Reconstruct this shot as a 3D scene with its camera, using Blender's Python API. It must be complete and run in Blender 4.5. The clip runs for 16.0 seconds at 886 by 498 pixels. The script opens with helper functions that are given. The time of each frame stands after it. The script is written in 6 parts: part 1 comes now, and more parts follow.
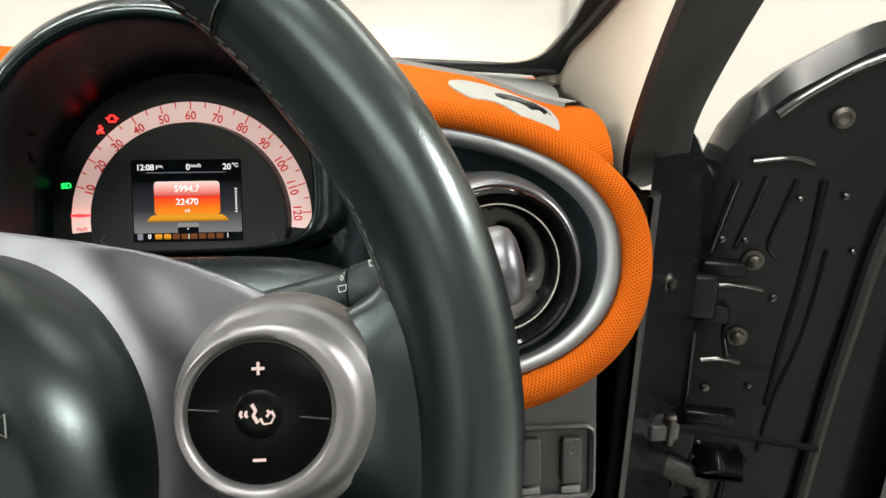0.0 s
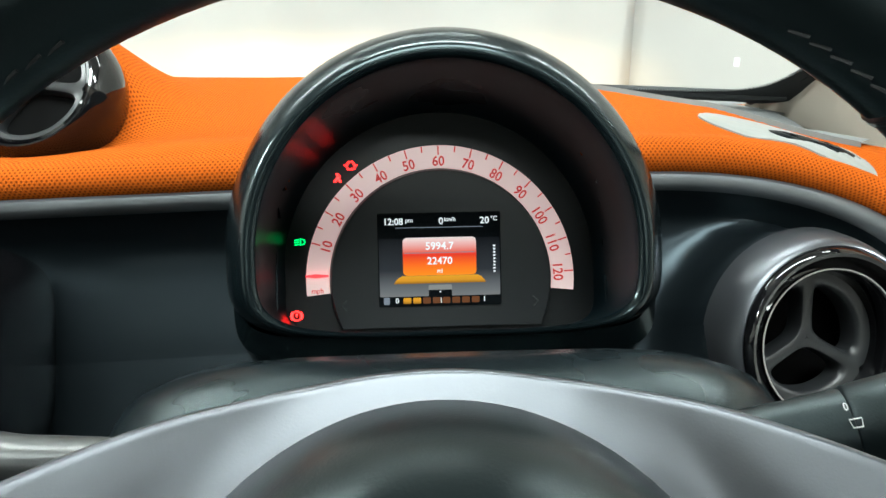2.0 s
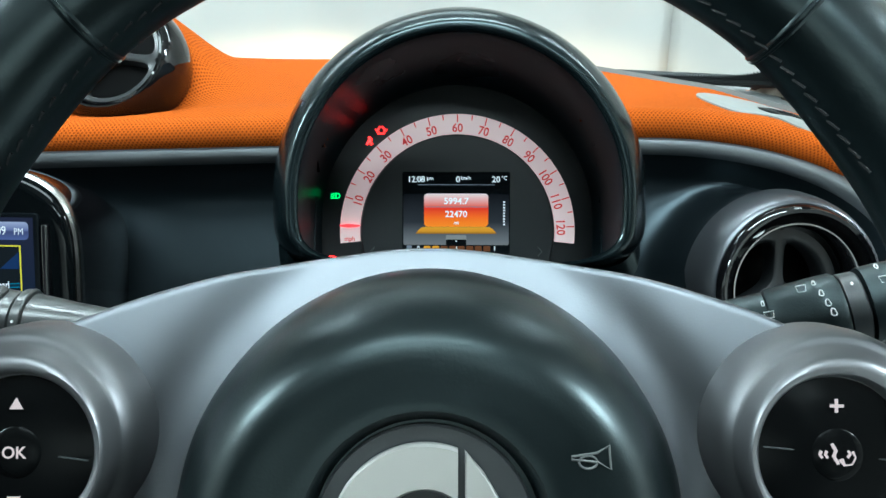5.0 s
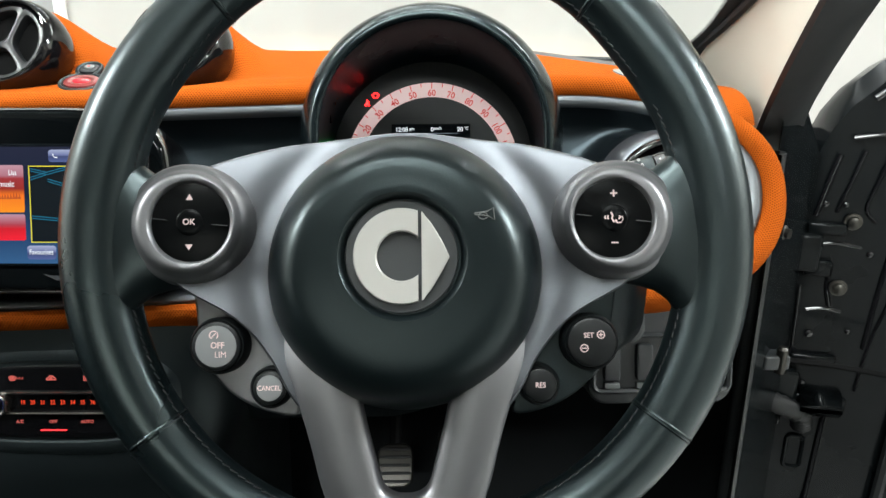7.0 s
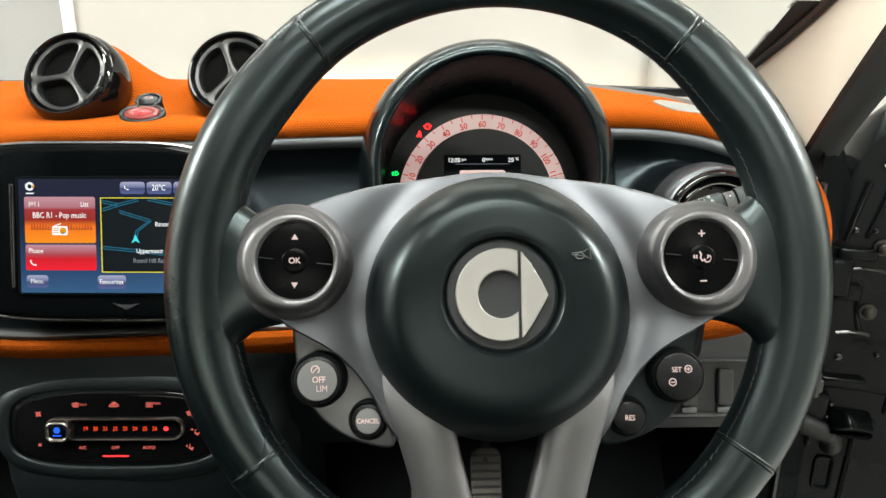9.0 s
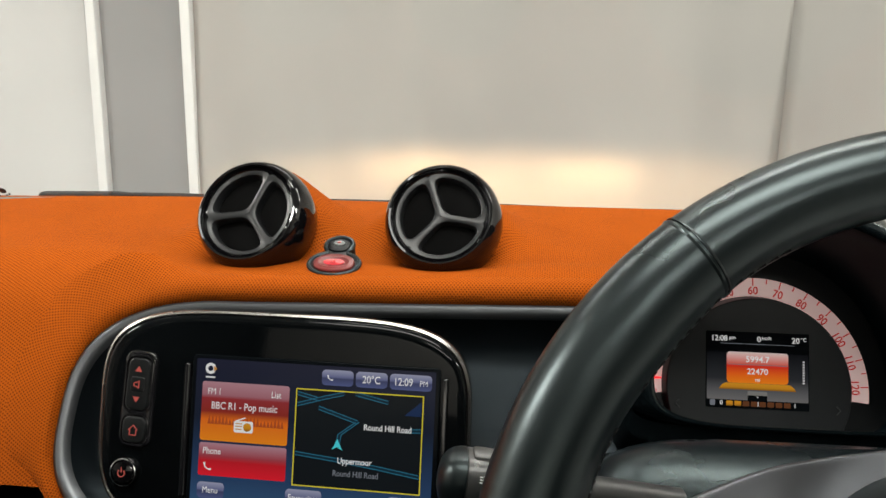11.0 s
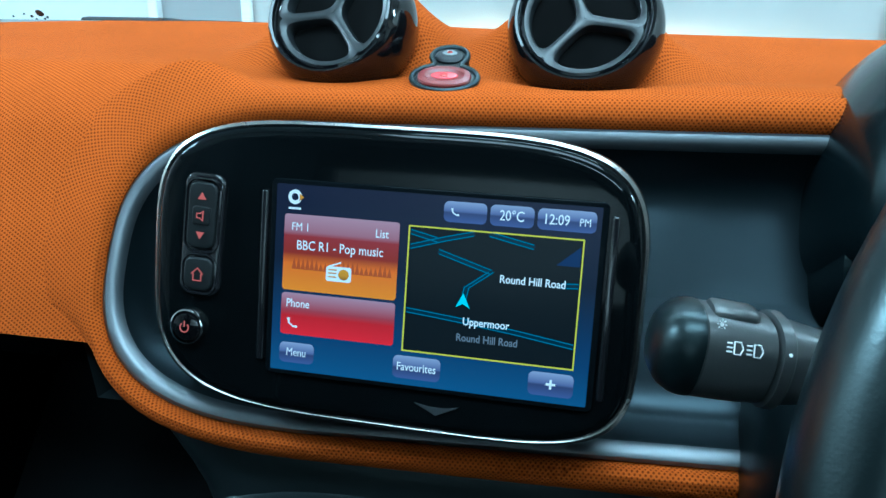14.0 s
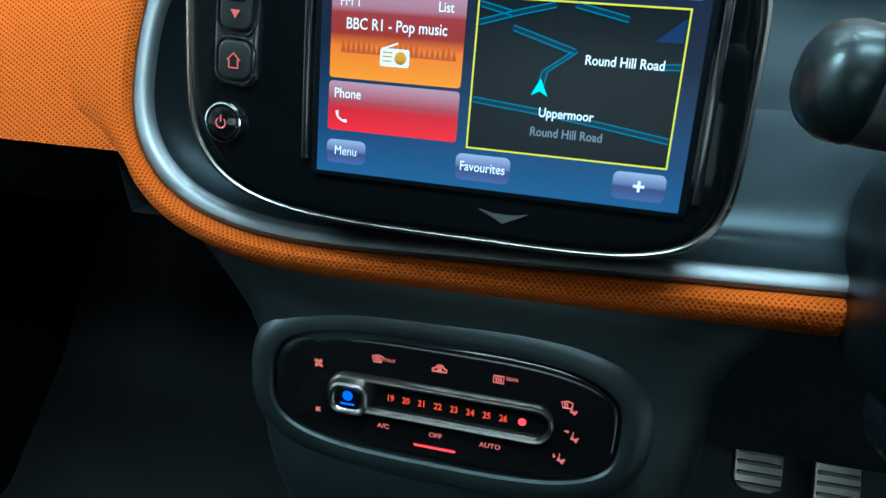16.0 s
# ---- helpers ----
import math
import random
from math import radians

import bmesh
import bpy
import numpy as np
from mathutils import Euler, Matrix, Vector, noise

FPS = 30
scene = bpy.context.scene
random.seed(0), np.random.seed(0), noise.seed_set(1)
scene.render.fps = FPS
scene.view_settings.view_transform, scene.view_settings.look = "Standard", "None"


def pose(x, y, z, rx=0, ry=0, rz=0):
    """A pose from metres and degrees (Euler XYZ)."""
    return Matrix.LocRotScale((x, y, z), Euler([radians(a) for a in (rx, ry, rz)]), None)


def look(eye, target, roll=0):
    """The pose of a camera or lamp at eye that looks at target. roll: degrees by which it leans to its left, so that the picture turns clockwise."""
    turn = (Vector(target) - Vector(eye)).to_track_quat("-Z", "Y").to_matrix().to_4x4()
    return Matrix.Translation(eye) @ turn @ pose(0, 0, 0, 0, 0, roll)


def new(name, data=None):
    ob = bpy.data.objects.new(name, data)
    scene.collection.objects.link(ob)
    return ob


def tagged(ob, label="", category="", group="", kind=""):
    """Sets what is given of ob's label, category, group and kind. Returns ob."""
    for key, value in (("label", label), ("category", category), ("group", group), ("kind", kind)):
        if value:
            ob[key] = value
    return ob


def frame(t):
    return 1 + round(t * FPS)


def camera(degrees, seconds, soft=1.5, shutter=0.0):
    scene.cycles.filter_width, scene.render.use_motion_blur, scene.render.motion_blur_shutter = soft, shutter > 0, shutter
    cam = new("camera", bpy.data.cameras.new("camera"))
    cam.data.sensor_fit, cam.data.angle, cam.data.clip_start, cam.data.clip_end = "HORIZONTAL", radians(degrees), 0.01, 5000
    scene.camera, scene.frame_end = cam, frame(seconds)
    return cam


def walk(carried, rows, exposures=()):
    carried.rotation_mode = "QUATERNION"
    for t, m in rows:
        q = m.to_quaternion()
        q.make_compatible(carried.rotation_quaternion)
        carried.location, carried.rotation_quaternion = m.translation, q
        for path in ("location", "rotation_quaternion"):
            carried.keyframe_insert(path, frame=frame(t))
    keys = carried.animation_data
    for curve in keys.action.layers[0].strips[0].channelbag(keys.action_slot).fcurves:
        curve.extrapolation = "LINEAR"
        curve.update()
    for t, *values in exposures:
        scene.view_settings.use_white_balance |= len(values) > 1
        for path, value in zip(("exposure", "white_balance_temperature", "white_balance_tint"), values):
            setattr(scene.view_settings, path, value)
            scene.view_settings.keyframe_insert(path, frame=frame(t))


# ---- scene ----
cam = camera(63.2, 16.0)
METRES, EYE, TILT, LEAN, TURN = 1.08, 1.15, -21.0, -0.5, -5.0
ROWS = [
    (0.0, 0.0, 0.0, 0.0, 0.0, 0.0, 0.0),
    (0.5, -0.0581, -0.0085, 0.01, -0.09, 0.52, 0.04),
    (1.0, -0.1089, 0.0054, 0.0188, 0.11, 0.51, 0.17),
    (1.5, -0.1402, 0.0301, 0.0265, 1.08, 0.52, 0.31),
    (2.0, -0.1451, 0.0584, 0.0322, 2.03, 0.57, 0.06),
    (2.5, -0.1388, 0.0863, 0.0384, 2.88, 1.12, -0.18),
    (3.0, -0.1349, 0.1032, 0.0389, 4.26, 2.09, -0.72),
    (5.5, -0.1253, -0.0439, -0.0146, 5.13, 0.53, -1.48),
    (6.0, -0.1132, -0.0884, -0.0327, 5.17, 0.71, -1.09),
    (6.5, -0.1009, -0.1325, -0.0525, 4.99, 1.25, -0.9),
    (7.0, -0.1017, -0.1598, -0.068, 4.46, 1.59, -0.73),
    (7.5, -0.103, -0.1791, -0.0794, 4.1, 1.7, -0.6),
    (8.0, -0.1101, -0.1828, -0.0834, 3.93, 1.84, -0.57),
    (8.5, -0.1216, -0.183, -0.0776, 3.9, 1.87, -0.6),
    (9.0, -0.1505, -0.1775, -0.0576, 4.01, 2.76, -0.77),
    (9.5, -0.1854, -0.1646, -0.0245, 4.81, 5.43, -1.32),
    (10.0, -0.2195, -0.146, 0.0048, 6.69, 7.64, -2.21),
    (12.5, -0.3385, 0.0043, 0.0253, 12.76, 5.65, -5.17),
    (13.0, -0.3427, 0.0143, 0.0175, 12.97, 3.2, -5.35),
    (13.5, -0.3463, 0.0247, 0.0087, 13.29, 1.08, -5.53),
    (14.0, -0.3523, 0.0349, -0.0013, 13.74, -0.97, -5.58),
    (14.5, -0.3594, 0.0462, -0.0135, 14.18, -3.11, -5.63),
    (15.0, -0.3632, 0.0548, -0.0253, 15.01, -5.31, -5.94),
    (15.5, -0.3658, 0.0609, -0.0361, 15.89, -7.49, -6.27),
    (16.0, -0.3687, 0.0687, -0.0461, 16.81, -9.56, -6.56),
]
POSES = [(t, pose(0.1438, -0.1777, EYE, TILT, LEAN, TURN) @ pose(METRES * x, METRES * y, METRES * z, 90 + pitch, roll, yaw)) for t, x, y, z, yaw, pitch, roll in ROWS]
# the ends of the stretches
POSES += [
    (3.2, look((0.005, -0.0395, 1.1515), (0.026, 1.822, 0.490), -0.4)),
    (10.2, look((-0.118, -0.284, 1.215), (-0.224, 1.665, 0.778), 0.2)),
    (12.3, look((-0.2215, -0.134, 1.173), (-0.483, 1.793, 0.705), 1.0)),
]
EXPOSURES = [
    (0.0, 0.20, 6800, 7), (1.5, 0.15, 6300, 2), (2.0, 0.10, 6000, -2), (2.5, 0.0, 5650, -6), (3.0, -0.10, 5150, -10), (5.5, -0.03, 5500, -6), (6.5, 0.08, 6000, 1), (8.0, 0.18, 6300, 5),
    (9.5, -0.08, 6700, 4), (10.0, -0.42, 6700, 5), (12.5, -0.88, 6700, 11), (13.5, -0.44, 5600, 0), (14.0, -0.30, 4250, -18), (14.5, -0.10, 3600, -26), (15.5, 0.14, 3900, -27), (16.0, 0.25, 4750, -16),
]
walk(cam, sorted(POSES, key=lambda k: k[0]), EXPOSURES)
# ---- light ----
world = bpy.data.worlds.new("world")
scene.world = world
world.use_nodes = True
world.node_tree.nodes["Background"].inputs[0].default_value = (0.9, 0.93, 1.0, 1)
world.node_tree.nodes["Background"].inputs[1].default_value = 0.25


def area_lamp(name, m, sx, sy, watts, colour=(1, 1, 1)):
    lamp = bpy.data.lights.new(name, "AREA")
    lamp.shape, lamp.size, lamp.size_y, lamp.energy, lamp.color = "RECTANGLE", sx, sy, watts, colour
    ob = new(name, lamp)
    ob.matrix_world = m
    return ob


def spot_lamp(name, m, watts, angle, blend, colour):
    lamp = bpy.data.lights.new(name, "SPOT")
    lamp.energy, lamp.spot_size, lamp.spot_blend, lamp.color, lamp.shadow_soft_size = watts, radians(angle), blend, colour, 0.05
    ob = new(name, lamp)
    ob.matrix_world = m
    return ob


# tube and added fill lamps under the studio ceiling, and the car's own dipped headlamps on the wall
# the last five are unseen, added to brighten the side walls, cabin and rear
for lx, ly, watts, deep in ((-1.7, 1.6, 28, 0.12), (-0.2, 2.3, 10, 0.12), (0.0, 1.0, 42, 0.12), (1.9, 1.6, 27, 0.12), (-0.15, -0.70, 98, 1.0), (3.5, -0.1, 270, 0.3), (-3.6, -0.1, 230, 0.3), (0.5, -2.6, 50, 0.3), (-0.7, -3.8, 220, 0.3)):
    area_lamp("ceiling_tube_lamp", pose(lx, ly, 2.88), 1.5, deep, watts, (1.0, 0.98, 0.95))
for hx, tx in ((-0.78, -0.62), (0.16, 0.19)):
    beam = look((hx, 1.25, 0.66), (tx, 3.0, 0.77))
    spot_lamp("headlamp_beam", beam @ Matrix.Diagonal((3.4, 0.62, 1, 1)), 200, 22, 1.0, (1.0, 0.62, 0.32))
    spot_lamp("headlamp_core", look((hx, 1.25, 0.66), (tx, 3.0, 0.845)) @ Matrix.Diagonal((2.0, 0.6, 1, 1)), 170, 9, 1.0, (1.0, 0.62, 0.30))


# ---- materials ----
def material(name, base, rough=0.5, metal=0.0, grain=400, bump=0.1, vary=0.12, coat=0.0, blotch=9.0, emit=None, strength=1.0, spec=0.5, cool=0.0):
    m = bpy.data.materials.new(name)
    m.use_nodes = True
    n, l = m.node_tree.nodes, m.node_tree.links
    b = n["Principled BSDF"]
    b.inputs["Base Color"].default_value = (*base, 1)
    b.inputs["Roughness"].default_value = rough
    b.inputs["Metallic"].default_value = metal
    b.inputs["Coat Weight"].default_value = coat
    b.inputs["Coat Roughness"].default_value = 0.04
    b.inputs["Specular IOR Level"].default_value = spec
    b.inputs["Specular Tint"].default_value = (1 - 0.28 * cool, 1 - 0.04 * cool, 1, 1)
    if emit:
        b.inputs["Emission Color"].default_value = (*emit, 1)
        b.inputs["Emission Strength"].default_value = strength
    if vary or bump:
        co = n.new("ShaderNodeTexCoord")
        big = n.new("ShaderNodeTexNoise")
        big.inputs["Scale"].default_value, big.inputs["Detail"].default_value = blotch, 4
        fine = n.new("ShaderNodeTexNoise")
        fine.inputs["Scale"].default_value, fine.inputs["Detail"].default_value = grain, 3
        for t in (big, fine):
            l.new(co.outputs["Object"], t.inputs["Vector"])
        if vary:
            mix = n.new("ShaderNodeMixRGB")
            mix.blend_type = "MULTIPLY"
            mix.inputs[0].default_value = 1
            mix.inputs[1].default_value = (*base, 1)
            ramp = n.new("ShaderNodeMapRange")
            ramp.inputs[1].default_value, ramp.inputs[2].default_value = 0.3, 0.7
            ramp.inputs[3].default_value, ramp.inputs[4].default_value = 1 - vary, 1 + vary
            l.new(big.outputs[0], ramp.inputs[0])
            l.new(ramp.outputs[0], mix.inputs[2])
            l.new(mix.outputs[0], b.inputs["Base Color"])
            rr = n.new("ShaderNodeMapRange")
            rr.inputs[1].default_value, rr.inputs[2].default_value = 0.3, 0.7
            rr.inputs[3].default_value, rr.inputs[4].default_value = rough * 0.88, min(1, rough * 1.12)
            l.new(big.outputs[0], rr.inputs[0])
            l.new(rr.outputs[0], b.inputs["Roughness"])
        if bump:
            bp = n.new("ShaderNodeBump")
            bp.inputs["Strength"].default_value, bp.inputs["Distance"].default_value = bump, 0.0006
            l.new(fine.outputs[0], bp.inputs["Height"])
            l.new(bp.outputs[0], b.inputs["Normal"])
    return m


def glow(name, colour, strength=1.0):
    return material(name, (0.003, 0.003, 0.003), 0.15, 0, spec=0.08, vary=0, bump=0, emit=colour, strength=strength)


def fabric_material():
    """Orange spacer mesh: staggered rows of small holes, by the metres in the UV map."""
    m = material("orange_mesh_fabric", (0.55, 0.12, 0.006), 0.9, 0, vary=0, bump=0, spec=0.04)
    n, l = m.node_tree.nodes, m.node_tree.links
    b = n["Principled BSDF"]
    uv = n.new("ShaderNodeUVMap")
    sep = n.new("ShaderNodeSeparateXYZ")
    l.new(uv.outputs[0], sep.inputs[0])

    def calc(op, a, c=None, d=None):
        k = n.new("ShaderNodeMath")
        k.operation = op
        for i, v in enumerate((a, c, d)):
            if v is None:
                continue
            if hasattr(v, "is_linked"):
                l.new(v, k.inputs[i])
            else:
                k.inputs[i].default_value = v
        return k.outputs[0]

    def dots(shift):
        a = calc("SUBTRACT", calc("FRACT", calc("ADD", calc("MULTIPLY", sep.outputs[0], 1 / 0.0026), shift)), 0.5)
        c = calc("SUBTRACT", calc("FRACT", calc("ADD", calc("MULTIPLY", sep.outputs[1], 1 / 0.0036), shift)), 0.5)
        return calc("SQRT", calc("ADD", calc("MULTIPLY", a, a), calc("MULTIPLY", calc("MULTIPLY", c, c), 1.5)))

    near = calc("MINIMUM", dots(0.0), dots(0.5))
    ramp = n.new("ShaderNodeMapRange")
    ramp.inputs[1].default_value, ramp.inputs[2].default_value = 0.13, 0.30
    l.new(near, ramp.inputs[0])
    co = n.new("ShaderNodeTexCoord")
    big = n.new("ShaderNodeTexNoise")
    big.inputs["Scale"].default_value = 14
    l.new(co.outputs["Object"], big.inputs["Vector"])
    mix = n.new("ShaderNodeMixRGB")
    mix.inputs[1].default_value, mix.inputs[2].default_value = (0.162, 0.0295, 0.003, 1), (0.415, 0.085, 0.0065, 1)
    l.new(ramp.outputs[0], mix.inputs[0])
    tone = n.new("ShaderNodeMixRGB")
    tone.blend_type = "MULTIPLY"
    tone.inputs[0].default_value = 0.22
    l.new(mix.outputs[0], tone.inputs[1])
    l.new(big.outputs[0], tone.inputs[2])
    l.new(tone.outputs[0], b.inputs["Base Color"])
    bp = n.new("ShaderNodeBump")
    bp.inputs["Strength"].default_value, bp.inputs["Distance"].default_value = 0.7, 0.0009
    l.new(ramp.outputs[0], bp.inputs["Height"])
    l.new(bp.outputs[0], b.inputs["Normal"])
    b.inputs["Sheen Weight"].default_value = 0.0
    return m


STALK = material("satin_black_stalk", (0.040, 0.042, 0.042), 0.33, 0, 900, 0.08, 0.1, spec=0.9)
LEATHER = material("black_leather", (0.003, 0.005, 0.0056), 0.29, 0, 900, 0.10, 0.15, spec=0.72, cool=0.7)
SOFT = material("black_grained_plastic", (0.005, 0.0075, 0.0085), 0.40, 0, 1100, 0.16, 0.12, spec=0.48, cool=0.7)
HUBSKIN = material("black_grained_cover", (0.003, 0.005, 0.0056), 0.32, 0, 1100, 0.09, 0.12, spec=0.44, cool=0.7)
DARK = material("dark_grey_plastic", (0.034, 0.037, 0.039), 0.42, 0, 900, 0.12, 0.12)
MATTE = material("matt_black_plastic", (0.012, 0.013, 0.014), 0.65, 0, 600, 0.2, 0.15)
# brighter copy of SATIN; on the lower spoke it stands in for light
BRIGHTSATIN = material("brighter_satin_paint", (0.21, 0.21, 0.22), 0.42, 0.85, 1500, 0.05, 0.06)
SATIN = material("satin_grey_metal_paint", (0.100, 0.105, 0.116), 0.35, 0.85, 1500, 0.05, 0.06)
BUTTON = material("black_button_lacquer", (0.0025, 0.0028, 0.003), 0.24, 0, 60, 0.0, 0.2, spec=0.07)
KEYBLACK = material("soft_black_keys", (0.004, 0.005, 0.0055), 0.42, 0, 900, 0.08, 0.15, spec=0.30)
HOOD = material("smooth_black_hood", (0.0025, 0.0042, 0.005), 0.19, 0, 40, 0.0, 0.25, spec=0.42, cool=0.8)
BEZEL = material("light_silver_paint", (0.15, 0.16, 0.168), 0.42, 0.92, 1500, 0.04, 0.05, spec=0.3)
CONSOLE = material("black_console_plastic", (0.0055, 0.0075, 0.0085), 0.42, 0, 1100, 0.16, 0.12, spec=0.36, cool=0.6)
# lit and dark copies of one satin black plastic, for upper and lower cover
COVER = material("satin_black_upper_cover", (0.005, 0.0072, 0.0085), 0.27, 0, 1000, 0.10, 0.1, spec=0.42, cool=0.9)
COLUMN = material("darkened_satin_black_cover", (0.0025, 0.0036, 0.0042), 0.30, 0, 1000, 0.12, 0.1, spec=0.12, cool=1.0)
PANEL = material("anthracite_lacquer", (0.0155, 0.0215, 0.0255), 0.32, 0.75, 1500, 0.04, 0.08, spec=0.35)
PIANO = material("piano_black_lacquer", (0.003, 0.003, 0.0035), 0.05, 0, 30, 0.0, 0.3, coat=0.15, spec=0.35)
SCREENFACE = material("deep_black_lacquer", (0.002, 0.0026, 0.003), 0.06, 0, 30, 0.0, 0.3, spec=0.16)
GLOSS = material("glossy_black_paint", (0.006, 0.006, 0.007), 0.12, 0, 60, 0.0, 0.3, coat=0.5)
DIMCHROME = material("satin_chrome", (0.30, 0.285, 0.27), 0.26, 1.0, 900, 0.0, 0.08)
CHROME = material("chrome", (0.75, 0.75, 0.76), 0.10, 1.0, 60, 0.0, 0.05)
EMBLEM = material("brushed_silver", (0.50, 0.49, 0.465), 0.42, 0.65, 1600, 0.06, 0.05)
FABRIC = fabric_material()
BEIGE = material("beige_pillar_trim", (0.40, 0.36, 0.30), 0.7, 0, 700, 0.12, 0.05)
PALETRIM = material("pale_grey_cover", (0.18, 0.185, 0.178), 0.6, 0, 700, 0.12, 0.06)
GREYTRIM = material("grey_dash_trim", (0.120, 0.128, 0.127), 0.6, 0, 700, 0.2, 0.08)
CARPET = material("black_carpet", (0.009, 0.0102, 0.0108), 0.95, 0, 900, 0.8, 0.25, spec=0.1)
RUBBER = material("black_rubber", (0.007, 0.008, 0.0085), 0.55, 0, 500, 0.2, 0.15)
PAINT = material("black_car_paint", (0.004, 0.005, 0.0055), 0.18, 0, 40, 0.0, 0.25, spec=0.14)
VOID = material("black_vent_throat", (0.002, 0.002, 0.002), 0.9, 0, 300, 0.1, 0.2, spec=0.1)
GREYKEY = material("grey_key_plastic", (0.17, 0.174, 0.178), 0.45, 0, 900, 0.1, 0.08)
STAR = material("satin_black_star", (0.010, 0.011, 0.012), 0.36, 0, 900, 0.06, 0.12)
STEEL = material("zinc_plated_steel", (0.07, 0.067, 0.06), 0.38, 0.9, 300, 0.15, 0.2)
# its patchy tone also puts soft fold shading into the cloth's colour
WALL = material("grey_white_studio_cloth", (0.43, 0.415, 0.39), 0.85, 0, 120, 0.2, 0.09, blotch=1.3)
WALL2 = material("pale_grey_wall_panel", (0.30, 0.30, 0.30), 0.8, 0, 120, 0.2, 0.05, blotch=2.0)
CEIL = material("white_ceiling_paint", (0.62, 0.62, 0.61), 0.7, 0, 200, 0.1, 0.05, blotch=1.5)
WHITE = material("white_paint", (0.8, 0.8, 0.79), 0.5, 0, 200, 0.1, 0.04)
CONCRETE = material("grey_painted_floor", (0.32, 0.32, 0.31), 0.35, 0, 60, 0.2, 0.15, blotch=2.5)
DIALWHITE = material("pale_pink_dial_plate", (0.78, 0.62, 0.60), 0.5, 0, 300, 0.02, 0.03, emit=(0.9, 0.55, 0.53), strength=0.42)
DIALRED = material("dark_red_print", (0.55, 0.022, 0.018), 0.5, vary=0, bump=0, emit=(0.8, 0.03, 0.03), strength=0.22)
SCREENOFF = material("black_display_glass", (0.003, 0.004, 0.005), 0.12, 0, 30, 0, 0.0, spec=0.06)
PRINT = material("white_print", (0.75, 0.75, 0.74), 0.5, vary=0, bump=0)
PRINTLIT = glow("backlit_pale_print", (0.95, 0.72, 0.68), 0.85)
RED = glow("red_lamp", (1.0, 0.03, 0.035), 2.6)
REDSOFT = glow("red_backlight", (0.85, 0.16, 0.13), 0.8)
REDNUM = glow("orange_red_numerals", (1.0, 0.075, 0.025), 0.85)
BLUE = glow("blue_lamp", (0.02, 0.12, 1.0), 1.2)
LITWHITE = glow("display_white", (0.95, 0.95, 0.97), 1.0)
LITGREY = glow("display_grey", (0.35, 0.38, 0.45), 0.6)
LITYELLOW = glow("display_yellow", (0.85, 0.72, 0.05), 0.95)
LITBLUE = glow("display_road_blue", (0.03, 0.22, 0.36), 0.8)
ROADFILL = glow("display_road_fill", (0.008, 0.035, 0.06), 0.8)
LITCYAN = glow("display_cyan", (0.08, 0.75, 0.85), 1.0)


def gradient(name, stops, strength=1.0):
    """A display area whose colour runs from bottom to top of the piece."""
    m = bpy.data.materials.new(name)
    m.use_nodes = True
    n, l = m.node_tree.nodes, m.node_tree.links
    b = n["Principled BSDF"]
    co = n.new("ShaderNodeTexCoord")
    sep = n.new("ShaderNodeSeparateXYZ")
    ramp = n.new("ShaderNodeValToRGB")
    l.new(co.outputs["Generated"], sep.inputs[0])
    l.new(sep.outputs[1], ramp.inputs[0])
    e = ramp.color_ramp.elements
    while len(e) < len(stops):
        e.new(0.5)
    for k, (p, c) in zip(e, stops):
        k.position, k.color = p, (*c, 1)
    b.inputs["Base Color"].default_value = (0.005, 0.005, 0.006, 1)
    b.inputs["Roughness"].default_value = 0.15
    b.inputs["Specular IOR Level"].default_value = 0.08
    l.new(ramp.outputs[0], b.inputs["Emission Color"])
    b.inputs["Emission Strength"].default_value = strength
    return m


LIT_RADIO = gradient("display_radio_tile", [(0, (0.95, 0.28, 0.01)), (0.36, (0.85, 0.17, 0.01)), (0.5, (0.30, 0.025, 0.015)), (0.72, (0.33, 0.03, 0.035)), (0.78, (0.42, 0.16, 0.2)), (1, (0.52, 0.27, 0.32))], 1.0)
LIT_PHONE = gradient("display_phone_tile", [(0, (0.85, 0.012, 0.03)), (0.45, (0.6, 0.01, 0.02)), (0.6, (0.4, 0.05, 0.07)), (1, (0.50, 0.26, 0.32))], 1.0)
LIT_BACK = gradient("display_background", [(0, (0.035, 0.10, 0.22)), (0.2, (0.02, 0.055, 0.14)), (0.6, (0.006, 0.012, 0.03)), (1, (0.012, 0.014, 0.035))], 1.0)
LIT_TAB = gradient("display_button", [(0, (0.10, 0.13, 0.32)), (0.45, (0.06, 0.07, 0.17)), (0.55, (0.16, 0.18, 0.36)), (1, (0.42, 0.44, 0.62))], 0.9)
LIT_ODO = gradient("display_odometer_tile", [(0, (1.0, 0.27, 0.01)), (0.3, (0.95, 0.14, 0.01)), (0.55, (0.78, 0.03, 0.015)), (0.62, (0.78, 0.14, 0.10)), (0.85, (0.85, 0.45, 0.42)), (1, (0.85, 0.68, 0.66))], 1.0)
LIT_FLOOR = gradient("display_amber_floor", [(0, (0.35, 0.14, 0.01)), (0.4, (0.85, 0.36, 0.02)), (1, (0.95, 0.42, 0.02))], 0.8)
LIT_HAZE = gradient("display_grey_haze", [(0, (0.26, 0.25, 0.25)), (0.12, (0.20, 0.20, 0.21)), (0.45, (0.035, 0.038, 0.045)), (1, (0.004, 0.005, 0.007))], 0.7)


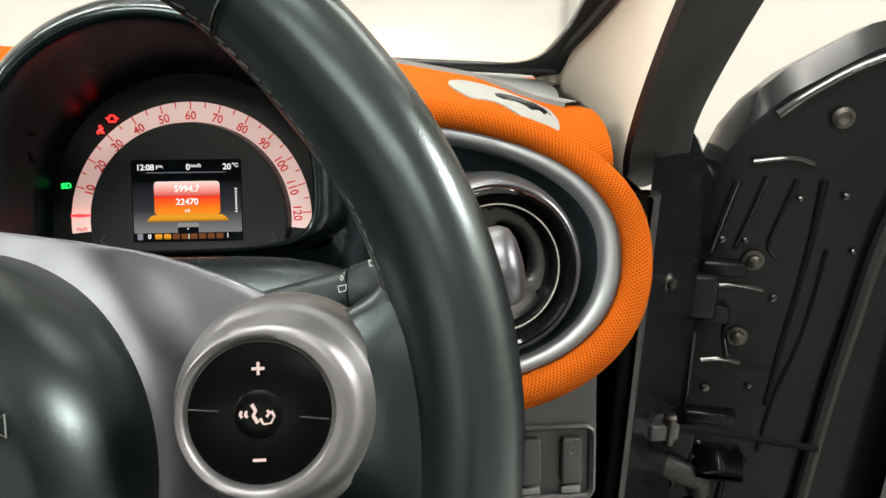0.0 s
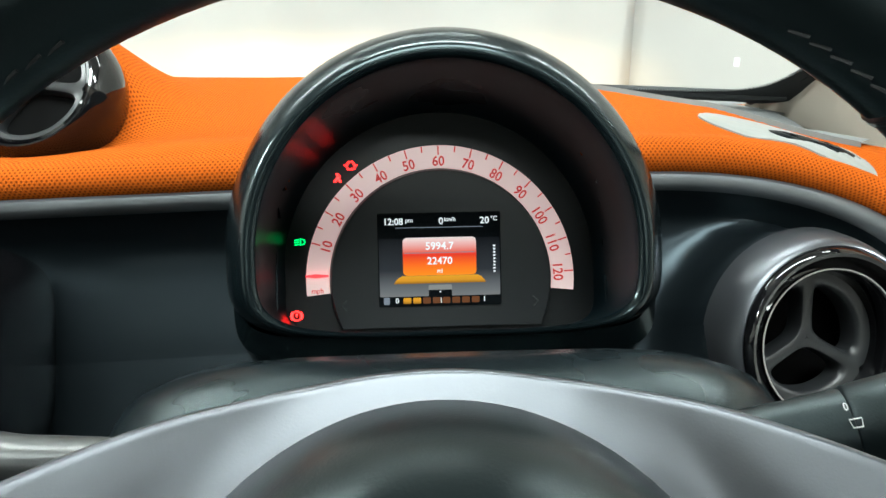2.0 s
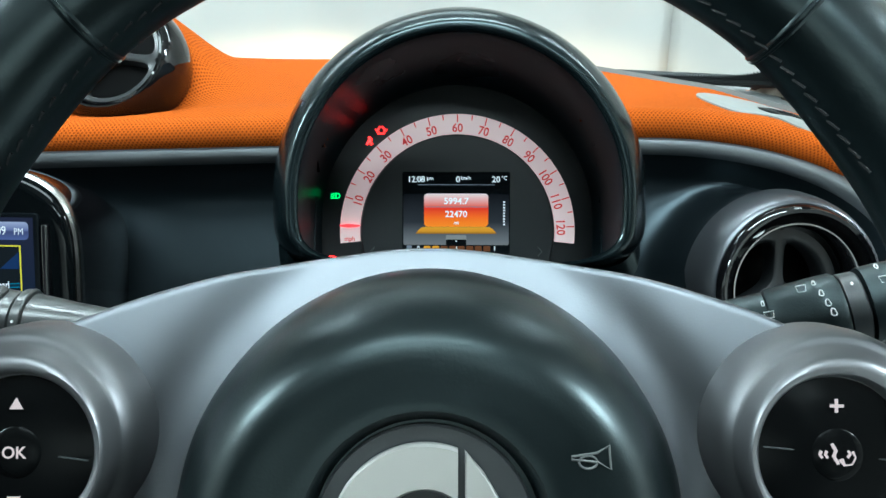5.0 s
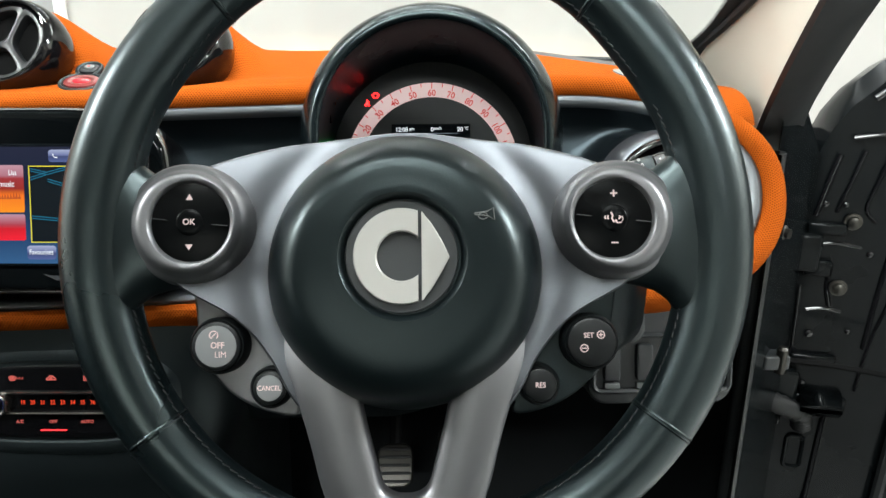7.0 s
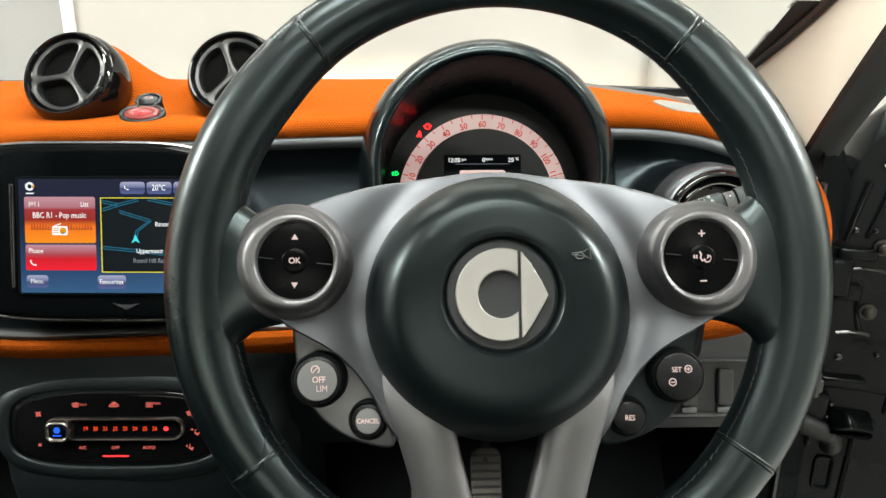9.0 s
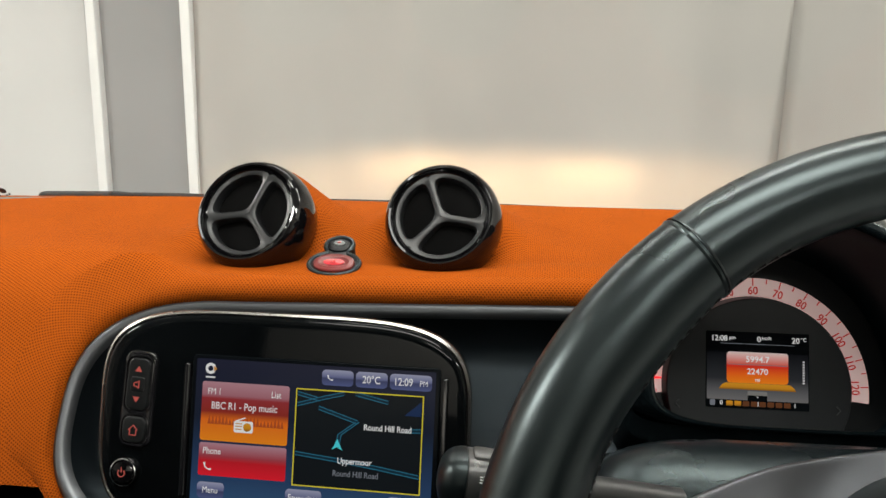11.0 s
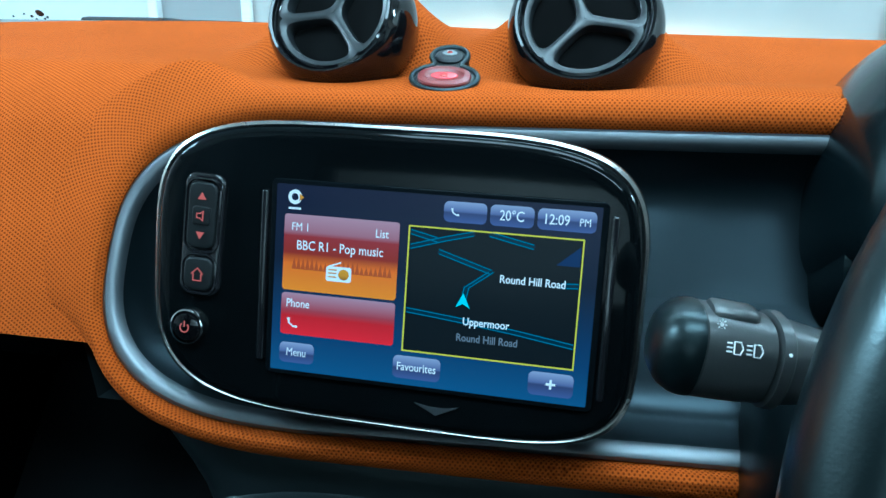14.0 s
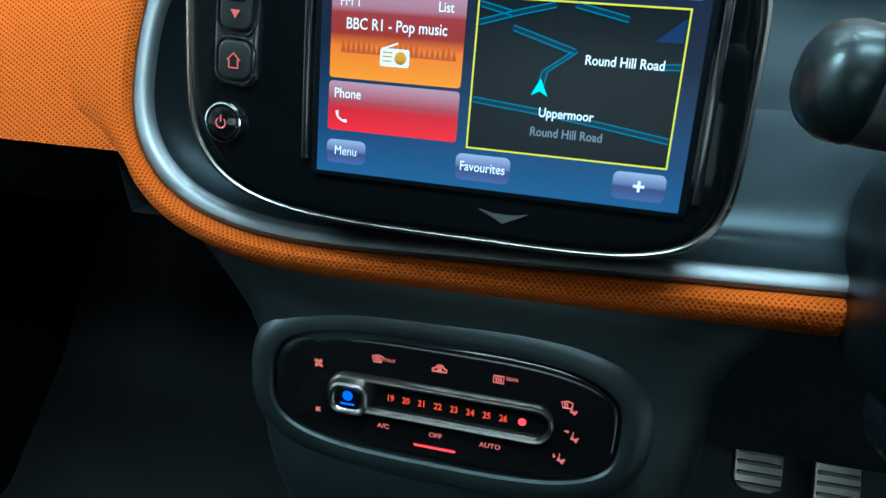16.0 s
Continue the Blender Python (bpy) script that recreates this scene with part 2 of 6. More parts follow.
def glass_material(name, tint, gloss):
    m = bpy.data.materials.new(name)
    m.use_nodes = True
    n, l = m.node_tree.nodes, m.node_tree.links
    n.remove(n["Principled BSDF"])
    a, g, mix = n.new("ShaderNodeBsdfTransparent"), n.new("ShaderNodeBsdfGlossy"), n.new("ShaderNodeMixShader")
    a.inputs[0].default_value = (*tint, 1)
    g.inputs["Roughness"].default_value = 0.02
    mix.inputs[0].default_value = gloss
    l.new(a.outputs[0], mix.inputs[1])
    l.new(g.outputs[0], mix.inputs[2])
    l.new(mix.outputs[0], n["Material Output"].inputs[0])
    return m


GLASS = glass_material("windscreen_glass", (0.95, 0.97, 0.96), 0.025)


# ---- mesh helpers ----
def part(name, bm, mat, parent=None, label="", m=None, smooth=True):
    mesh = bpy.data.meshes.new(name)
    bmesh.ops.recalc_face_normals(bm, faces=bm.faces[:])
    for f in bm.faces:
        f.smooth = smooth
    bm.to_mesh(mesh)
    bm.free()
    if smooth:
        mesh.set_sharp_from_angle(angle=radians(38))
    mesh.materials.append(mat)
    ob = new(name, mesh)
    if parent:
        ob.parent = parent
    if m is not None:
        ob.matrix_basis = m
    if label:
        ob["label"] = label
    return ob


def thing(name, m, label, category, group="", kind=""):
    ob = new(name)
    ob.empty_display_size = 0.02
    ob.matrix_basis = m
    return tagged(ob, label, category, group, kind)


def facing(x, y, z, tilt, yaw=0):
    """A frame whose x runs right, y up the surface and z out of it, its top leaning ahead by tilt."""
    return pose(x, y, z, 90 - tilt, 0, yaw)


def loft(rings, closed=True, cap_first=False, cap_last=False, bm=None):
    bm = bm or bmesh.new()
    vs = [[bm.verts.new(p) for p in r] for r in rings]
    k = len(rings[0])
    for a, b in zip(vs, vs[1:]):
        for i in range(k if closed else k - 1):
            j = (i + 1) % k
            bm.faces.new((a[i], a[j], b[j], b[i]))
    if cap_first:
        bm.faces.new(vs[0][::-1])
    if cap_last:
        bm.faces.new(vs[-1])
    return bm


def lathe(profile, seg=48, bm=None, at=(0, 0, 0), cap=True):
    """Turns (r, z) pairs round z."""
    rings = [[(at[0] + r * math.cos(a), at[1] + r * math.sin(a), at[2] + z) for a in (2 * math.pi * i / seg for i in range(seg))] for r, z in profile]
    return loft(rings, True, cap and profile[0][0] > 1e-6, cap and profile[-1][0] > 1e-6, bm)


def oval(rx, ry, n=2.0, count=64, cx=0, cy=0):
    out = []
    for i in range(count):
        a = 2 * math.pi * i / count
        c, s = math.cos(a), math.sin(a)
        out.append((cx + rx * math.copysign(abs(c) ** (2 / n), c), cy + ry * math.copysign(abs(s) ** (2 / n), s)))
    return out


def rrect(w, h, r, cx=0, cy=0, steps=6):
    out = []
    for qx, qy, a0 in ((1, 1, 0), (-1, 1, 90), (-1, -1, 180), (1, -1, 270)):
        for i in range(steps + 1):
            a = radians(a0 + 90 * i / steps)
            out.append((cx + qx * (w / 2 - r) + r * math.cos(a), cy + qy * (h / 2 - r) + r * math.sin(a)))
    return out


def inset(outline, d):
    """The outline moved inwards by d (counter-clockwise outlines)."""
    out, k = [], len(outline)
    for i in range(k):
        a, b = Vector(outline[i - 1]), Vector(outline[(i + 1) % k])
        t = (b - a).normalized()
        out.append((outline[i][0] - t.y * d, outline[i][1] + t.x * d))
    return out


def plate(outline, z0, z1, bevel=0.0, bm=None):
    """A plate from z0 up to z1 with its upper edge rounded."""
    rings = [[(x, y, z0) for x, y in outline]]
    if bevel:
        for k in range(5):
            a = k * math.pi / 8
            d = bevel * (1 - math.cos(a))
            rings.append([(x, y, z1 - bevel + bevel * math.sin(a)) for x, y in inset(outline, d)])
    else:
        rings.append([(x, y, z1) for x, y in outline])
    return loft(rings, True, True, True, bm)


def box(sx, sy, sz, bevel=0.0, at=(0, 0, 0)):
    bm = bmesh.new()
    bmesh.ops.create_cube(bm, size=1, matrix=Matrix.Translation(at) @ Matrix.Diagonal((sx, sy, sz, 1)))
    if bevel:
        bmesh.ops.bevel(bm, geom=bm.edges[:], offset=bevel, segments=3, profile=0.5, affect="EDGES")
    return bm


def tube(points, radius, seg=12, closed=False, bm=None, flat=1.0):
    """A round bar along points; radius a number or one for each point."""
    pts = [Vector(p) for p in points]
    k, rings, side = len(pts), [], None
    for i, p in enumerate(pts):
        a = pts[i - 1] if i or closed else p
        b = pts[(i + 1) % k] if i < k - 1 or closed else p
        t = (b - a).normalized()
        if side is None:
            side = t.orthogonal().normalized()
        side = (side - t * side.dot(t)).normalized()
        up = t.cross(side)
        r = radius[i] if hasattr(radius, "__len__") else radius
        rings.append([p + r * (math.cos(q) * side + flat * math.sin(q) * up) for q in (2 * math.pi * j / seg for j in range(seg))])
    if closed:
        rings.append(rings[0])
        bm = loft(rings, True, bm=bm)
        bmesh.ops.remove_doubles(bm, verts=bm.verts[:], dist=1e-6)
        return bm
    return loft(rings, True, True, True, bm)


def smooth_path(points, per=8):
    """A curve through the points (Catmull-Rom)."""
    p = [Vector(q) for q in points]
    p = [2 * p[0] - p[1]] + p + [2 * p[-1] - p[-2]]
    out = []
    for i in range(1, len(p) - 2):
        for k in range(per):
            t = k / per
            out.append(0.5 * (2 * p[i] + (p[i + 1] - p[i - 1]) * t + (2 * p[i - 1] - 5 * p[i] + 4 * p[i + 1] - p[i + 2]) * t * t + (3 * p[i] - p[i - 1] - 3 * p[i + 1] + p[i + 2]) * t ** 3))
    return out + [p[-2]]


def word(name, text, size, mat, parent, x, y, z, align="CENTER", turn=0, wide=1.0, depth=0.0, bold=0.018):
    """Writing in the parent's plane, its middle at (x, y, z)."""
    cu = bpy.data.curves.new(name, "FONT")
    cu.body, cu.size, cu.align_x, cu.align_y, cu.extrude = text, size, align, "CENTER", depth
    cu.resolution_u, cu.offset = 3, size * (0.0 if "M" in text else bold)
    ob = bpy.data.objects.new(name, cu)
    scene.collection.objects.link(ob)
    bpy.context.view_layer.update()
    mesh = bpy.data.meshes.new_from_object(ob.evaluated_get(bpy.context.evaluated_depsgraph_get()))
    bpy.data.objects.remove(ob)
    bpy.data.curves.remove(cu)
    mesh.materials.clear()
    mesh.materials.append(mat)
    out = new(name, mesh)
    out.parent = parent
    out.matrix_basis = pose(x, y, z, 0, 0, turn) @ Matrix.Diagonal((wide, 1, 1, 1))
    return out


def flat(name, outline, mat, parent, z, thick=0.0002, label=""):
    return part(name, plate(outline, z - thick, z), mat, parent, label, smooth=False)


# ---- the studio ----
WALL_Y, CORNER_X = 3.0, 0.98
tagged(part("floor", box(9.6, 9.6, 0.1, at=(0, 0, -0.05)), CONCRETE, smooth=False), "grey painted concrete studio floor", "floor", kind="structure")
tagged(part("ceiling", box(9.6, 9.6, 0.1, at=(0, 0, 3.05)), CEIL, smooth=False), "white studio ceiling", "ceiling", kind="structure")
tagged(part("wall_south", box(9.6, 0.1, 3.0, at=(0, -4.75, 1.5)), WALL, smooth=False), "plain off-white studio wall", "wall", kind="structure")
tagged(part("wall_west", box(0.1, 9.4, 3.0, at=(-4.75, 0, 1.5)), WALL, smooth=False), "plain off-white studio wall", "wall", kind="structure")
tagged(part("wall_east", box(0.1, 9.4, 3.0, at=(4.75, 0, 1.5)), WALL, smooth=False), "plain off-white studio wall", "wall", kind="structure")


def cloth(x0, x1, z0, z1, folds, depth, seed):
    """A hanging studio cloth with soft upright folds."""
    nx, nz = 70, 14
    rows = []
    for j in range(nz + 1):
        z = z0 + (z1 - z0) * j / nz
        row = []
        for i in range(nx + 1):
            x = x0 + (x1 - x0) * i / nx
            d = depth * noise.noise((x * folds + seed, z * 0.5, seed)) + depth * 0.5 * noise.noise((x * folds * 2.7, z * 0.9, seed + 4))
            row.append((x, d, z))
        rows.append(row)
    return loft(rows, closed=False)


def thick(ob, t):
    mod = ob.modifiers.new("thickness", "SOLIDIFY")
    mod.thickness, mod.offset = t, -1
    return ob


tagged(thick(part("wall_north", cloth(-1.60, CORNER_X + 0.02, 0, 3.0, 1.6, 0.085, 2.0), WALL, m=pose(0, WALL_Y, 0)), 0.03), "off-white studio cloth hanging in soft folds", "wall", kind="structure")
tagged(thick(part("wall_corner", cloth(-0.02, 3.8, 0, 3.0, 1.0, 0.03, 9.0), WALL, m=pose(CORNER_X, WALL_Y - 0.02, 0, 0, 0, -38)), 0.03), "off-white studio cloth beyond the corner", "wall", kind="structure")
tagged(part("wall_panel", box(0.47, 0.06, 3.0, 0.004, at=(-1.865, WALL_Y + 0.03, 1.5)), WALL2, smooth=False), "pale grey wall panel between white strips", "wall", kind="structure")
tagged(part("wall_far", box(2.7, 0.06, 3.0, at=(-3.42, WALL_Y + 0.06, 1.5)), CEIL, smooth=False), "bright white studio wall", "wall", kind="structure")
for sx, lean in ((-2.07, 0.8), (-1.63, 0.6)):
    tagged(part("trim", box(0.045, 0.05, 3.0, 0.006, at=(0, 0, 1.5)), WHITE, m=pose(sx, WALL_Y - 0.02, 0, 0, lean, 0)), "white upright strip on the studio wall", "trim", kind="structure")

socket = thing("wall_socket", pose(1.291, 2.716, 0.857, 90, 0, -38), "small white socket plate on the studio cloth", "socket")
part("plate", plate(rrect(0.055, 0.068, 0.006), -0.02, 0.006, 0.003), WHITE, socket)
part("rocker", plate(rrect(0.022, 0.034, 0.003), 0.004, 0.010, 0.002), WHITE, socket)

# ---- car shell ----
car = thing("car", pose(0, 0, 0), "black small car with its driver's door open", "car")


def sheet(name, rows, mat, label="", thickness=0.004, parent=car):
    ob = part(name, loft(rows, closed=False), mat, parent, label)
    return thick(ob, thickness)


MID = -0.31
# the headliner frames a glass roof over the seats; both unseen, shaping the light
for ys in ((-0.22, -0.17, -0.12), (-1.10, -1.02, -0.82, -0.66, -0.60)):
    sheet("headliner", [[(x, y, 1.47 + 0.05 * (1 - ((x - MID) / 0.62) ** 2) - 0.12 * max(0.0, -0.9 - y)) for y in ys] for x in np.linspace(MID - 0.62, MID + 0.62, 9)], GREYTRIM, "grey headliner, unseen, shading the cabin", 0.03)
roof = part("glass_roof", loft([[(x, y, 1.49 + 0.05 * (1 - ((x - MID) / 0.62) ** 2)) for y in (-0.62, -0.42, -0.20)] for x in np.linspace(MID - 0.62, MID + 0.62, 9)], closed=False), GLASS, car, "clear glass roof, unseen, letting lamp light in")
roof.visible_shadow = False
# unseen rear shell, added to darken the cabin's back and let rear light in
sheet("rear_panel", [[(x, -1.06, z) for z in (0.3, 0.7, 0.95, 1.10)] for x in (MID - 0.66, MID + 0.66)], MATTE, "black rear bulkhead, unseen, darkening the cabin", 0.03)
sheet("rear_header", [[(x, -1.06, z) for z in (1.38, 1.45, 1.50)] for x in (MID - 0.66, MID + 0.66)], MATTE, "black header over the rear window, unseen", 0.03)
for sx in (MID - 0.60, MID + 0.60):
    sheet("rear_post", [[(sx - 0.06, -1.06, z), (sx + 0.06, -1.06, z)] for z in (1.10, 1.24, 1.38)], MATTE, "black post beside the rear window, unseen", 0.03)
back = part("rear_glass", loft([[(x, -1.07, z) for z in (1.10, 1.38)] for x in (MID - 0.54, MID + 0.54)], closed=False), GLASS, car, "clear rear window, unseen, letting rear light in")
back.visible_shadow = False
for sx in (MID - 0.66, MID + 0.66):
    sheet("quarter_panel", [[(sx + (0.05 if sx < MID else -0.05) * (z - 0.3), y, z) for z in (0.3, 0.6, 0.96, 1.2, 1.45)] for y in (-1.06, -0.8, -0.52)], MATTE, "black quarter lining, unseen, darkening the cabin", 0.03)
sheet("floor_pan", [[(x, y, 0.30 + 0.32 * max(0, (y - 0.45) / 0.35) ** 1.3) for y in (-1.4, -0.8, -0.2, 0.2, 0.45, 0.6, 0.75, 0.85)] for x in np.linspace(MID - 0.68, MID + 0.70, 7)], CARPET, "black carpeted floor", 0.02)
sheet("bulkhead", [[(x, 0.86, z) for z in (0.45, 0.7, 0.98)] for x in (MID - 0.70, MID + 0.70)], MATTE, "", 0.02)
sheet("passenger_side", [[(MID - 0.70, y, z) for z in (0.3, 0.6, 0.96)] for y in (-1.4, -0.6, 0.2, 0.85)], SOFT, "black door lining", 0.04)
sheet("sill", [[(0.385 + 0.02 * math.sin(k), y, z) for k, z in ((0, 0.28), (0.8, 0.36), (1.6, 0.40))] for y in (-1.4, -0.4, 0.42)], MATTE, "black sill", 0.05)

for wx in (MID - 0.64, MID + 0.60):
    for wy in (1.0, -1.05):
        tyre = part("wheel", lathe([(0.17, -0.075), (0.27, -0.080), (0.292, -0.06), (0.295, 0.0), (0.292, 0.06), (0.27, 0.080), (0.17, 0.075)], 40, cap=False), RUBBER, car, "black rubber tyre", pose(wx, wy, 0.295, 0, 90, 0))
        part("rim", lathe([(0.0, 0.04), (0.05, 0.045), (0.15, 0.03), (0.17, 0.065), (0.172, -0.065), (0.15, -0.03), (0.05, -0.045), (0.0, -0.04)], 32), SATIN, tyre, "satin silver rim")

# windscreen, its black edge, and the cowl with the wiper
WS_Y, WS_Z, WS_TOP = 0.60, 1.068, (-0.06, 1.50)


def ws_point(x, s):
    c = (x - MID) / 0.62
    y = WS_Y + (WS_TOP[0] - WS_Y) * s - 0.10 * c * c
    return (x * (1 - 0.10 * s) + MID * 0.10 * s, y, WS_Z + (WS_TOP[1] - WS_Z) * s - 0.006 * c * c)


screen = thing("windscreen", pose(0, 0, 0), "clear windscreen with a black printed edge", "windscreen")
glass = part("glass_pane", loft([[ws_point(x, s / 8) for s in range(9)] for x in np.linspace(MID - 0.64, MID + 0.64, 25)], closed=False), GLASS, screen)
glass.visible_shadow = False
edge = [ws_point(x, 0.012) for x in np.linspace(MID - 0.64, MID + 0.62, 30)]
# black printed border in the driver's lower corner, its edge broken into fine teeth
BORDER = smooth_path([(0.05, 0.016, 0), (0.12, 0.016, 0), (0.18, 0.017, 0), (0.23, 0.019, 0), (0.262, 0.024, 0), (0.283, 0.036, 0), (0.295, 0.055, 0), (0.303, 0.085, 0), (0.310, 0.13, 0), (0.318, 0.25, 0)], 8)
OUTSIDE = smooth_path([(0.05, 0.0, 0), (0.12, 0.0, 0), (0.18, 0.0, 0), (0.23, 0.0, 0), (0.27, 0.0, 0), (0.30, 0.0, 0), (0.322, 0.02, 0), (0.330, 0.06, 0), (0.335, 0.12, 0), (0.342, 0.25, 0)], 8)


def on_screen(x, s):
    return Vector(ws_point(x, s)) + Vector((0, -0.0012, -0.0018))


part("printed_border", loft([[on_screen(q.x, q.y), on_screen(p.x, p.y)] for p, q in zip(BORDER, OUTSIDE)], closed=False), RUBBER, screen, "black printed border")
teeth = bmesh.new()
line_ = [on_screen(p.x, p.y) for p in BORDER]
for a, b in zip(line_[6:], line_[7:]):
    n_ = max(1, round((b - a).length / 0.0021))
    side_ = (b - a).normalized().cross(Vector((0, -0.55, -0.83))).normalized() * 0.0042
    for k in range(n_):
        p, q = a.lerp(b, (k + 0.15) / n_), a.lerp(b, (k + 0.85) / n_)
        tip = (p + q) / 2 + (side_ if side_.z > 0 else -side_)
        vs = [teeth.verts.new(v) for v in (p, q, tip)]
        low_ = [teeth.verts.new(v + Vector((0, 0.0003, 0.0004))) for v in (p, q, tip)]
        for f in (vs, low_[::-1], (vs[0], low_[0], low_[1], vs[1]), (vs[1], low_[1], low_[2], vs[2]), (vs[2], low_[2], low_[0], vs[0])):
            teeth.faces.new(f)
tagged(part("border_teeth", teeth, RUBBER, screen, "fine black printed teeth", smooth=False), kind="stuff")
part("lower_edge", tube(edge, 0.0045, 8, flat=0.8), RUBBER, screen, "black rubber edge")

cowl = thing("cowl", pose(0, 0, 0), "grey plastic cowl below the windscreen", "cowl")
part("cowl_panel", loft([[(x, y, z) for y, z in ((0.50, 1.052), (0.60, 1.050), (0.70, 1.035), (0.86, 0.99))] for x in np.linspace(MID - 0.66, MID + 0.66, 13)], closed=False), GREYTRIM, cowl)
part("edge_strip", loft([[(x, y0 - 0.016, 1.060), (x, y0 - 0.014, 1.0765 - 0.02 * max(0, x + 0.68)), (x, y0 - 0.004, 1.0785 - 0.02 * max(0, x + 0.68)), (x, y0 + 0.02, 1.066)] for x, y0 in ((x, 0.585 - 0.10 * ((x - MID) / 0.62) ** 2) for x in np.linspace(-0.97, -0.45, 20))], closed=False), GREYTRIM, cowl, "pale grey edge strip")
bonnet = part("bonnet", loft([[(x, 0.80 + 0.5 * s, 1.0 - 0.16 * s * s - 0.05 * ((x - MID) / 0.6) ** 2 - 0.04 * s) for s in np.linspace(0, 1, 8)] for x in np.linspace(MID - 0.7, MID + 0.7, 17)], closed=False), PAINT, car, "black painted bonnet")
thick(bonnet, 0.01)
wiper = thing("wiper", pose(0, 0, 0), "black wiper arm resting at the windscreen's foot", "wiper")
part("arm", tube(smooth_path([(-0.70, 0.585, 1.074), (-0.62, 0.60, 1.074), (-0.52, 0.615, 1.072), (-0.3, 0.63, 1.066), (0.1, 0.63, 1.060)], 6), [0.0045] * 6 + [0.0032] * 19, 8), MATTE, wiper)
part("blade_cover", box(0.080, 0.016, 0.009, 0.003), MATTE, wiper, m=pose(-0.678, 0.583, 1.0745, 0, 0, 8))
for mx, mz, mr in ((-0.743, 1.0835, 0.0042), (-0.752, 1.0805, 0.0016), (-0.735, 1.0800, 0.0014), (-0.747, 1.0780, 0.0012), (-0.738, 1.0785, 0.0012), (-0.760, 1.0825, 0.0010), (-0.772, 1.0800, 0.0012), (-0.790, 1.0830, 0.0013), (-0.793, 1.0790, 0.0016), (-0.800, 1.0800, 0.0010)):
    part("printed_dot", lathe([(0, 0.0008), (mr * 0.9, 0.0008), (mr, 0)], 12), MATTE, screen, m=pose(mx, 0.548, mz, 128, 0, 0))

# ---- dashboard ----
FACE = facing(0, 0.245, 0.98, 31)
TILT_S, TILT_C = math.sin(radians(31)), math.cos(radians(31))
LX, LY, LRX, LRY, LN = -0.362, -0.009, 0.127, 0.088, 2.7
RX, RY, RRX, RRY, RN = 0.178, 0.006, 0.122, 0.086, 2.25
# above, the right end falls away sooner
UX_, URX, UN = 0.130, 0.170, 2.15


def loop_ring(grow, w, count=40, bulge=0.0):
    """The long rounded opening in the dashboard's face: outline moved out by grow, at height w."""
    out = []
    lowg, lowr = (grow * 0.62, grow * 0.95) if grow > 0 else (grow, grow)
    for k in range(count + 1):
        a = radians(90 + 180 * k / count)
        c, s = math.cos(a), math.sin(a)
        side = grow * (1 - 0.55 * min(1.0, max(0.0, -s) * 2.2)) if grow > 0 else grow
        out.append((LX - (LRX + side) * abs(c) ** (2 / LN), LY + (LRY + (grow if s > 0 else lowg)) * math.copysign(abs(s) ** (2 / LN), s)))
    n = 110
    bl, br = out[-1], (RX, RY - (RRY + lowr))
    for k in range(1, n):
        t = k / n
        out.append((bl[0] + (br[0] - bl[0]) * t, bl[1] + (br[1] - bl[1]) * t))
    for k in range(count + 1):
        a = radians(-90 + 180 * k / count)
        c, s = math.cos(a), math.sin(a)
        mx, rx, n_ = (UX_, URX, UN) if s > 0 else (RX, RRX, RN)
        out.append((mx + (rx + (grow if grow > 0 else grow * 1.5)) * abs(c) ** (2 / n_), RY + (RRY + (grow if s > 0 else lowr)) * math.copysign(abs(s) ** (2 / n_), s)))
    tr, tl = out[-1], out[0]
    for k in range(1, n):
        t = k / n
        out.append((tr[0] + (tl[0] - tr[0]) * t, tr[1] + (tl[1] - tr[1]) * t))
    return [(x, y, w) for x, y in out]


def loop_top(x):
    if x <= LX:
        return LY + LRY * max(0.0, 1 - (abs(x - LX) / LRX) ** LN) ** (1 / LN)
    if x >= UX_:
        return RY + RRY * max(0.0, 1 - (abs(x - UX_) / URX) ** UN) ** (1 / UN)
    t = (x - LX) / (UX_ - LX)
    return LY + LRY + (RY + RRY - LY - LRY) * t


dash = thing("dashboard", pose(0, 0, 0), "black and orange dashboard with mesh fabric cover", "dashboard")


PODS = ((-0.3785, 0.335, 1.1065), (-0.2255, 0.343, 1.1065))


def clear_of_cluster(bm):
    """Opens the dashboard where the instrument cluster sits in it."""
    back = facing(0, 0.215, 1.0, 16).inverted()
    gone = []
    for f in bm.faces:
        c = back @ f.calc_center_median()
        x, y = c.x - 0.014, c.y - 0.036
        if (y >= 0 and x * x + y * y < 0.094 ** 2) or (y < 0 and abs(x / 0.096) ** 4 + abs(y / 0.070) ** 4 < 1):
            gone.append(f)
    bmesh.ops.delete(bm, geom=list(set(gone)), context="FACES")
    return bm


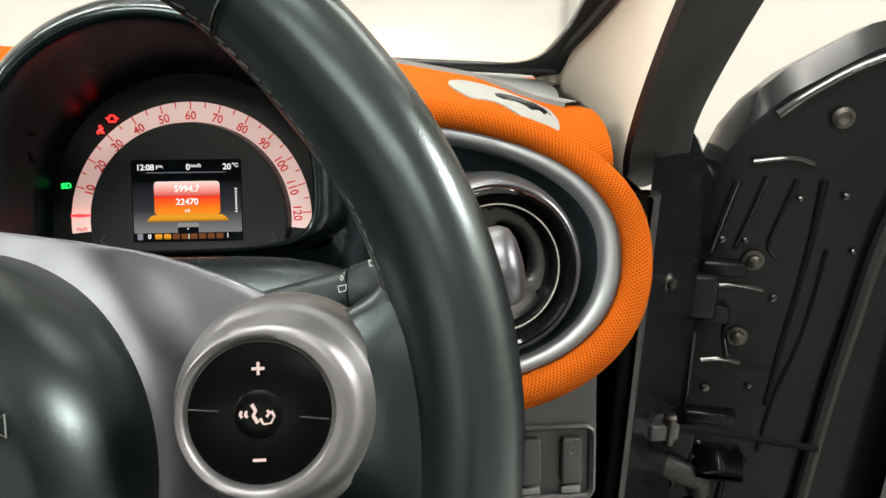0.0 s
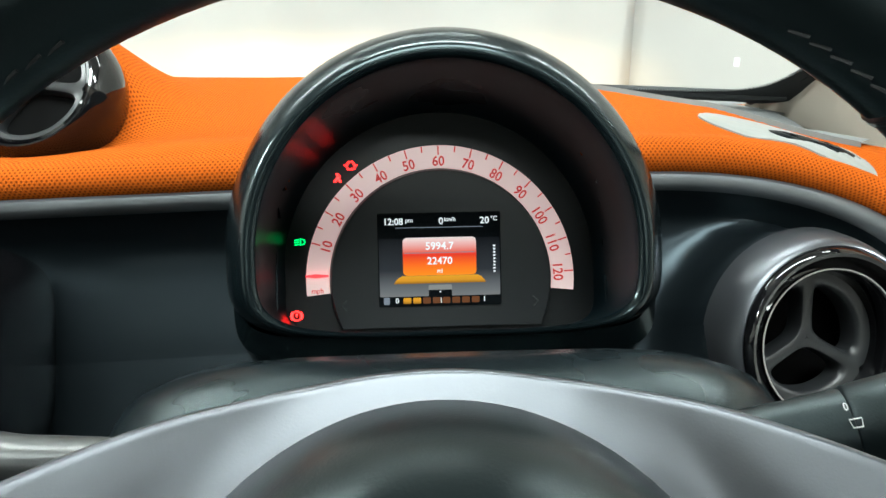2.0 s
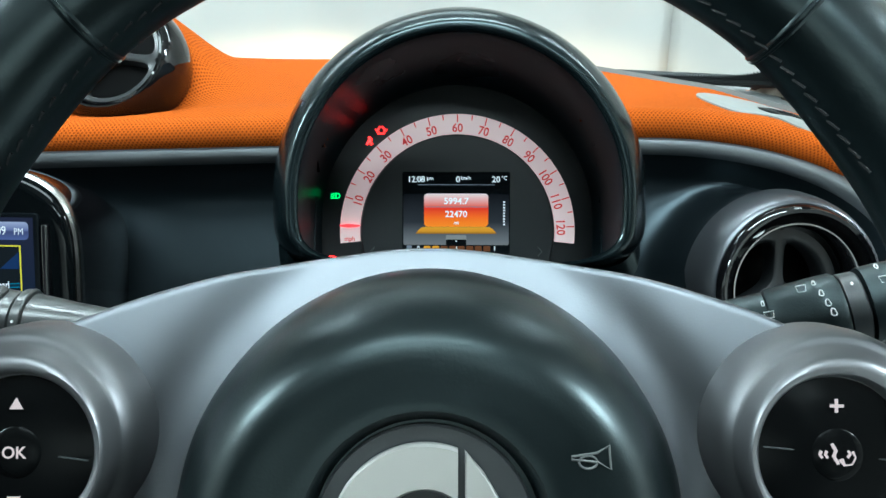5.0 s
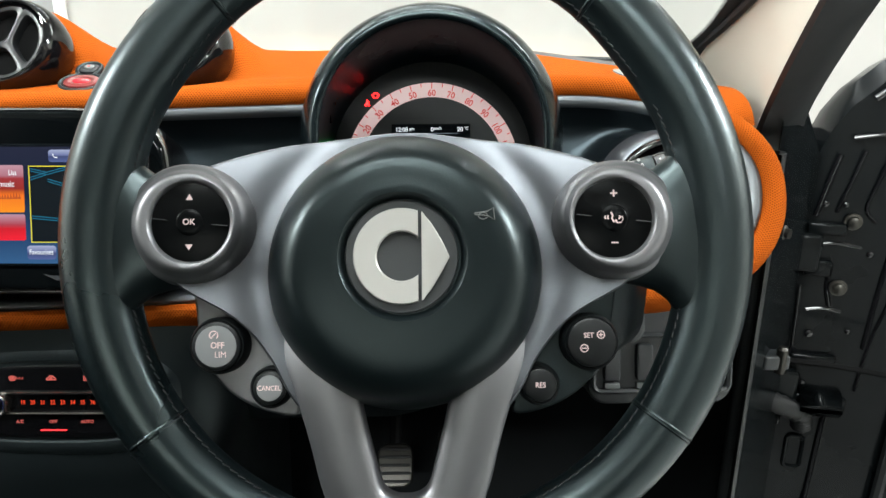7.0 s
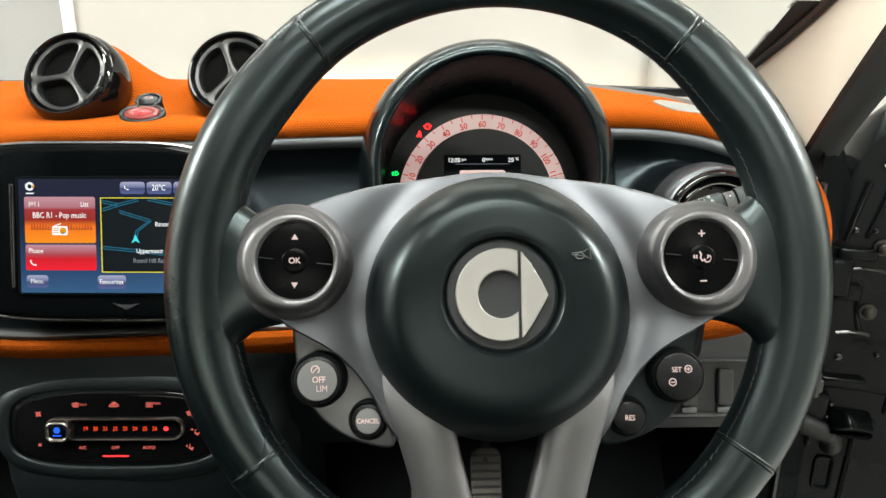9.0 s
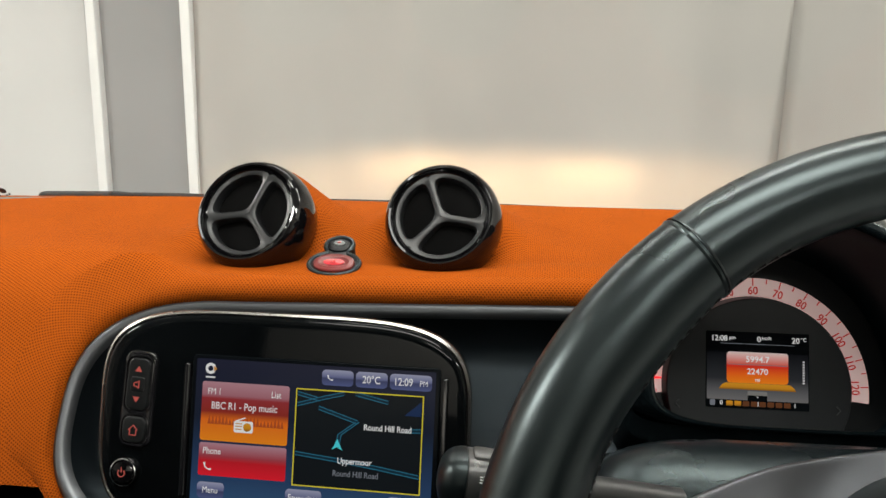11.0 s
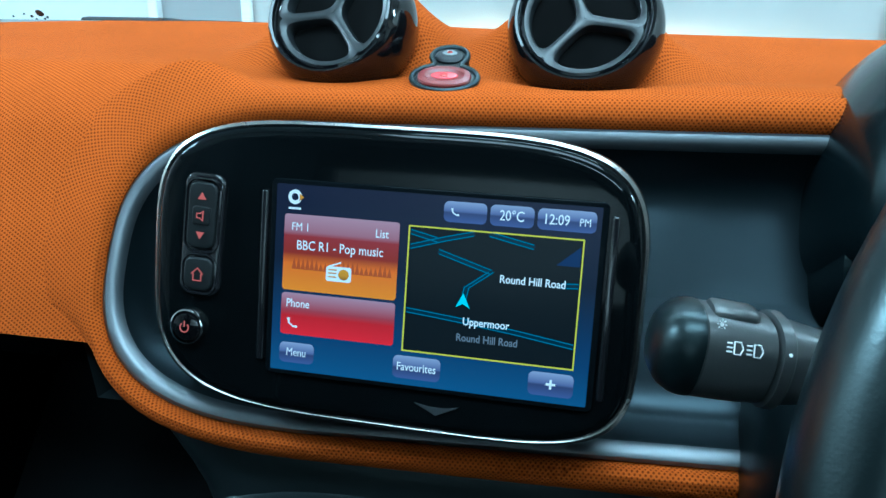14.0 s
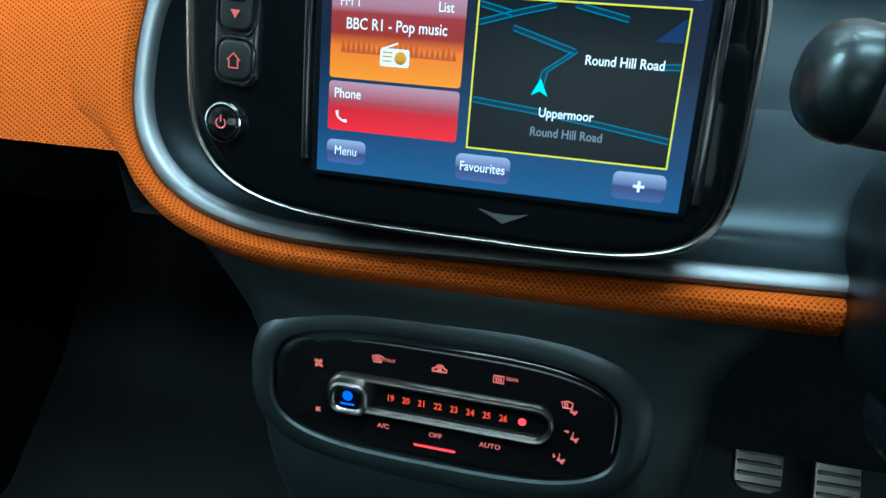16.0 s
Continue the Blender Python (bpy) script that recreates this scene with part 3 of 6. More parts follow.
def fabric_part(name, rows, parent, closed, label="", plain=None):
    """A fabric surface with a UV map in metres, counted along and across its rows."""
    bm = bmesh.new()
    layer = bm.loops.layers.uv.new("UVMap")
    k, n = len(rows[0]), len(rows)
    solid = [[Vector(p) for p in r] for r in rows]
    pts = [[Vector(p) for p in r] for r in plain or rows]
    acc = [0.0]
    ref = pts[n // 2]
    for a, b in zip(ref, ref[1:] + ref[:1]):
        acc.append(acc[-1] + (b - a).length)
    own = []
    for r in pts:
        q = [0.0]
        for a, b in zip(r, r[1:] + r[:1]):
            q.append(q[-1] + (b - a).length)
        own.append(acc if closed else [v - q[k - 1] for v in q])
    down = [[0.0] * (k + 1)]
    for i in range(1, n):
        down.append([down[-1][j] + (pts[i][j % k] - pts[i - 1][j % k]).length for j in range(k + 1)])
    vs = [[bm.verts.new(p) for p in r] for r in solid]
    for i in range(n - 1):
        for j in range(k if closed else k - 1):
            jj = (j + 1) % k
            f = bm.faces.new((vs[i][j], vs[i][jj], vs[i + 1][jj], vs[i + 1][j]))
            for loop, (q, r) in zip(f.loops, ((i, j), (i, j + 1), (i + 1, j + 1), (i + 1, j))):
                loop[layer].uv = (own[q][r], down[q][r])
    return part(name, clear_of_cluster(bm), FABRIC, parent, label)


# fabric roll round the opening
TUCK = ((-0.001, -0.004), (0.000, 0.001), (0.003, 0.0055), (0.008, 0.0075), (0.014, 0.006), (0.019, 0.001), (0.022, -0.008), (0.023, -0.022))
FADE = ((-0.001, -0.004), (0.000, 0.001), (0.003, 0.0048), (0.008, 0.0060), (0.017, 0.0048), (0.028, 0.0026), (0.039, 0.0010), (0.047, -0.0015))


def ease(t):
    t = min(1.0, max(0.0, t))
    return t * t * (3 - 2 * t)


# the roll tucks under along its foot and runs out into the cover at the passenger's end
roll = []
for (g0, w0), (g1, w1) in zip(TUCK, FADE):
    ring = []
    for a, b in zip(loop_ring(g0, w0), loop_ring(g1, w1)):
        k = ease((LX - 0.03 - a[0]) / 0.06) * ease((a[1] + 0.066) / 0.03)
        ring.append(Vector(a).lerp(Vector(b), k))
    roll.append(ring)
fabric_part("fabric_roll", [[FACE @ Vector(p) for p in r] for r in roll], dash, True, "orange mesh fabric roll")



def pad_height(x, y, pods=PODS):
    """Height of the fabric top: nearly flat, with a fairing behind each round vent."""
    h = 1.067 + 0.016 * min(1, max(0, (y - 0.30) / 0.25)) - 0.030 * max(0, (y - 0.50) / 0.18) ** 2
    h -= 0.055 * max(0, x - 0.10) ** 1.0 * (1 if y > 0.3 else 0.6)
    h -= 0.010 * max(0.0, -0.55 - x) * 2
    # the strip beside the windscreen dips to the glass
    if x > 0.085:
        dip = min(1.0, max(0.0, (y - float(np.interp(x, (0.085, 0.151, 0.193, 0.224, 0.2345, 0.253, 0.30), (0.535, 0.484, 0.453, 0.432, 0.410, 0.368, 0.33)))) / 0.07))
        h -= 0.017 * dip * dip * (3 - 2 * dip)
    for px_, py_, pz_ in pods:
        d = abs(x - px_)
        rise = min(1.0, max(0.0, (y - py_ - 0.012) / 0.040))
        h += 0.060 * math.exp(-(d / 0.052) ** 2.2) * rise * rise * (3 - 2 * rise) * (1 if y < py_ + 0.06 else math.exp(-((y - py_ - 0.06) / 0.08) ** 2))
        h -= 0.013 * math.exp(-(d / 0.048) ** 2) * math.exp(-((y - py_ + 0.012) / 0.034) ** 2)
    return h


def pad_rows(pods=PODS):
    xs = sorted(set([round(v, 4) for v in np.linspace(-1.0, -0.491, 30)] + [-0.4889] + [round(v, 4) for v in np.linspace(-0.4885, -0.40, 26)] + [round(v, 4) for v in np.linspace(-0.395, 0.298, 152)]))
    rows = []
    for x in xs:
        low = -0.060 if x < -0.4885 else loop_top(x)
        if x > 0.275:
            low = 0.062 - 0.5 * max(0.0, x - 0.295)
        col = []
        top_v = max(low + 0.006, 0.066 if x < -0.40 else 0.0)
        top_v = min(max(top_v, low), 0.095)
        for k in range(9):
            v = low + (top_v - low) * k / 8
            w = 0.0005 - 0.03 * max(0.0, (-0.55 - x)) ** 1.2
            col.append((x, 0.245 + TILT_S * v - TILT_C * w, 0.98 + TILT_C * v + TILT_S * w))
        a = Vector(col[-1])
        y_end = 0.64 - 0.10 * ((x - MID) / 0.62) ** 2
        b = Vector((x, a.y + 0.055, pad_height(x, a.y + 0.055, pods)))
        c = Vector((x, a.y + 0.014, max(a.z + 0.018, min(b.z - 0.001, a.z + 0.02))))
        for k in range(1, 9):
            t = k / 8
            col.append(tuple((1 - t) ** 2 * a + 2 * t * (1 - t) * c + t * t * b))
        for k in range(1, 30):
            y = b.y + (y_end - b.y) * k / 29
            col.append((x, y, pad_height(x, y, pods)))
        rows.append(col)
    return rows


fabric_part("fabric_top", pad_rows(), dash, False, "orange mesh fabric cover", pad_rows(()))

# silver bezel and the sunk panel inside it
def face_loft(pairs, shut=False):
    rings = [loop_ring(g, w) for g, w in pairs]
    if shut:
        mid = FACE.inverted() @ Vector((0.2155, 0.231, 0.979))
        for ring in rings:
            for k, (x, y, w) in enumerate(ring):
                d = math.hypot(x - mid.x, y - mid.y)
                pull = math.exp(-(max(0.0, d - 0.053) / 0.019) ** 2) * min(1.0, max(0.0, (-0.018 - w) / 0.008))
                ring[k] = (x, y, w + (mid.z - 0.008 + 0.25 * (y - mid.y) - w) * pull)
    if shut:
        rings.append([(x, LY + (RY - LY) * (x - LX) / (RX - LX), w - 0.0004) for x, _, w in rings[-1]])
    bm = clear_of_cluster(loft([[FACE @ Vector(q) for q in r] for r in rings]))
    if shut:
        vent = facing(0.2155, 0.231, 0.979, 17, 6).inverted()
        gone = [f for f in bm.faces if math.hypot(*(vent @ f.calc_center_median()).xy) < 0.050]
        bmesh.ops.delete(bm, geom=gone, context="FACES")
    return bm


part("bezel", face_loft(((-0.0005, -0.006), (-0.001, 0.0005), (-0.003, 0.002), (-0.0065, 0.0018), (-0.0085, 0.0002), (-0.0100, -0.0018), (-0.0108, -0.0036))), BEZEL, dash, "satin silver bezel")
part("inner_panel", face_loft([(-0.0104, -0.0030), (-0.0120, -0.0066), (-0.0150, -0.0118)] + [(-0.0200 - g, -0.0184 - 0.0105 * (1 - math.exp(-g / 0.0085))) for g in (0, 0.001, 0.002, 0.003, 0.004, 0.0055, 0.007, 0.009, 0.011, 0.0135, 0.016, 0.019, 0.022, 0.026, 0.030, 0.034, 0.038, 0.042, 0.046, 0.050, 0.054, 0.058)], True), PANEL, dash, "anthracite satin panel")


# lower dashboard: slab under the fabric roll, shaped from the roll down to the knees
def lower_rows():
    rows = []
    for x in np.linspace(-1.0, 0.17, 60):
        base = -0.060 if x < -0.50 else -0.100
        y0, z0 = 0.245 + TILT_S * base + 0.012, 0.98 + TILT_C * base + 0.004
        side = 0.26 * max(0.0, min(1.0, (-0.415 - x) / 0.06)) ** 0.7
        right = max(0, min(1, (x + 0.02) / 0.1))
        col = [(x, y0, z0), (x, y0 + 0.006 + side * 0.5, z0 - 0.02), (x, y0 + 0.015 + side + 0.035 * right, z0 - 0.05 + 0.01 * right),
               (x, y0 + 0.025 + side * 2 + 0.05 * right, z0 - 0.10), (x, y0 + 0.06 + side * 2 + 0.06 * right, z0 - 0.15), (x, y0 + 0.25, z0 - 0.19), (x, 0.84, z0 - 0.20)]
        rows.append(col)
    return rows


part("lower_panel", loft(lower_rows(), closed=False), SOFT, dash, "black grained lower panel")
# grey strip beside the windscreen, behind the fabric
inner_line = smooth_path([(0.085, 0.535, 0), (0.120, 0.507, 0), (0.151, 0.484, 0), (0.193, 0.453, 0), (0.224, 0.432, 0), (0.2345, 0.410, 0), (0.244, 0.388, 0), (0.253, 0.368, 0), (0.264, 0.350, 0), (0.278, 0.336, 0)], 5)
outer_line = smooth_path([(0.090, 0.560, 0), (0.130, 0.575, 0), (0.190, 0.570, 0), (0.240, 0.550, 0), (0.280, 0.520, 0), (0.302, 0.485, 0), (0.300, 0.445, 0), (0.292, 0.410, 0), (0.289, 0.375, 0), (0.290, 0.345, 0)], 5)
part("end_trim", loft([[(a.x, a.y, pad_height(a.x, a.y) - 0.004)] + [(p.x, p.y, pad_height(p.x, p.y) + 0.0035) for p in (a.lerp(b, t) for t in (0.02, 0.3, 0.6, 1.0))] for a, b in zip(inner_line, outer_line)], closed=False), GREYTRIM, dash, "grey grained end trim")
PAD = pad_rows()


def pad_z(x, y):
    """Height of the finished fabric at a place of the plan."""
    col = min(PAD, key=lambda c: abs(c[0][0] - x))
    return float(np.interp(y, [p[1] for p in col], [p[2] for p in col]))


def laid_plate(outline, lift, rings=6):
    """A thin plate that follows the fabric below it, its edge rounded down."""
    cx, cy = sum(p[0] for p in outline) / len(outline), sum(p[1] for p in outline) / len(outline)
    rows = [[(x, y, pad_z(x, y) - 0.004) for x, y in outline]]
    for k in range(rings):
        f = 1 - k / rings
        rows.append([(cx + (x - cx) * f, cy + (y - cy) * f, pad_z(cx + (x - cx) * f, cy + (y - cy) * f) + lift * (0.5 if k == 0 else 1)) for x, y in outline])
    return loft(rows, True, False, True)


def turned_oval(cx, cy, rx, ry, n, deg, count=56):
    c, q = math.cos(radians(deg)), math.sin(radians(deg))
    return [(cx + x * c - y * q, cy + x * q + y * c) for x, y in oval(rx, ry, n, count)]


part("speaker_cover", laid_plate(turned_oval(0.2325, 0.3500, 0.0660, 0.0195, 2.3, -66), 0.0022), PALETRIM, dash, "grey oval cover in the fabric")
part("cover_slot", laid_plate(turned_oval(0.2450, 0.3370, 0.0340, 0.0085, 2.2, -64, 36), 0.0032, 3), SCREENOFF, dash, "glossy black slot")


# ---- round vents ----
def star(R, ring, half, z, first):
    """A flat three-armed star in one piece with its ring: three round-cornered openings."""
    bm = bmesh.new()
    for k in range(3):
        mid = radians(first + 60 + 120 * k)
        c0 = Vector((0.56 * R, 0.0))
        hole, lip, edge_ = [], [], []
        for i in range(64):
            f = 2 * math.pi * i / 64
            d = Vector((math.cos(f), math.sin(f)))

            def reach(off, rad, power):
                out = []
                for sg in (1, -1):
                    n = Vector((-math.sin(radians(60)), sg * math.cos(radians(60))))
                    gap, speed = -off - c0.dot(n), d.dot(n)
                    if speed > 1e-6:
                        out.append(gap / speed)
                q = c0.dot(d)
                out.append(-q + math.sqrt(max(0, q * q - c0.dot(c0) + rad * rad)))
                return 1 / sum((1 / max(v, 1e-5)) ** power for v in out) ** (1 / power)

            for store, off, rad, power in ((hole, half, R - ring, 5), (lip, half * 0.55, R - ring * 0.55, 7), (edge_, 0.0, R, 60)):
                p = c0 + d * reach(off, rad, power)
                store.append(Matrix.Rotation(mid, 2) @ p)
        dish = lambda p: -0.10 * (R - p.length) * 0.6
        loft([[(p.x, p.y, z - 0.014) for p in hole], [(p.x, p.y, z - 0.0026 + dish(p)) for p in hole], [(p.x, p.y, z - 0.0005 + dish(p)) for p in [h.lerp(l, 0.45) for h, l in zip(hole, lip)]], [(p.x, p.y, z + dish(p)) for p in lip], [(p.x, p.y, z + 0.0003 + dish(p)) for p in edge_]], True, bm=bm)
    bmesh.ops.remove_doubles(bm, verts=bm.verts[:], dist=0.00012)
    return bm


def pod_vent(x, y, z, spin, yaw):
    t = thing("air_vent", facing(x, y, z, 31, yaw) @ Matrix.Scale(1.05, 4), "glossy black round air vent on the orange dashboard", "air vent", "round vents on the dashboard")
    part("housing", lathe([(0.020, -0.060), (0.030, -0.0545), (0.0385, -0.045), (0.0435, -0.034), (0.0455, -0.021), (0.0450, -0.013), (0.0432, -0.006), (0.0408, -0.001), (0.0390, 0.0008), (0.0376, 0.0004), (0.0366, -0.0015), (0.0360, -0.005)], 56, cap=False), PIANO, t)
    part("inner_ring", lathe([(0.0364, -0.005), (0.0358, -0.0026), (0.0346, -0.0020), (0.0338, -0.0030), (0.0336, -0.010)], 56, cap=False), PIANO, t, "glossy black ring")
    part("throat", lathe([(0.0385, -0.012), (0.036, -0.028), (0.0, -0.032)], 40), VOID, t)
    part("spoke_star", star(0.0340, 0.0036, 0.0031, -0.0028, spin + 90), STAR, t, "satin black three-armed star")
    return t


pod_vent(*PODS[0], -19, -9)
pod_vent(*PODS[1], 22, -5)

# hazard switch between the pods
hz = thing("hazard_switch", pose(-0.304, 0.323, 1.0735, 27, 0, 0), "hazard and lock switch in a black frame", "switch")
def waist(y):
    low = 0.0205 * math.sqrt(max(0, 1 - ((y + 0.0075) / 0.0135) ** 2)) if abs(y + 0.0075) < 0.0135 else 0
    top = 0.0115 * math.sqrt(max(0, 1 - ((y - 0.0150) / 0.0105) ** 2)) if abs(y - 0.0150) < 0.0105 else 0
    return max((low ** 4 + top ** 4) ** 0.25, 0.0085 if -0.005 < y < 0.02 else 0)


side = [(waist(y), y) for y in (-0.0210 + 0.0465 * (0.5 - 0.5 * math.cos(math.pi * k / 30)) for k in range(31))]
ring_line = side[1:-1] + [(-x, y) for x, y in side[-2:0:-1]]
part("frame_ring", plate(ring_line, -0.010, 0.0006, 0.0004), KEYBLACK, hz)
part("frame_lip", tube([(x * 0.96, y * 0.97 - 0.0002, 0.0004) for x, y in ring_line], 0.0017, 8, closed=True), SOFT, hz, "rounded black lip")
hb = part("hazard_button", loft([[(x, y, w) for x, y in inset(oval(0.0160, 0.0100, 2.3, 44, 0, -0.0078), g)] for g, w in ((0.0, -0.001), (0.0001, 0.0016), (0.0008, 0.0024), (0.0040, 0.0028), (0.0050, 0.0022), (0.0062, 0.0016))], True, False, True), material("dark_red_button", (0.13, 0.013, 0.011), 0.32, 0, 900, 0.05, 0.1), hz, "dark red button")
part("red_lens", plate(oval(0.0082, 0.0036, 2.0, 32, 0, -0.0070), 0.0012, 0.0020, 0.0004), material("lit_red_lens", (0.35, 0.012, 0.018), 0.25, vary=0, bump=0, emit=(0.75, 0.03, 0.045), strength=0.45), hb, "lit red lens")
part("triangle", tube([(-0.0026, -0.0086, 0.0021), (0.0026, -0.0086, 0.0021), (0, -0.0052, 0.0021)], 0.00032, 6, closed=True), REDSOFT, hb, "lit red triangle")
lb = part("lock_button", loft([[(x, y, w) for x, y in inset(oval(0.0088, 0.0072, 2.4, 32, 0, 0.0135), g)] for g, w in ((0.0, -0.001), (0.0001, 0.0016), (0.0008, 0.0022), (0.003, 0.0024))], True, False, True), KEYBLACK, hz, "small black button")
part("lock_lens", plate(oval(0.0046, 0.0030, 2.0, 28, 0, 0.0150), 0.0020, 0.0030, 0.0006), GREYKEY, lb, "grey lens")
flat("lock_lamp", oval(0.0016, 0.0011, 2, 16, 0, 0.0150), REDSOFT, lb, 0.0033)

# ---- right vent in the dashboard's end ----
rv = thing("side_air_vent", facing(0.2155, 0.231, 0.979, 17, 6), "round black air vent with chrome line in a silver dish", "air vent")
part("dish", lathe([(0.0610, -0.024), (0.0590, -0.014), (0.0567, -0.0065), (0.0545, -0.0020), (0.0530, -0.0004), (0.052, 0.0), (0.0505, -0.001)], 72, cap=False), SATIN, rv, "satin grey dish")
part("housing", lathe([(0.0515, -0.004), (0.0510, 0.002), (0.0485, 0.005), (0.0465, 0.004), (0.045, -0.002), (0.0445, -0.012)], 64, cap=False), PIANO, rv)
part("chrome_line", lathe([(0.0405, -0.002), (0.0402, -0.0005), (0.0393, -0.0005), (0.039, -0.002)], 64, cap=False), CHROME, rv, "thin chrome line")
part("inner_ring", lathe([(0.0455, -0.006), (0.0405, -0.003), (0.039, -0.0025), (0.0375, -0.006), (0.0370, -0.016), (0.0368, -0.044)], 64, cap=False), PIANO, rv)
part("throat", lathe([(0.0445, -0.014), (0.0405, -0.050), (0.0, -0.064)], 40, cap=False), VOID, rv)
part("spoke_star", star(0.0370, 0.0075, 0.0036, -0.020, 88), material("satin_dark_star", (0.012, 0.013, 0.014), 0.33, 0, 900, 0.06, 0.1), rv, "satin grey three-armed star")

# ---- instrument cluster ----
HUB_Y, HT = 0.215, 16
cl = thing("instrument_cluster", facing(0, HUB_Y, 1.0, HT), "glossy black domed instrument cluster with round speedometer", "instrument cluster")


def hood_ring(s, w, cx=0.0138, cy=0.0375, r=0.110, low=0.041, n=4.4, count=96):
    out = []
    for k in range(count):
        a = 2 * math.pi * k / count
        c, q = math.cos(a), math.sin(a)
        if q >= 0:
            x, y = r * c, r * q
        else:
            x, y = r * math.copysign(abs(c) ** (2 / n), c), -low * abs(q) ** (2 / n)
        out.append((cx + s * x, cy + s * y, w))
    return out


HOOD_ROWS = ((0.085, -0.200, -0.01, 0.060), (0.104, -0.160, -0.004, 0.070), (0.1128, -0.110, 0, 0.072), (0.1150, -0.070, 0, 0.062), (0.1147, -0.052, 0, 0.053), (0.1137, -0.040, 0, 0.0470), (0.1121, -0.030, 0, 0.0445), (0.1103, -0.022, 0, 0.0434),
             (0.1084, -0.016, 0, 0.0432), (0.1062, -0.0105, 0, 0.0434), (0.1037, -0.006, 0, 0.0438), (0.1005, -0.0022, 0, 0.0440), (0.0985, 0.0002, 0, 0.0442), (0.0965, 0.0016, 0, 0.0442), (0.0945, 0.0018, 0, 0.0442), (0.0925, 0.0006, 0, 0.0443), (0.0915, -0.0010, 0, 0.0444))
part("hood", loft([hood_ring(r / 0.110, w, cy=0.0388 + d, low=l) for r, w, d, l in HOOD_ROWS]), HOOD, cl, "glossy black hood")
part("plinth", loft([hood_ring(k, w, low=l, r=0.109, cy=0.036, n=7.0) for k, w, l in ((0.95, -0.020, 0.042), (0.99, -0.024, 0.054), (1.0, -0.050, 0.070), (1.02, -0.090, 0.098))]), HOOD, cl, "glossy black plinth")
# the dial leans back more than the hood; its origin is the middle of the scale's arc, and the display stands ahead of it
DIAL = facing(0, HUB_Y, 1.0, HT).inverted() @ facing(0.0138, 0.3112, 0.9883, 20.6)
FRONT = facing(0, HUB_Y, 1.0, HT).inverted() @ facing(0.0128, 0.3045, 1.0038, 18)
CONE = material("satin_black_cone", (0.0012, 0.0066, 0.0095), 0.30, 0, 500, 0.0, 0.2, spec=0.065, cool=1.0)
REDLAMP, GREENLAMP = glow("bright_red_lamp", (1.0, 0.012, 0.012), 9.0), glow("bright_green_lamp", (0.01, 0.6, 0.10), 3.0)
lip = [Vector(p) for p in hood_ring(0.0915 / 0.110, -0.0010, cy=0.0388, low=0.0444)]
deep = [DIAL @ Vector(p) for p in hood_ring(1.0, 0.0, cx=0.0, cy=0.0075, r=0.094, low=0.0390, n=7.0)]
rows = []
for t in (0.0, 0.02, 0.05, 0.10, 0.2, 0.35, 0.5, 0.65, 0.8, 0.92, 1.0):
    swell = 1 + 0.035 * math.sin(math.pi * t ** 0.6)
    rows.append([(0.0138 + (p.x - 0.0138) * swell, 0.03 + (p.y - 0.03) * swell, p.z) for p in (a.lerp(b, t) for a, b in zip(lip, deep))])
part("inner_cone", loft(rows), CONE, cl, "black inner cone")
dial = part("dial_plate", plate([(p[0], p[1]) for p in hood_ring(1.01, 0, cx=0.0, cy=0.0075, r=0.094, low=0.0390, n=7.0)], -0.006, 0.0), KEYBLACK, cl, "matt black dial plate", DIAL)
DX, DY, DZ = 0.0, 0.0, 0.0002


def arc_band(r0, r1, a0, a1, z, steps=64, cx=DX, cy=DY, t=0.0012):
    rings = []
    for k in range(steps + 1):
        a = radians(a0 + (a1 - a0) * k / steps)
        c, s = math.cos(a), math.sin(a)
        rings.append([(cx + r0 * c, cy + r0 * s, z), (cx + r1 * c, cy + r1 * s, z), (cx + r1 * c, cy + r1 * s, z + t), (cx + r0 * c, cy + r0 * s, z + t)])
    return loft(rings, True, True, True)


band = part("speed_band", arc_band(0.0674, 0.0813, -6, 186, DZ), DIALWHITE, cl, "pale pink speed scale", DIAL, smooth=False)
turns = [radians(a) for a in np.linspace(-25, 205, 64)]
step = FRONT.inverted() @ DIAL
back_edge = [step @ Vector((0.0672 * math.cos(a), 0.0672 * math.sin(a), 0.0)) for a in turns]
front_edge = [(0.001 + 0.0655 * math.cos(a), -0.0127 + 0.0655 * math.sin(a)) for a in turns]
inner = part("centre_plate", loft([back_edge, [(x * 1.004, y, -0.0022) for x, y in front_edge], [(x, y, -0.0012) for x, y in front_edge], [(x * 0.99, -0.0127 + (y + 0.0127) * 0.99, -0.0006) for x, y in front_edge]], True, False, True), material("dark_dial_centre", (0.009, 0.0105, 0.0115), 0.45, 0, 900, 0.1, 0.1, spec=0.3), cl, "dark grey centre plate", FRONT)


def speed_angle(v):
    return 90 + (60 - v) * 1.46


for v in range(10, 125, 5):
    a = radians(speed_angle(v))
    r0, r1 = (0.0755, 0.0810) if v % 10 == 0 else (0.0775, 0.0810)
    m = pose(DX, DY, DZ + 0.0014) @ Matrix.Rotation(a, 4, "Z")
    tick = part("tick", box(r1 - r0, 0.0008, 0.0003, at=((r0 + r1) / 2, 0, 0)), DIALRED, band, m=m, smooth=False)
    if v % 10 == 0:
        word("numeral", str(v), 0.0084, DIALRED, band, DX + 0.0714 * math.cos(a), DY + 0.0714 * math.sin(a), DZ + 0.0014, turn=math.degrees(a) - 90, wide=0.9)
word("unit", "mph", 0.0042, DIALRED, band, DX - 0.0745, DY - 0.0055, DZ + 0.0014)
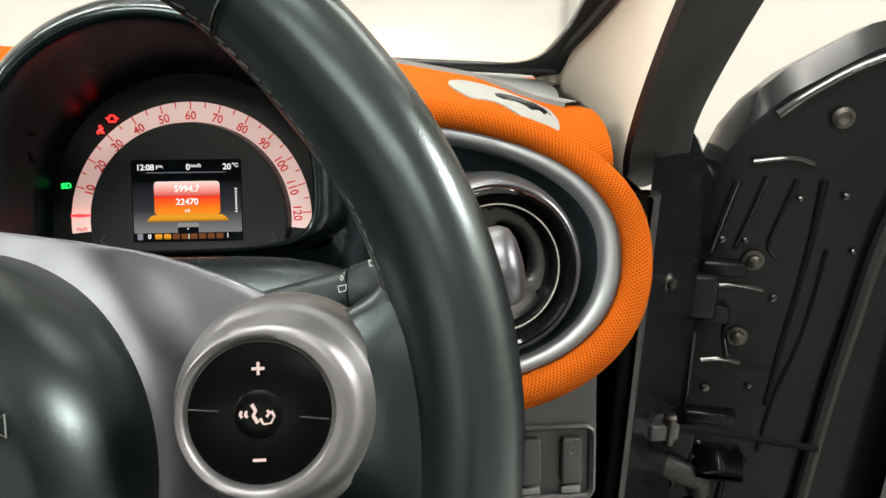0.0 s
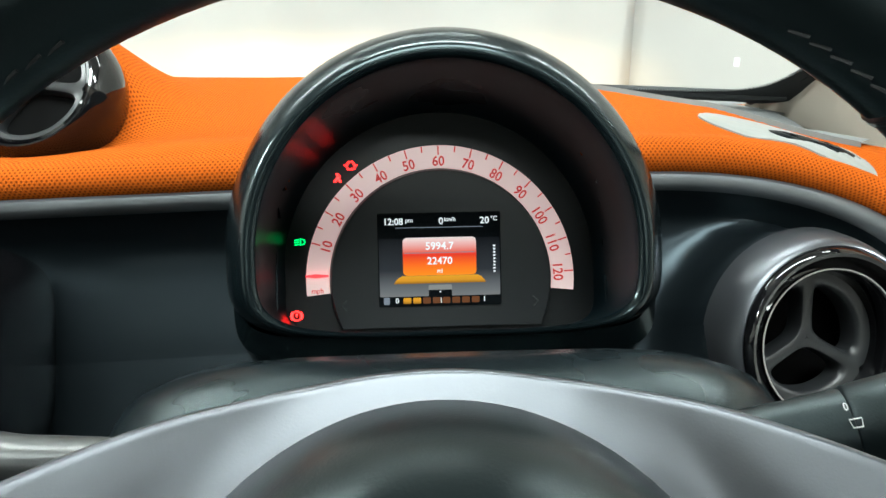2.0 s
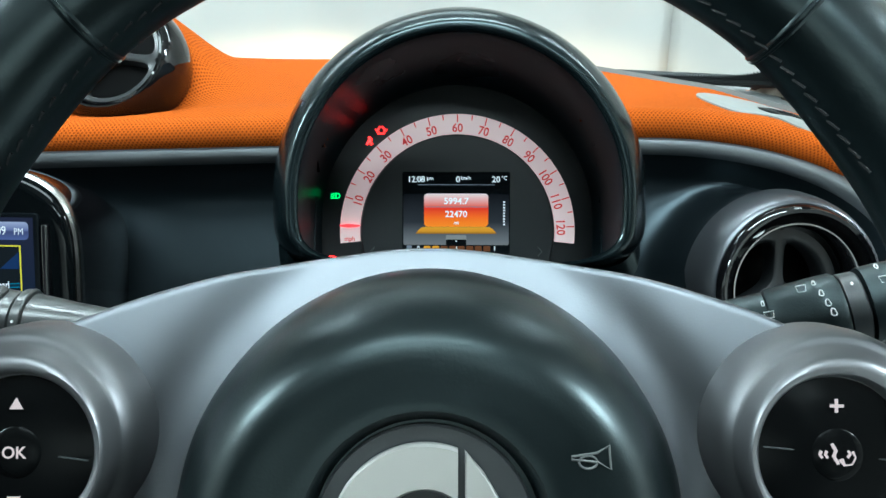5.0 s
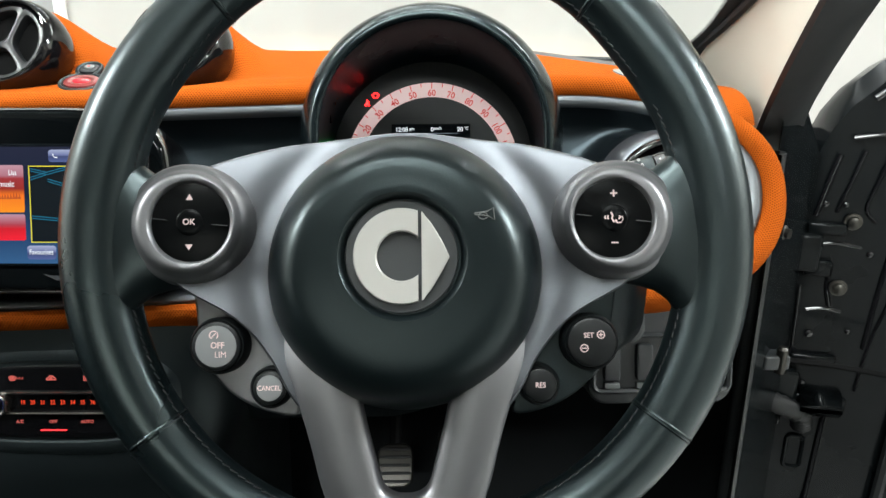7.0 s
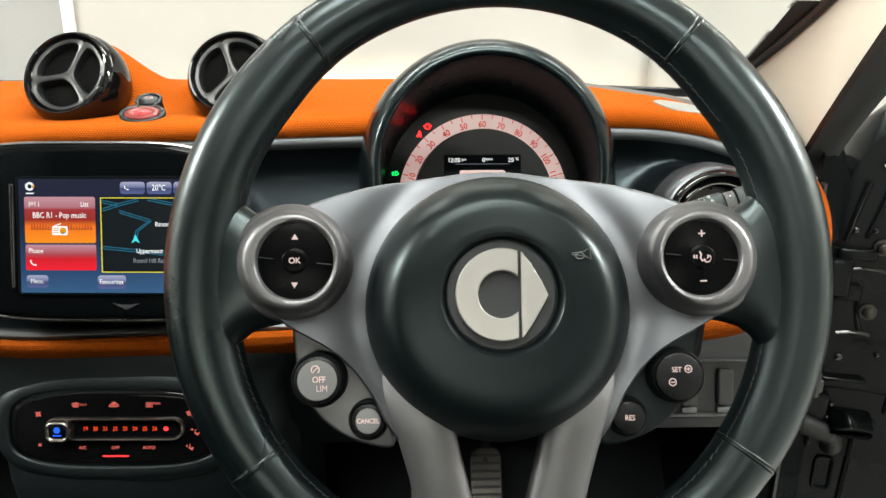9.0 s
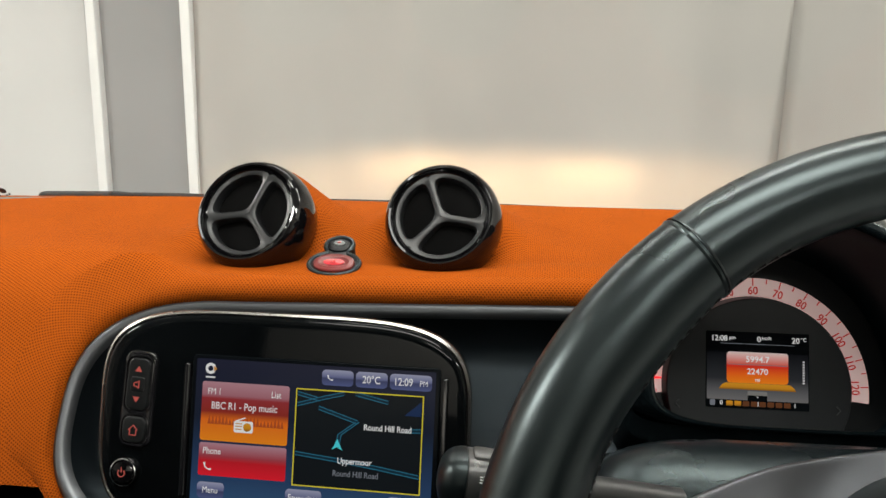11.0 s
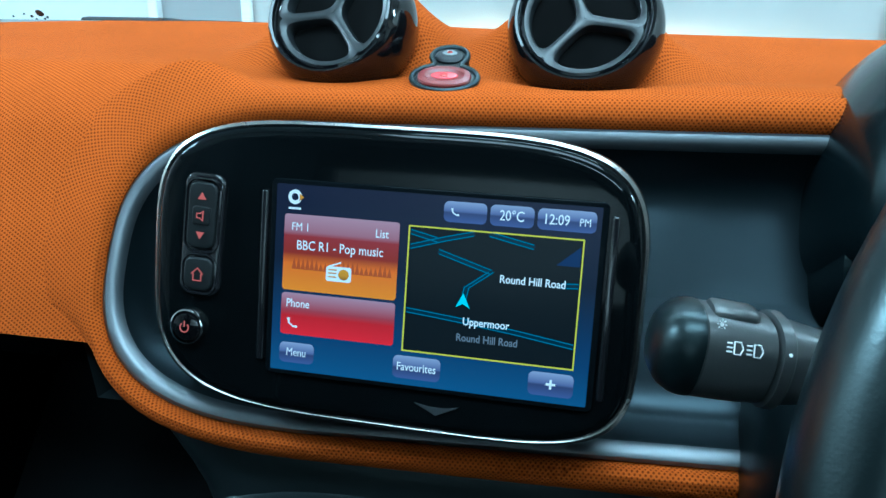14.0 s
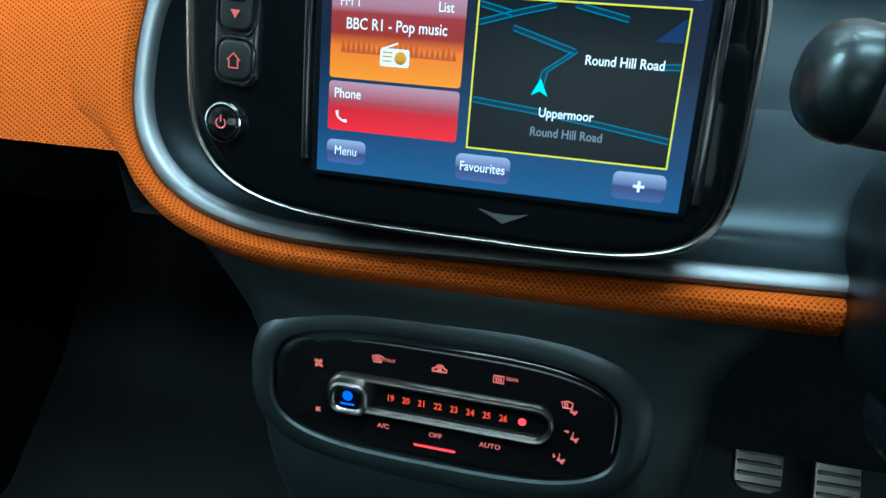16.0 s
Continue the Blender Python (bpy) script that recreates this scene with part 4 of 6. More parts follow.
part("pointer", tube([(DX - 0.0812, DY + 0.0036, DZ + 0.0022), (DX - 0.0750, DY + 0.0036, DZ + 0.0026), (DX - 0.0676, DY + 0.0036, DZ + 0.0022)], [0.0008, 0.0017, 0.0008], 10, flat=0.4), RED, cl, "red pointer", DIAL)
LCX, LCY, LCZ = 0.0, 0.0, 0.0
lcd = part("display", plate(rrect(0.0730, 0.0555, 0.001, LCX, LCY), LCZ - 0.0008, LCZ), SCREENOFF, cl, "small colour display", FRONT, smooth=False)
TZ = LCZ + 0.0003
word("clock", "12:08", 0.0056, LITWHITE, lcd, LCX - 0.0330, LCY + 0.0225, TZ, "LEFT", wide=0.95)
word("clock_suffix", "pm", 0.0036, LITWHITE, lcd, LCX - 0.0200, LCY + 0.0233, TZ, "LEFT")
word("speed", "0", 0.0056, LITWHITE, lcd, LCX + 0.0012, LCY + 0.0225, TZ)
word("speed_unit", "km/h", 0.0034, LITWHITE, lcd, LCX + 0.0030, LCY + 0.0235, TZ, "LEFT")
word("temperature", "20", 0.0056, LITWHITE, lcd, LCX + 0.0242, LCY + 0.0225, TZ, "LEFT")
word("temperature_unit", "\u00b0C", 0.0036, LITWHITE, lcd, LCX + 0.0306, LCY + 0.0235, TZ, "LEFT")
flat("rule_line", rrect(0.052, 0.0004, 0.0001, LCX, LCY + 0.0190), LITGREY, lcd, TZ)
flat("odometer_tile", rrect(0.0435, 0.0225, 0.0025, LCX, LCY + 0.0018), LIT_ODO, lcd, TZ)
word("trip", "5994.7", 0.0062, LITWHITE, lcd, LCX, LCY + 0.0078, TZ + 0.0004)
word("total", "22470", 0.0060, LITWHITE, lcd, LCX, LCY - 0.0010, TZ + 0.0004)
word("odometer_unit", "mi", 0.0035, LITWHITE, lcd, LCX, LCY - 0.0068, TZ + 0.0004)
flat("haze", rrect(0.0716, 0.0345, 0.001, LCX, LCY - 0.0046), LIT_HAZE, lcd, TZ - 0.0001)
floor_line = [(-0.0275, -0.0142)] + [(-0.0265, -0.0128), (-0.0248, -0.0108), (-0.0225, -0.0096)]
flat("amber_floor", [(LCX + x, LCY + y) for x, y in floor_line + [(-x, y) for x, y in floor_line[::-1]]][::-1], LIT_FLOOR, lcd, TZ)
flat("tile_shine", rrect(0.0415, 0.0004, 0.0001, LCX, LCY + 0.0040), LITGREY, lcd, TZ + 0.0004)
flat("car_roof_mark", rrect(0.0138, 0.0042, 0.0008, LCX, LCY - 0.0172), glow("display_pale_grey", (0.35, 0.34, 0.33), 0.7), lcd, TZ + 0.0001)
flat("car_mark", rrect(0.0138, 0.0044, 0.0005, LCX, LCY - 0.0203), SCREENOFF, lcd, TZ + 0.0002)
flat("car_dot", oval(0.0005, 0.0005, 2, 10, LCX, LCY - 0.0192), LITWHITE, lcd, TZ + 0.0005)
flat("fuel_strip", rrect(0.0716, 0.0056, 0.0004, LCX, LCY - 0.0246), SCREENOFF, lcd, TZ + 0.00005)
flat("fuel_middle", rrect(0.0005, 0.0032, 0.0001, LCX + 0.0004, LCY - 0.0243), LITWHITE, lcd, TZ + 0.0004)
for k in range(8):
    flat("fuel_block", rrect(0.0046, 0.0036, 0.0006, LCX - 0.0197 + k * 0.0058, LCY - 0.0243), LIT_FLOOR if k < 2 else glow("display_brown", (0.16, 0.055, 0.02), 0.9), lcd, TZ + 0.0003)
word("fuel_empty", "0", 0.0042, LITWHITE, lcd, LCX - 0.0256, LCY - 0.0242, TZ + 0.0003)
word("fuel_full", "1", 0.0042, LITWHITE, lcd, LCX + 0.0262, LCY - 0.0242, TZ + 0.0003)
flat("pump_mark", rrect(0.0035, 0.0042, 0.0006, LCX - 0.0318, LCY - 0.0242), LITGREY, lcd, TZ + 0.0003)
for k in range(9):
    flat("gauge_dash", rrect(0.0014, 0.0010, 0.0003, LCX + 0.0325, LCY - 0.0078 + k * 0.0019), LITWHITE, lcd, TZ)


def lamp_mark(name, x, y, mat, kind):
    z = DZ + 0.0006
    if kind == "car":
        bm = tube([(x - 0.0022, y - 0.002, z), (x + 0.0022, y - 0.002, z), (x + 0.0022, y + 0.0006, z), (x + 0.0012, y + 0.0024, z), (x - 0.0012, y + 0.0024, z), (x - 0.0022, y + 0.0006, z)], 0.0004, 6, closed=True)
        for s in (-1, 1):
            tube([(x + s * 0.0022, y - 0.0002, z), (x + s * 0.004, y + 0.0006, z)], 0.0004, 6, bm=bm)
    elif kind == "belt":
        bm = lathe([(0, 0.0004), (0.0009, 0.0004), (0.0009, 0)], 12, at=(x, y + 0.0024, z))
        tube([(x - 0.0018, y - 0.0022, z), (x, y + 0.001, z), (x + 0.0018, y - 0.0022, z)], 0.0007, 6, bm=bm)
        tube([(x + 0.0018, y + 0.0016, z), (x - 0.0018, y - 0.0022, z)], 0.0004, 6, bm=bm)
    elif kind == "lamp":
        bm = tube([(x, y - 0.002, z), (x + 0.0022, y - 0.0012, z), (x + 0.0026, y, z), (x + 0.0022, y + 0.0012, z), (x, y + 0.002, z)], 0.0005, 6, closed=True)
        for k in (-1, 0, 1):
            tube([(x - 0.0036, y + k * 0.0014 - 0.0004, z), (x - 0.001, y + k * 0.0014, z)], 0.0004, 6, bm=bm)
    else:
        bm = tube([(x + 0.0027 * math.cos(a), y + 0.0027 * math.sin(a), z) for a in (2 * math.pi * k / 20 for k in range(20))], 0.0004, 6, closed=True)
        tube([(x, y + 0.0014, z), (x, y - 0.0004, z)], 0.0005, 6, bm=bm)
        for s in (-1, 1):
            tube([(x + s * 0.0036 * math.cos(radians(a)), y + 0.0036 * math.sin(radians(a)), z) for a in (-40, 0, 40)], 0.0004, 6, bm=bm)
    return part(name, bm, mat, cl, "", DIAL)


for nm, lx, ly, mt, kd in (("door_lamp", -0.0530, 0.0698, REDLAMP, "car"), ("belt_lamp", -0.0611, 0.0622, REDLAMP, "belt"), ("headlight_lamp", -0.0842, 0.0244, GREENLAMP, "lamp"), ("brake_lamp", -0.0874, -0.0201, REDLAMP, "brake")):
    lamp_mark(nm, lx, ly, mt, kd)
for sgn in (-1, 1):
    part("arrow_mark", tube([(sgn * 0.0555, -0.0262 + 0.0030, 0.0), (sgn * 0.0582, -0.0262, 0.0), (sgn * 0.0555, -0.0262 - 0.0030, 0.0)], 0.0005, 6), DARK, cl, "", FRONT)

# ---- steering column cover and stalks ----
col = thing("column_cover", pose(0.0105, 0, 0), "grey plastic steering column cover", "column cover")


def shroud(y, hw, zt, zb):
    """A squarish ring round the column at y, from zb up to zt."""
    out = []
    for k in range(40):
        c, q = math.cos(2 * math.pi * k / 40), math.sin(2 * math.pi * k / 40)
        out.append((hw * math.copysign(abs(c) ** 0.42, c), y, (zt + zb) / 2 + (zt - zb) / 2 * math.copysign(abs(q) ** 0.42, q)))
    return out


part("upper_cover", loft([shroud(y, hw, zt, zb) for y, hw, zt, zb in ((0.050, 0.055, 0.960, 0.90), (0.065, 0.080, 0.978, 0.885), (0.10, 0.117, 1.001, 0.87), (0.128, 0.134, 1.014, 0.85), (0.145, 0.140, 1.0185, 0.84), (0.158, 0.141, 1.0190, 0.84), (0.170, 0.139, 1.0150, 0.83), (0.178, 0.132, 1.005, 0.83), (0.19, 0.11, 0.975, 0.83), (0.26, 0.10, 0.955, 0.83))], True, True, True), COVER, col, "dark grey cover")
part("lower_cover", loft([[(px + 0.007, py, pz) for px, py, pz in shroud(y, hw - 0.007, zt, zb)] for y, hw, zt, zb in ((0.085, 0.10, 0.94, 0.90), (0.11, 0.140, 0.972, 0.885), (0.14, 0.163, 0.985, 0.878), (0.17, 0.165, 0.985, 0.866), (0.26, 0.150, 0.96, 0.84))], True, True, True), COLUMN, col, "black lower cover, darkened in its colour")


def stalk(name, m, label):
    return thing(name, m, label, "stalk")


# along local x outwards; local z up the face
ls = stalk("light_stalk", pose(-0.1313, 0.105, 1.0147, 0, -8, 187) @ Matrix.Diagonal((0.79, 0.90, 0.90, 1)), "black light and indicator stalk with turning end")
def bar(profile, seg=28, sq=2.4, ry=1.0):
    rings = []
    for x, r in profile:
        rings.append([(x, ry * r * math.copysign(abs(math.cos(a)) ** (2 / sq), math.cos(a)), r * math.copysign(abs(math.sin(a)) ** (2 / sq), math.sin(a))) for a in (2 * math.pi * k / seg for k in range(seg))])
    return loft(rings, True, True, True)


part("arm", bar([(-0.06, 0.009), (0.0, 0.010), (0.020, 0.012), (0.036, 0.0142), (0.040, 0.0146)]), STALK, ls)
part("collar", bar([(0.0400, 0.0140), (0.0405, 0.0160), (0.0412, 0.0165), (0.0452, 0.0162), (0.046, 0.0140)]), STALK, ls)
end = part("turning_end", bar([(0.0465, 0.0140), (0.047, 0.0150), (0.056, 0.0157), (0.066, 0.0160), (0.0735, 0.0160), (0.0742, 0.0154)]), STALK, ls, "grey-black turning switch")
part("end_cap", bar([(0.0738, 0.0150), (0.0744, 0.0163), (0.0770, 0.0163), (0.0810, 0.0155), (0.0850, 0.0134), (0.0880, 0.0098), (0.0896, 0.0050), (0.0900, 0.001)]), HUBSKIN, ls, "smooth black domed end")
part("thumb_tab", bar([(0.0520, 0.0016), (0.0530, 0.0026), (0.0550, 0.0031), (0.0690, 0.0032), (0.0705, 0.0027), (0.0710, 0.0014)], 20, 3.0, 1.9), STALK, ls, "raised thumb tab", pose(0, 0.0, 0.0148))
bm = lathe([(0, 0.0003), (0.0009, 0.0003), (0.0009, 0)], 12)
for k in range(8):
    q = radians(45 * k)
    tube([(0.0014 * math.cos(q), 0.0014 * math.sin(q), 0.0002), (0.0023 * math.cos(q), 0.0023 * math.sin(q), 0.0002)], 0.00025, 5, bm=bm)
part("lamp_mark", bm, PRINT, ls, m=pose(0.0690, 0.0095, 0.0143, -62, 0, 0) @ Matrix.Scale(0.8, 4))
rs = stalk("wiper_stalk", pose(0.1170, 0.0986, 1.0190, -48, -15.5, -9) @ Matrix.Diagonal((0.75, 0.92, 0.92, 1)), "black wiper stalk with white markings")
part("arm", bar([(-0.07, 0.011), (0.0, 0.0125), (0.022, 0.0135)]), SOFT, rs)
sleeve = part("sleeve", bar([(0.0225, 0.0130), (0.024, 0.0142), (0.045, 0.0160), (0.056, 0.0165), (0.058, 0.0155)]), SOFT, rs)
part("collar", bar([(0.0585, 0.0148), (0.059, 0.0155), (0.067, 0.0157), (0.068, 0.0148)]), DARK, rs)
rend = part("turning_end", bar([(0.0685, 0.0150), (0.069, 0.0168), (0.078, 0.0174), (0.094, 0.0176), (0.1005, 0.0168), (0.1010, 0.0150)]), SOFT, rs)
part("end_cap", bar([(0.1005, 0.0150), (0.1015, 0.0172), (0.108, 0.0170), (0.1125, 0.0150), (0.115, 0.0105), (0.116, 0.003)]), SATIN, rs, "satin grey push button")


def drop_mark(parent, x, z, size, y):
    part("drop_mark", tube([(x + size * math.cos(a) * (1 if math.sin(a) < 0 else 0.75), y, z + size * (1.25 if math.sin(a) > 0 else 0.9) * math.sin(a)) for a in (2 * math.pi * k / 14 for k in range(14))], 0.0003, 5, closed=True), PRINT, parent)


for k, (dx, dz, sz) in enumerate(((0.046, 0.0085, 0.0009), (0.048, 0.0035, 0.0012), (0.0495, -0.0012, 0.0014), (0.0505, -0.0056, 0.0015))):
    drop_mark(rs, dx, dz, sz, -0.0160 - 0.0002 * k)
for mx, mz, par in ((0.0395, 0.0070, rs), (0.0215, -0.0020, rs), (0.0775, 0.0050, rs), (0.079, -0.002, rs)):
    part("wiper_mark", tube([(mx - 0.0024, -0.0168, mz + 0.0012), (mx + 0.0024, -0.0168, mz + 0.0012), (mx + 0.0018, -0.0168, mz - 0.0016), (mx - 0.0018, -0.0168, mz - 0.0016)], 0.0003, 5, closed=True), PRINT, par)
word("zero_mark", "0", 0.0038, PRINT, rs, 0.0205, -0.0142, 0.0045).matrix_basis = pose(0.0205, -0.0142, 0.0040, 90, 0, 0)
word("zero_mark", "0", 0.0042, PRINT, rs, 0.0, 0.0, 0.0).matrix_basis = pose(0.0755, -0.0176, 0.0105, 70, 0, 0)
part("dot_mark", lathe([(0, 0.0004), (0.0008, 0.0003), (0.0008, 0)], 12), PRINT, rs, m=pose(0.0632, -0.0150, 0.0060, 90, 0, 0))
for k, ex in enumerate((0.0565, 0.0640)):
    bm = tube([(ex - 0.0022, 0.0172, -0.002), (ex + 0.0002, 0.0172, -0.002), (ex + 0.0002, 0.0172, 0.002), (ex - 0.0022, 0.0172, 0.002), (ex - 0.0032, 0.0172, 0.0)], 0.00035, 5, closed=True)
    for q in (-1, 0, 1):
        tube([(ex + 0.0010, 0.0172, q * 0.0014), (ex + 0.0030, 0.0172, q * 0.0014)], 0.00035, 5, bm=bm)
    part("headlamp_mark", bm, PRINT, ls, m=pose(0.0, -0.0006, 0, 31, 0, 0))
part("dot_mark", lathe([(0, 0.0004), (0.0007, 0.0003), (0.0007, 0)], 12), PRINT, ls, m=pose(0.0432, 0.0142, 0.0094, -57, 0, 0))

# ---- steering wheel ----
sw = thing("steering_wheel", facing(0.0, -0.0047, 1.0156, 23), "black leather steering wheel with satin silver spokes", "steering wheel")
RIM_R = 0.1856
RIM_M = pose(0.0018, 0.009, -0.015, 3.2, 0, 0)


def rim_size(a):
    """Half width and half depth of the rim's section at angle a (degrees from the right)."""
    side = min(abs((a % 360) - b) for b in (0, 180, 360))
    grip = math.exp(-((side - 4) / 30) ** 2)
    top = math.exp(-(((a % 360) - 90) / 38) ** 2)
    thumb = math.exp(-((side - 40) / 11) ** 2) if 0 < (a % 360) < 180 else 0
    return 0.0170 + 0.0024 * grip - 0.0010 * top + 0.0012 * thumb, 0.0165 + 0.0018 * grip


def rim_section(a, grow=0.0, count=22):
    hw, hd = rim_size(a)
    c, q0 = math.cos(radians(a)), math.sin(radians(a))
    out = []
    for k in range(count):
        q = 2 * math.pi * k / count
        r = RIM_R - hw + (hw + grow) * math.cos(q)
        out.append((r * c, r * q0, (hd + grow) * math.sin(q)))
    return out


rim = part("rim", loft([rim_section(a) for a in np.linspace(0, 360, 161)]), LEATHER, sw, "black leather rim", RIM_M)
for a in (52, 128, 217, 324):
    part("leather_seam", loft([rim_section(a + d, g) for d, g in ((-0.75, -0.0006), (-0.40, 0.0005), (-0.22, 0.0006), (0.0, -0.0012), (0.22, 0.0006), (0.40, 0.0005), (0.75, -0.0006))]), LEATHER, rim)
bm = bmesh.new()
for lo, hi in ((-72, 28), (152, 252), (35, 62), (118, 145)):
    a = lo
    while a < hi:
        hw, hd = rim_size(a)
        r = RIM_R - hw - hw * 0.93
        z = hd * 0.36
        p = [Vector((r * math.cos(radians(a + d)), r * math.sin(radians(a + d)), z + e)) for d, e in ((0, 0.0008), (0.8, 0.0), (1.5, -0.0008))]
        tube(p, 0.00045, 5, bm=bm)
        a += 1.9
tagged(part("stitching", bm, MATTE, rim, "black thread"), kind="stuff")

for sgn in (-1, 1):
    rings = []
    for u, top, bot, th, w in ((0.100, 0.042, -0.012, 0.006, -0.012), (0.114, 0.0425, -0.0145, 0.009, -0.012), (0.126, 0.044, -0.017, 0.011, -0.013), (0.134, 0.0465, -0.0195, 0.012, -0.0135), (0.141, 0.0515, -0.0245, 0.0128, -0.014), (0.147, 0.060, -0.033, 0.0130, -0.0145), (0.153, 0.072, -0.044, 0.0125, -0.015), (0.160, 0.088, -0.058, 0.0115, -0.015)):
        rings.append([(sgn * u, (top + bot) / 2 + (top - bot) / 2 * math.copysign(abs(math.cos(q)) ** 0.75, math.cos(q)), w + th * math.sin(q)) for q in (2 * math.pi * k / 36 for k in range(36))])
    part("spoke_cover", loft(rings, True, True, True), LEATHER, sw, "black leather over the spoke")

# satin plate behind the airbag: reach and set-back by angle from the right
ANG = (-72, -62, -51, -38, -25, -14, -6, 1, 8, 18, 24, 31, 40, 54, 68, 80, 90)
OUT = (0.1000, 0.0965, 0.0915, 0.0850, 0.0868, 0.0960, 0.1180, 0.1310, 0.1340, 0.1290, 0.1220, 0.1100, 0.0985, 0.0850, 0.0780, 0.0760, 0.0755)
BACK = (-0.020, -0.011, -0.006, -0.007, -0.007, -0.006, -0.004, -0.003, -0.004, -0.010, -0.016, -0.023, -0.031, -0.039, -0.043, -0.0445, -0.045)


def soft(table):
    """The table by angle, sampled every degree and smoothed."""
    grid = np.arange(-90, 271)
    v = np.interp(np.where(grid <= 90, grid, 180 - grid), ANG, table)
    box_ = np.ones(9) / 9
    return grid, np.convolve(np.convolve(np.pad(v, 8, mode="edge"), box_, "valid"), box_, "valid")


OUT_S, BACK_S = soft(OUT), soft(BACK)


def polar_ring(f, w0):
    out = []
    for k in range(145):
        a = -72 + 324 * k / 144
        b = a if a <= 90 else 180 - a
        R, B = float(np.interp(a, *OUT_S)), float(np.interp(a, *BACK_S))
        r = 0.050 + (R - 0.050) * f
        valley = -0.024 - 0.008 * max(0.0, math.sin(radians(b)))
        w = valley + (B - valley) * f ** 0.85 + w0 * (1 - f)
        w -= 0.004 * math.exp(-((r - 0.080) / 0.010) ** 2) * max(0.0, math.cos(radians(b - 6))) ** 2
        out.append((r * math.cos(radians(a)), r * math.sin(radians(a)) - 0.002, w))
    return out


frame_rings = [polar_ring(f, 0.002) for f in np.linspace(0, 1, 29)]
edge_ring = frame_rings[-1]
for out_, down in ((0.0008, 0.0004), (0.0013, 0.0013), (0.0013, 0.0030), (-0.001, 0.010)):
    frame_rings.append([(x * (1 + out_ / 0.09), y * (1 + out_ / 0.09), z - down) for x, y, z in edge_ring])
part("spoke_plate", loft(frame_rings, closed=False), SATIN, sw, "satin silver spoke plate")


def chain(pts, per=6):
    return smooth_path([(x, y, 0) for x, y in pts], per)


outer = chain([(0.0705, -0.040), (0.0655, -0.053), (0.0580, -0.0705), (0.0535, -0.084), (0.0490, -0.100), (0.0440, -0.120), (0.0375, -0.135), (0.0275, -0.1420), (0.0135, -0.1445), (0.0, -0.1450)])
inner = chain([(0.040, -0.030), (0.032, -0.045), (0.0265, -0.062), (0.0228, -0.078), (0.0202, -0.090), (0.0160, -0.107), (0.0125, -0.1195), (0.0085, -0.1242), (0.004, -0.1260), (0.0, -0.1263)])
outer = outer + [Vector((-p.x, p.y, 0)) for p in outer[-2::-1]]
inner = inner + [Vector((-p.x, p.y, 0)) for p in inner[-2::-1]]
rings = []
for o, i in zip(outer, inner):
    low = -0.007 - 0.004 * max(0, (-0.06 - o.y) / 0.08) - 0.010 * max(0.0, (o.y + 0.075) / 0.035) ** 1.5
    ring = []
    for f, w in ((0, -0.012), (0.0, -0.0022), (0.02, -0.0004), (0.05, 0.0008), (0.16, 0.0026), (0.5, 0.0048), (0.80, 0.0040), (0.95, 0.0016), (0.985, 0.0), (1.0, -0.0022), (1.0, -0.012)):
        p = o.lerp(i, f)
        ring.append((p.x, p.y, low + w))
    rings.append(ring)
# same paint as the plate; the light on it is put into the colour
part("lower_spoke", loft(rings, True, True, True), BRIGHTSATIN, sw, "satin silver forked lower spoke, its brightness put in")

# airbag cover with the emblem
cover = lathe([(0.0755, -0.052), (0.0752, -0.034), (0.0745, -0.022), (0.0731, -0.0125), (0.0707, -0.0048), (0.0672, 0.0020), (0.0632, 0.0076), (0.0592, 0.0117), (0.0555, 0.0141), (0.0522, 0.0152), (0.0480, 0.0158), (0.0435, 0.0161), (0.0395, 0.0164), (0.0362, 0.0168), (0.0340, 0.0170), (0.0322, 0.0169), (0.0308, 0.0155), (0.0298, 0.0126), (0.0292, 0.0112), (0.0, 0.0110)], 96, at=(0.0005, -0.0075, 0))
for v in cover.verts:
    # the emblem sits above the middle of the cover
    v.co.y += 0.0065 * min(1.0, max(0.0, (0.060 - math.hypot(v.co.x, v.co.y + 0.0075)) / 0.025))
hub = part("airbag_cover", cover, HUBSKIN, sw, "grained black airbag cover")
part("emblem_base", lathe([(0.0, 0.0), (0.0262, 0.0), (0.0268, -0.0006), (0.0268, -0.002)], 64, at=(0.0, -0.0016, 0)), DARK, sw, "dark grey base under the emblem", pose(0, 0.0006, 0.0128) @ Matrix.Scale(1.06, 4))
EM = pose(0, 0.0026, -0.0063) @ Matrix.Diagonal((0.895, 0.895, 1, 1))
segs = []
for k in range(73):
    r0, r1, cut = 0.0137, 0.0268, 0.0092
    a0, a1 = math.acos(cut / r0), math.acos(cut / r1)
    b0, b1 = a0 + (2 * math.pi - 2 * a0) * k / 72, a1 + (2 * math.pi - 2 * a1) * k / 72
    p0 = (r0 * math.cos(b0), r0 * math.sin(b0))
    p1 = (r1 * math.cos(b1), r1 * math.sin(b1))
    segs.append((p0, p1))
rings = [[(p0[0], p0[1] - 0.004, 0.0202), (p0[0], p0[1] - 0.004, 0.0222), (p0[0] + 0.06 * (p1[0] - p0[0]), p0[1] + 0.06 * (p1[1] - p0[1]) - 0.004, 0.0230), (p0[0] + 0.95 * (p1[0] - p0[0]), p0[1] + 0.95 * (p1[1] - p0[1]) - 0.004, 0.0230), (p1[0], p1[1] - 0.004, 0.0222), (p1[0], p1[1] - 0.004, 0.0202)] for p0, p1 in segs]
part("emblem_ring", loft(rings, True, True, True), EMBLEM, sw, "brushed silver open ring", EM)
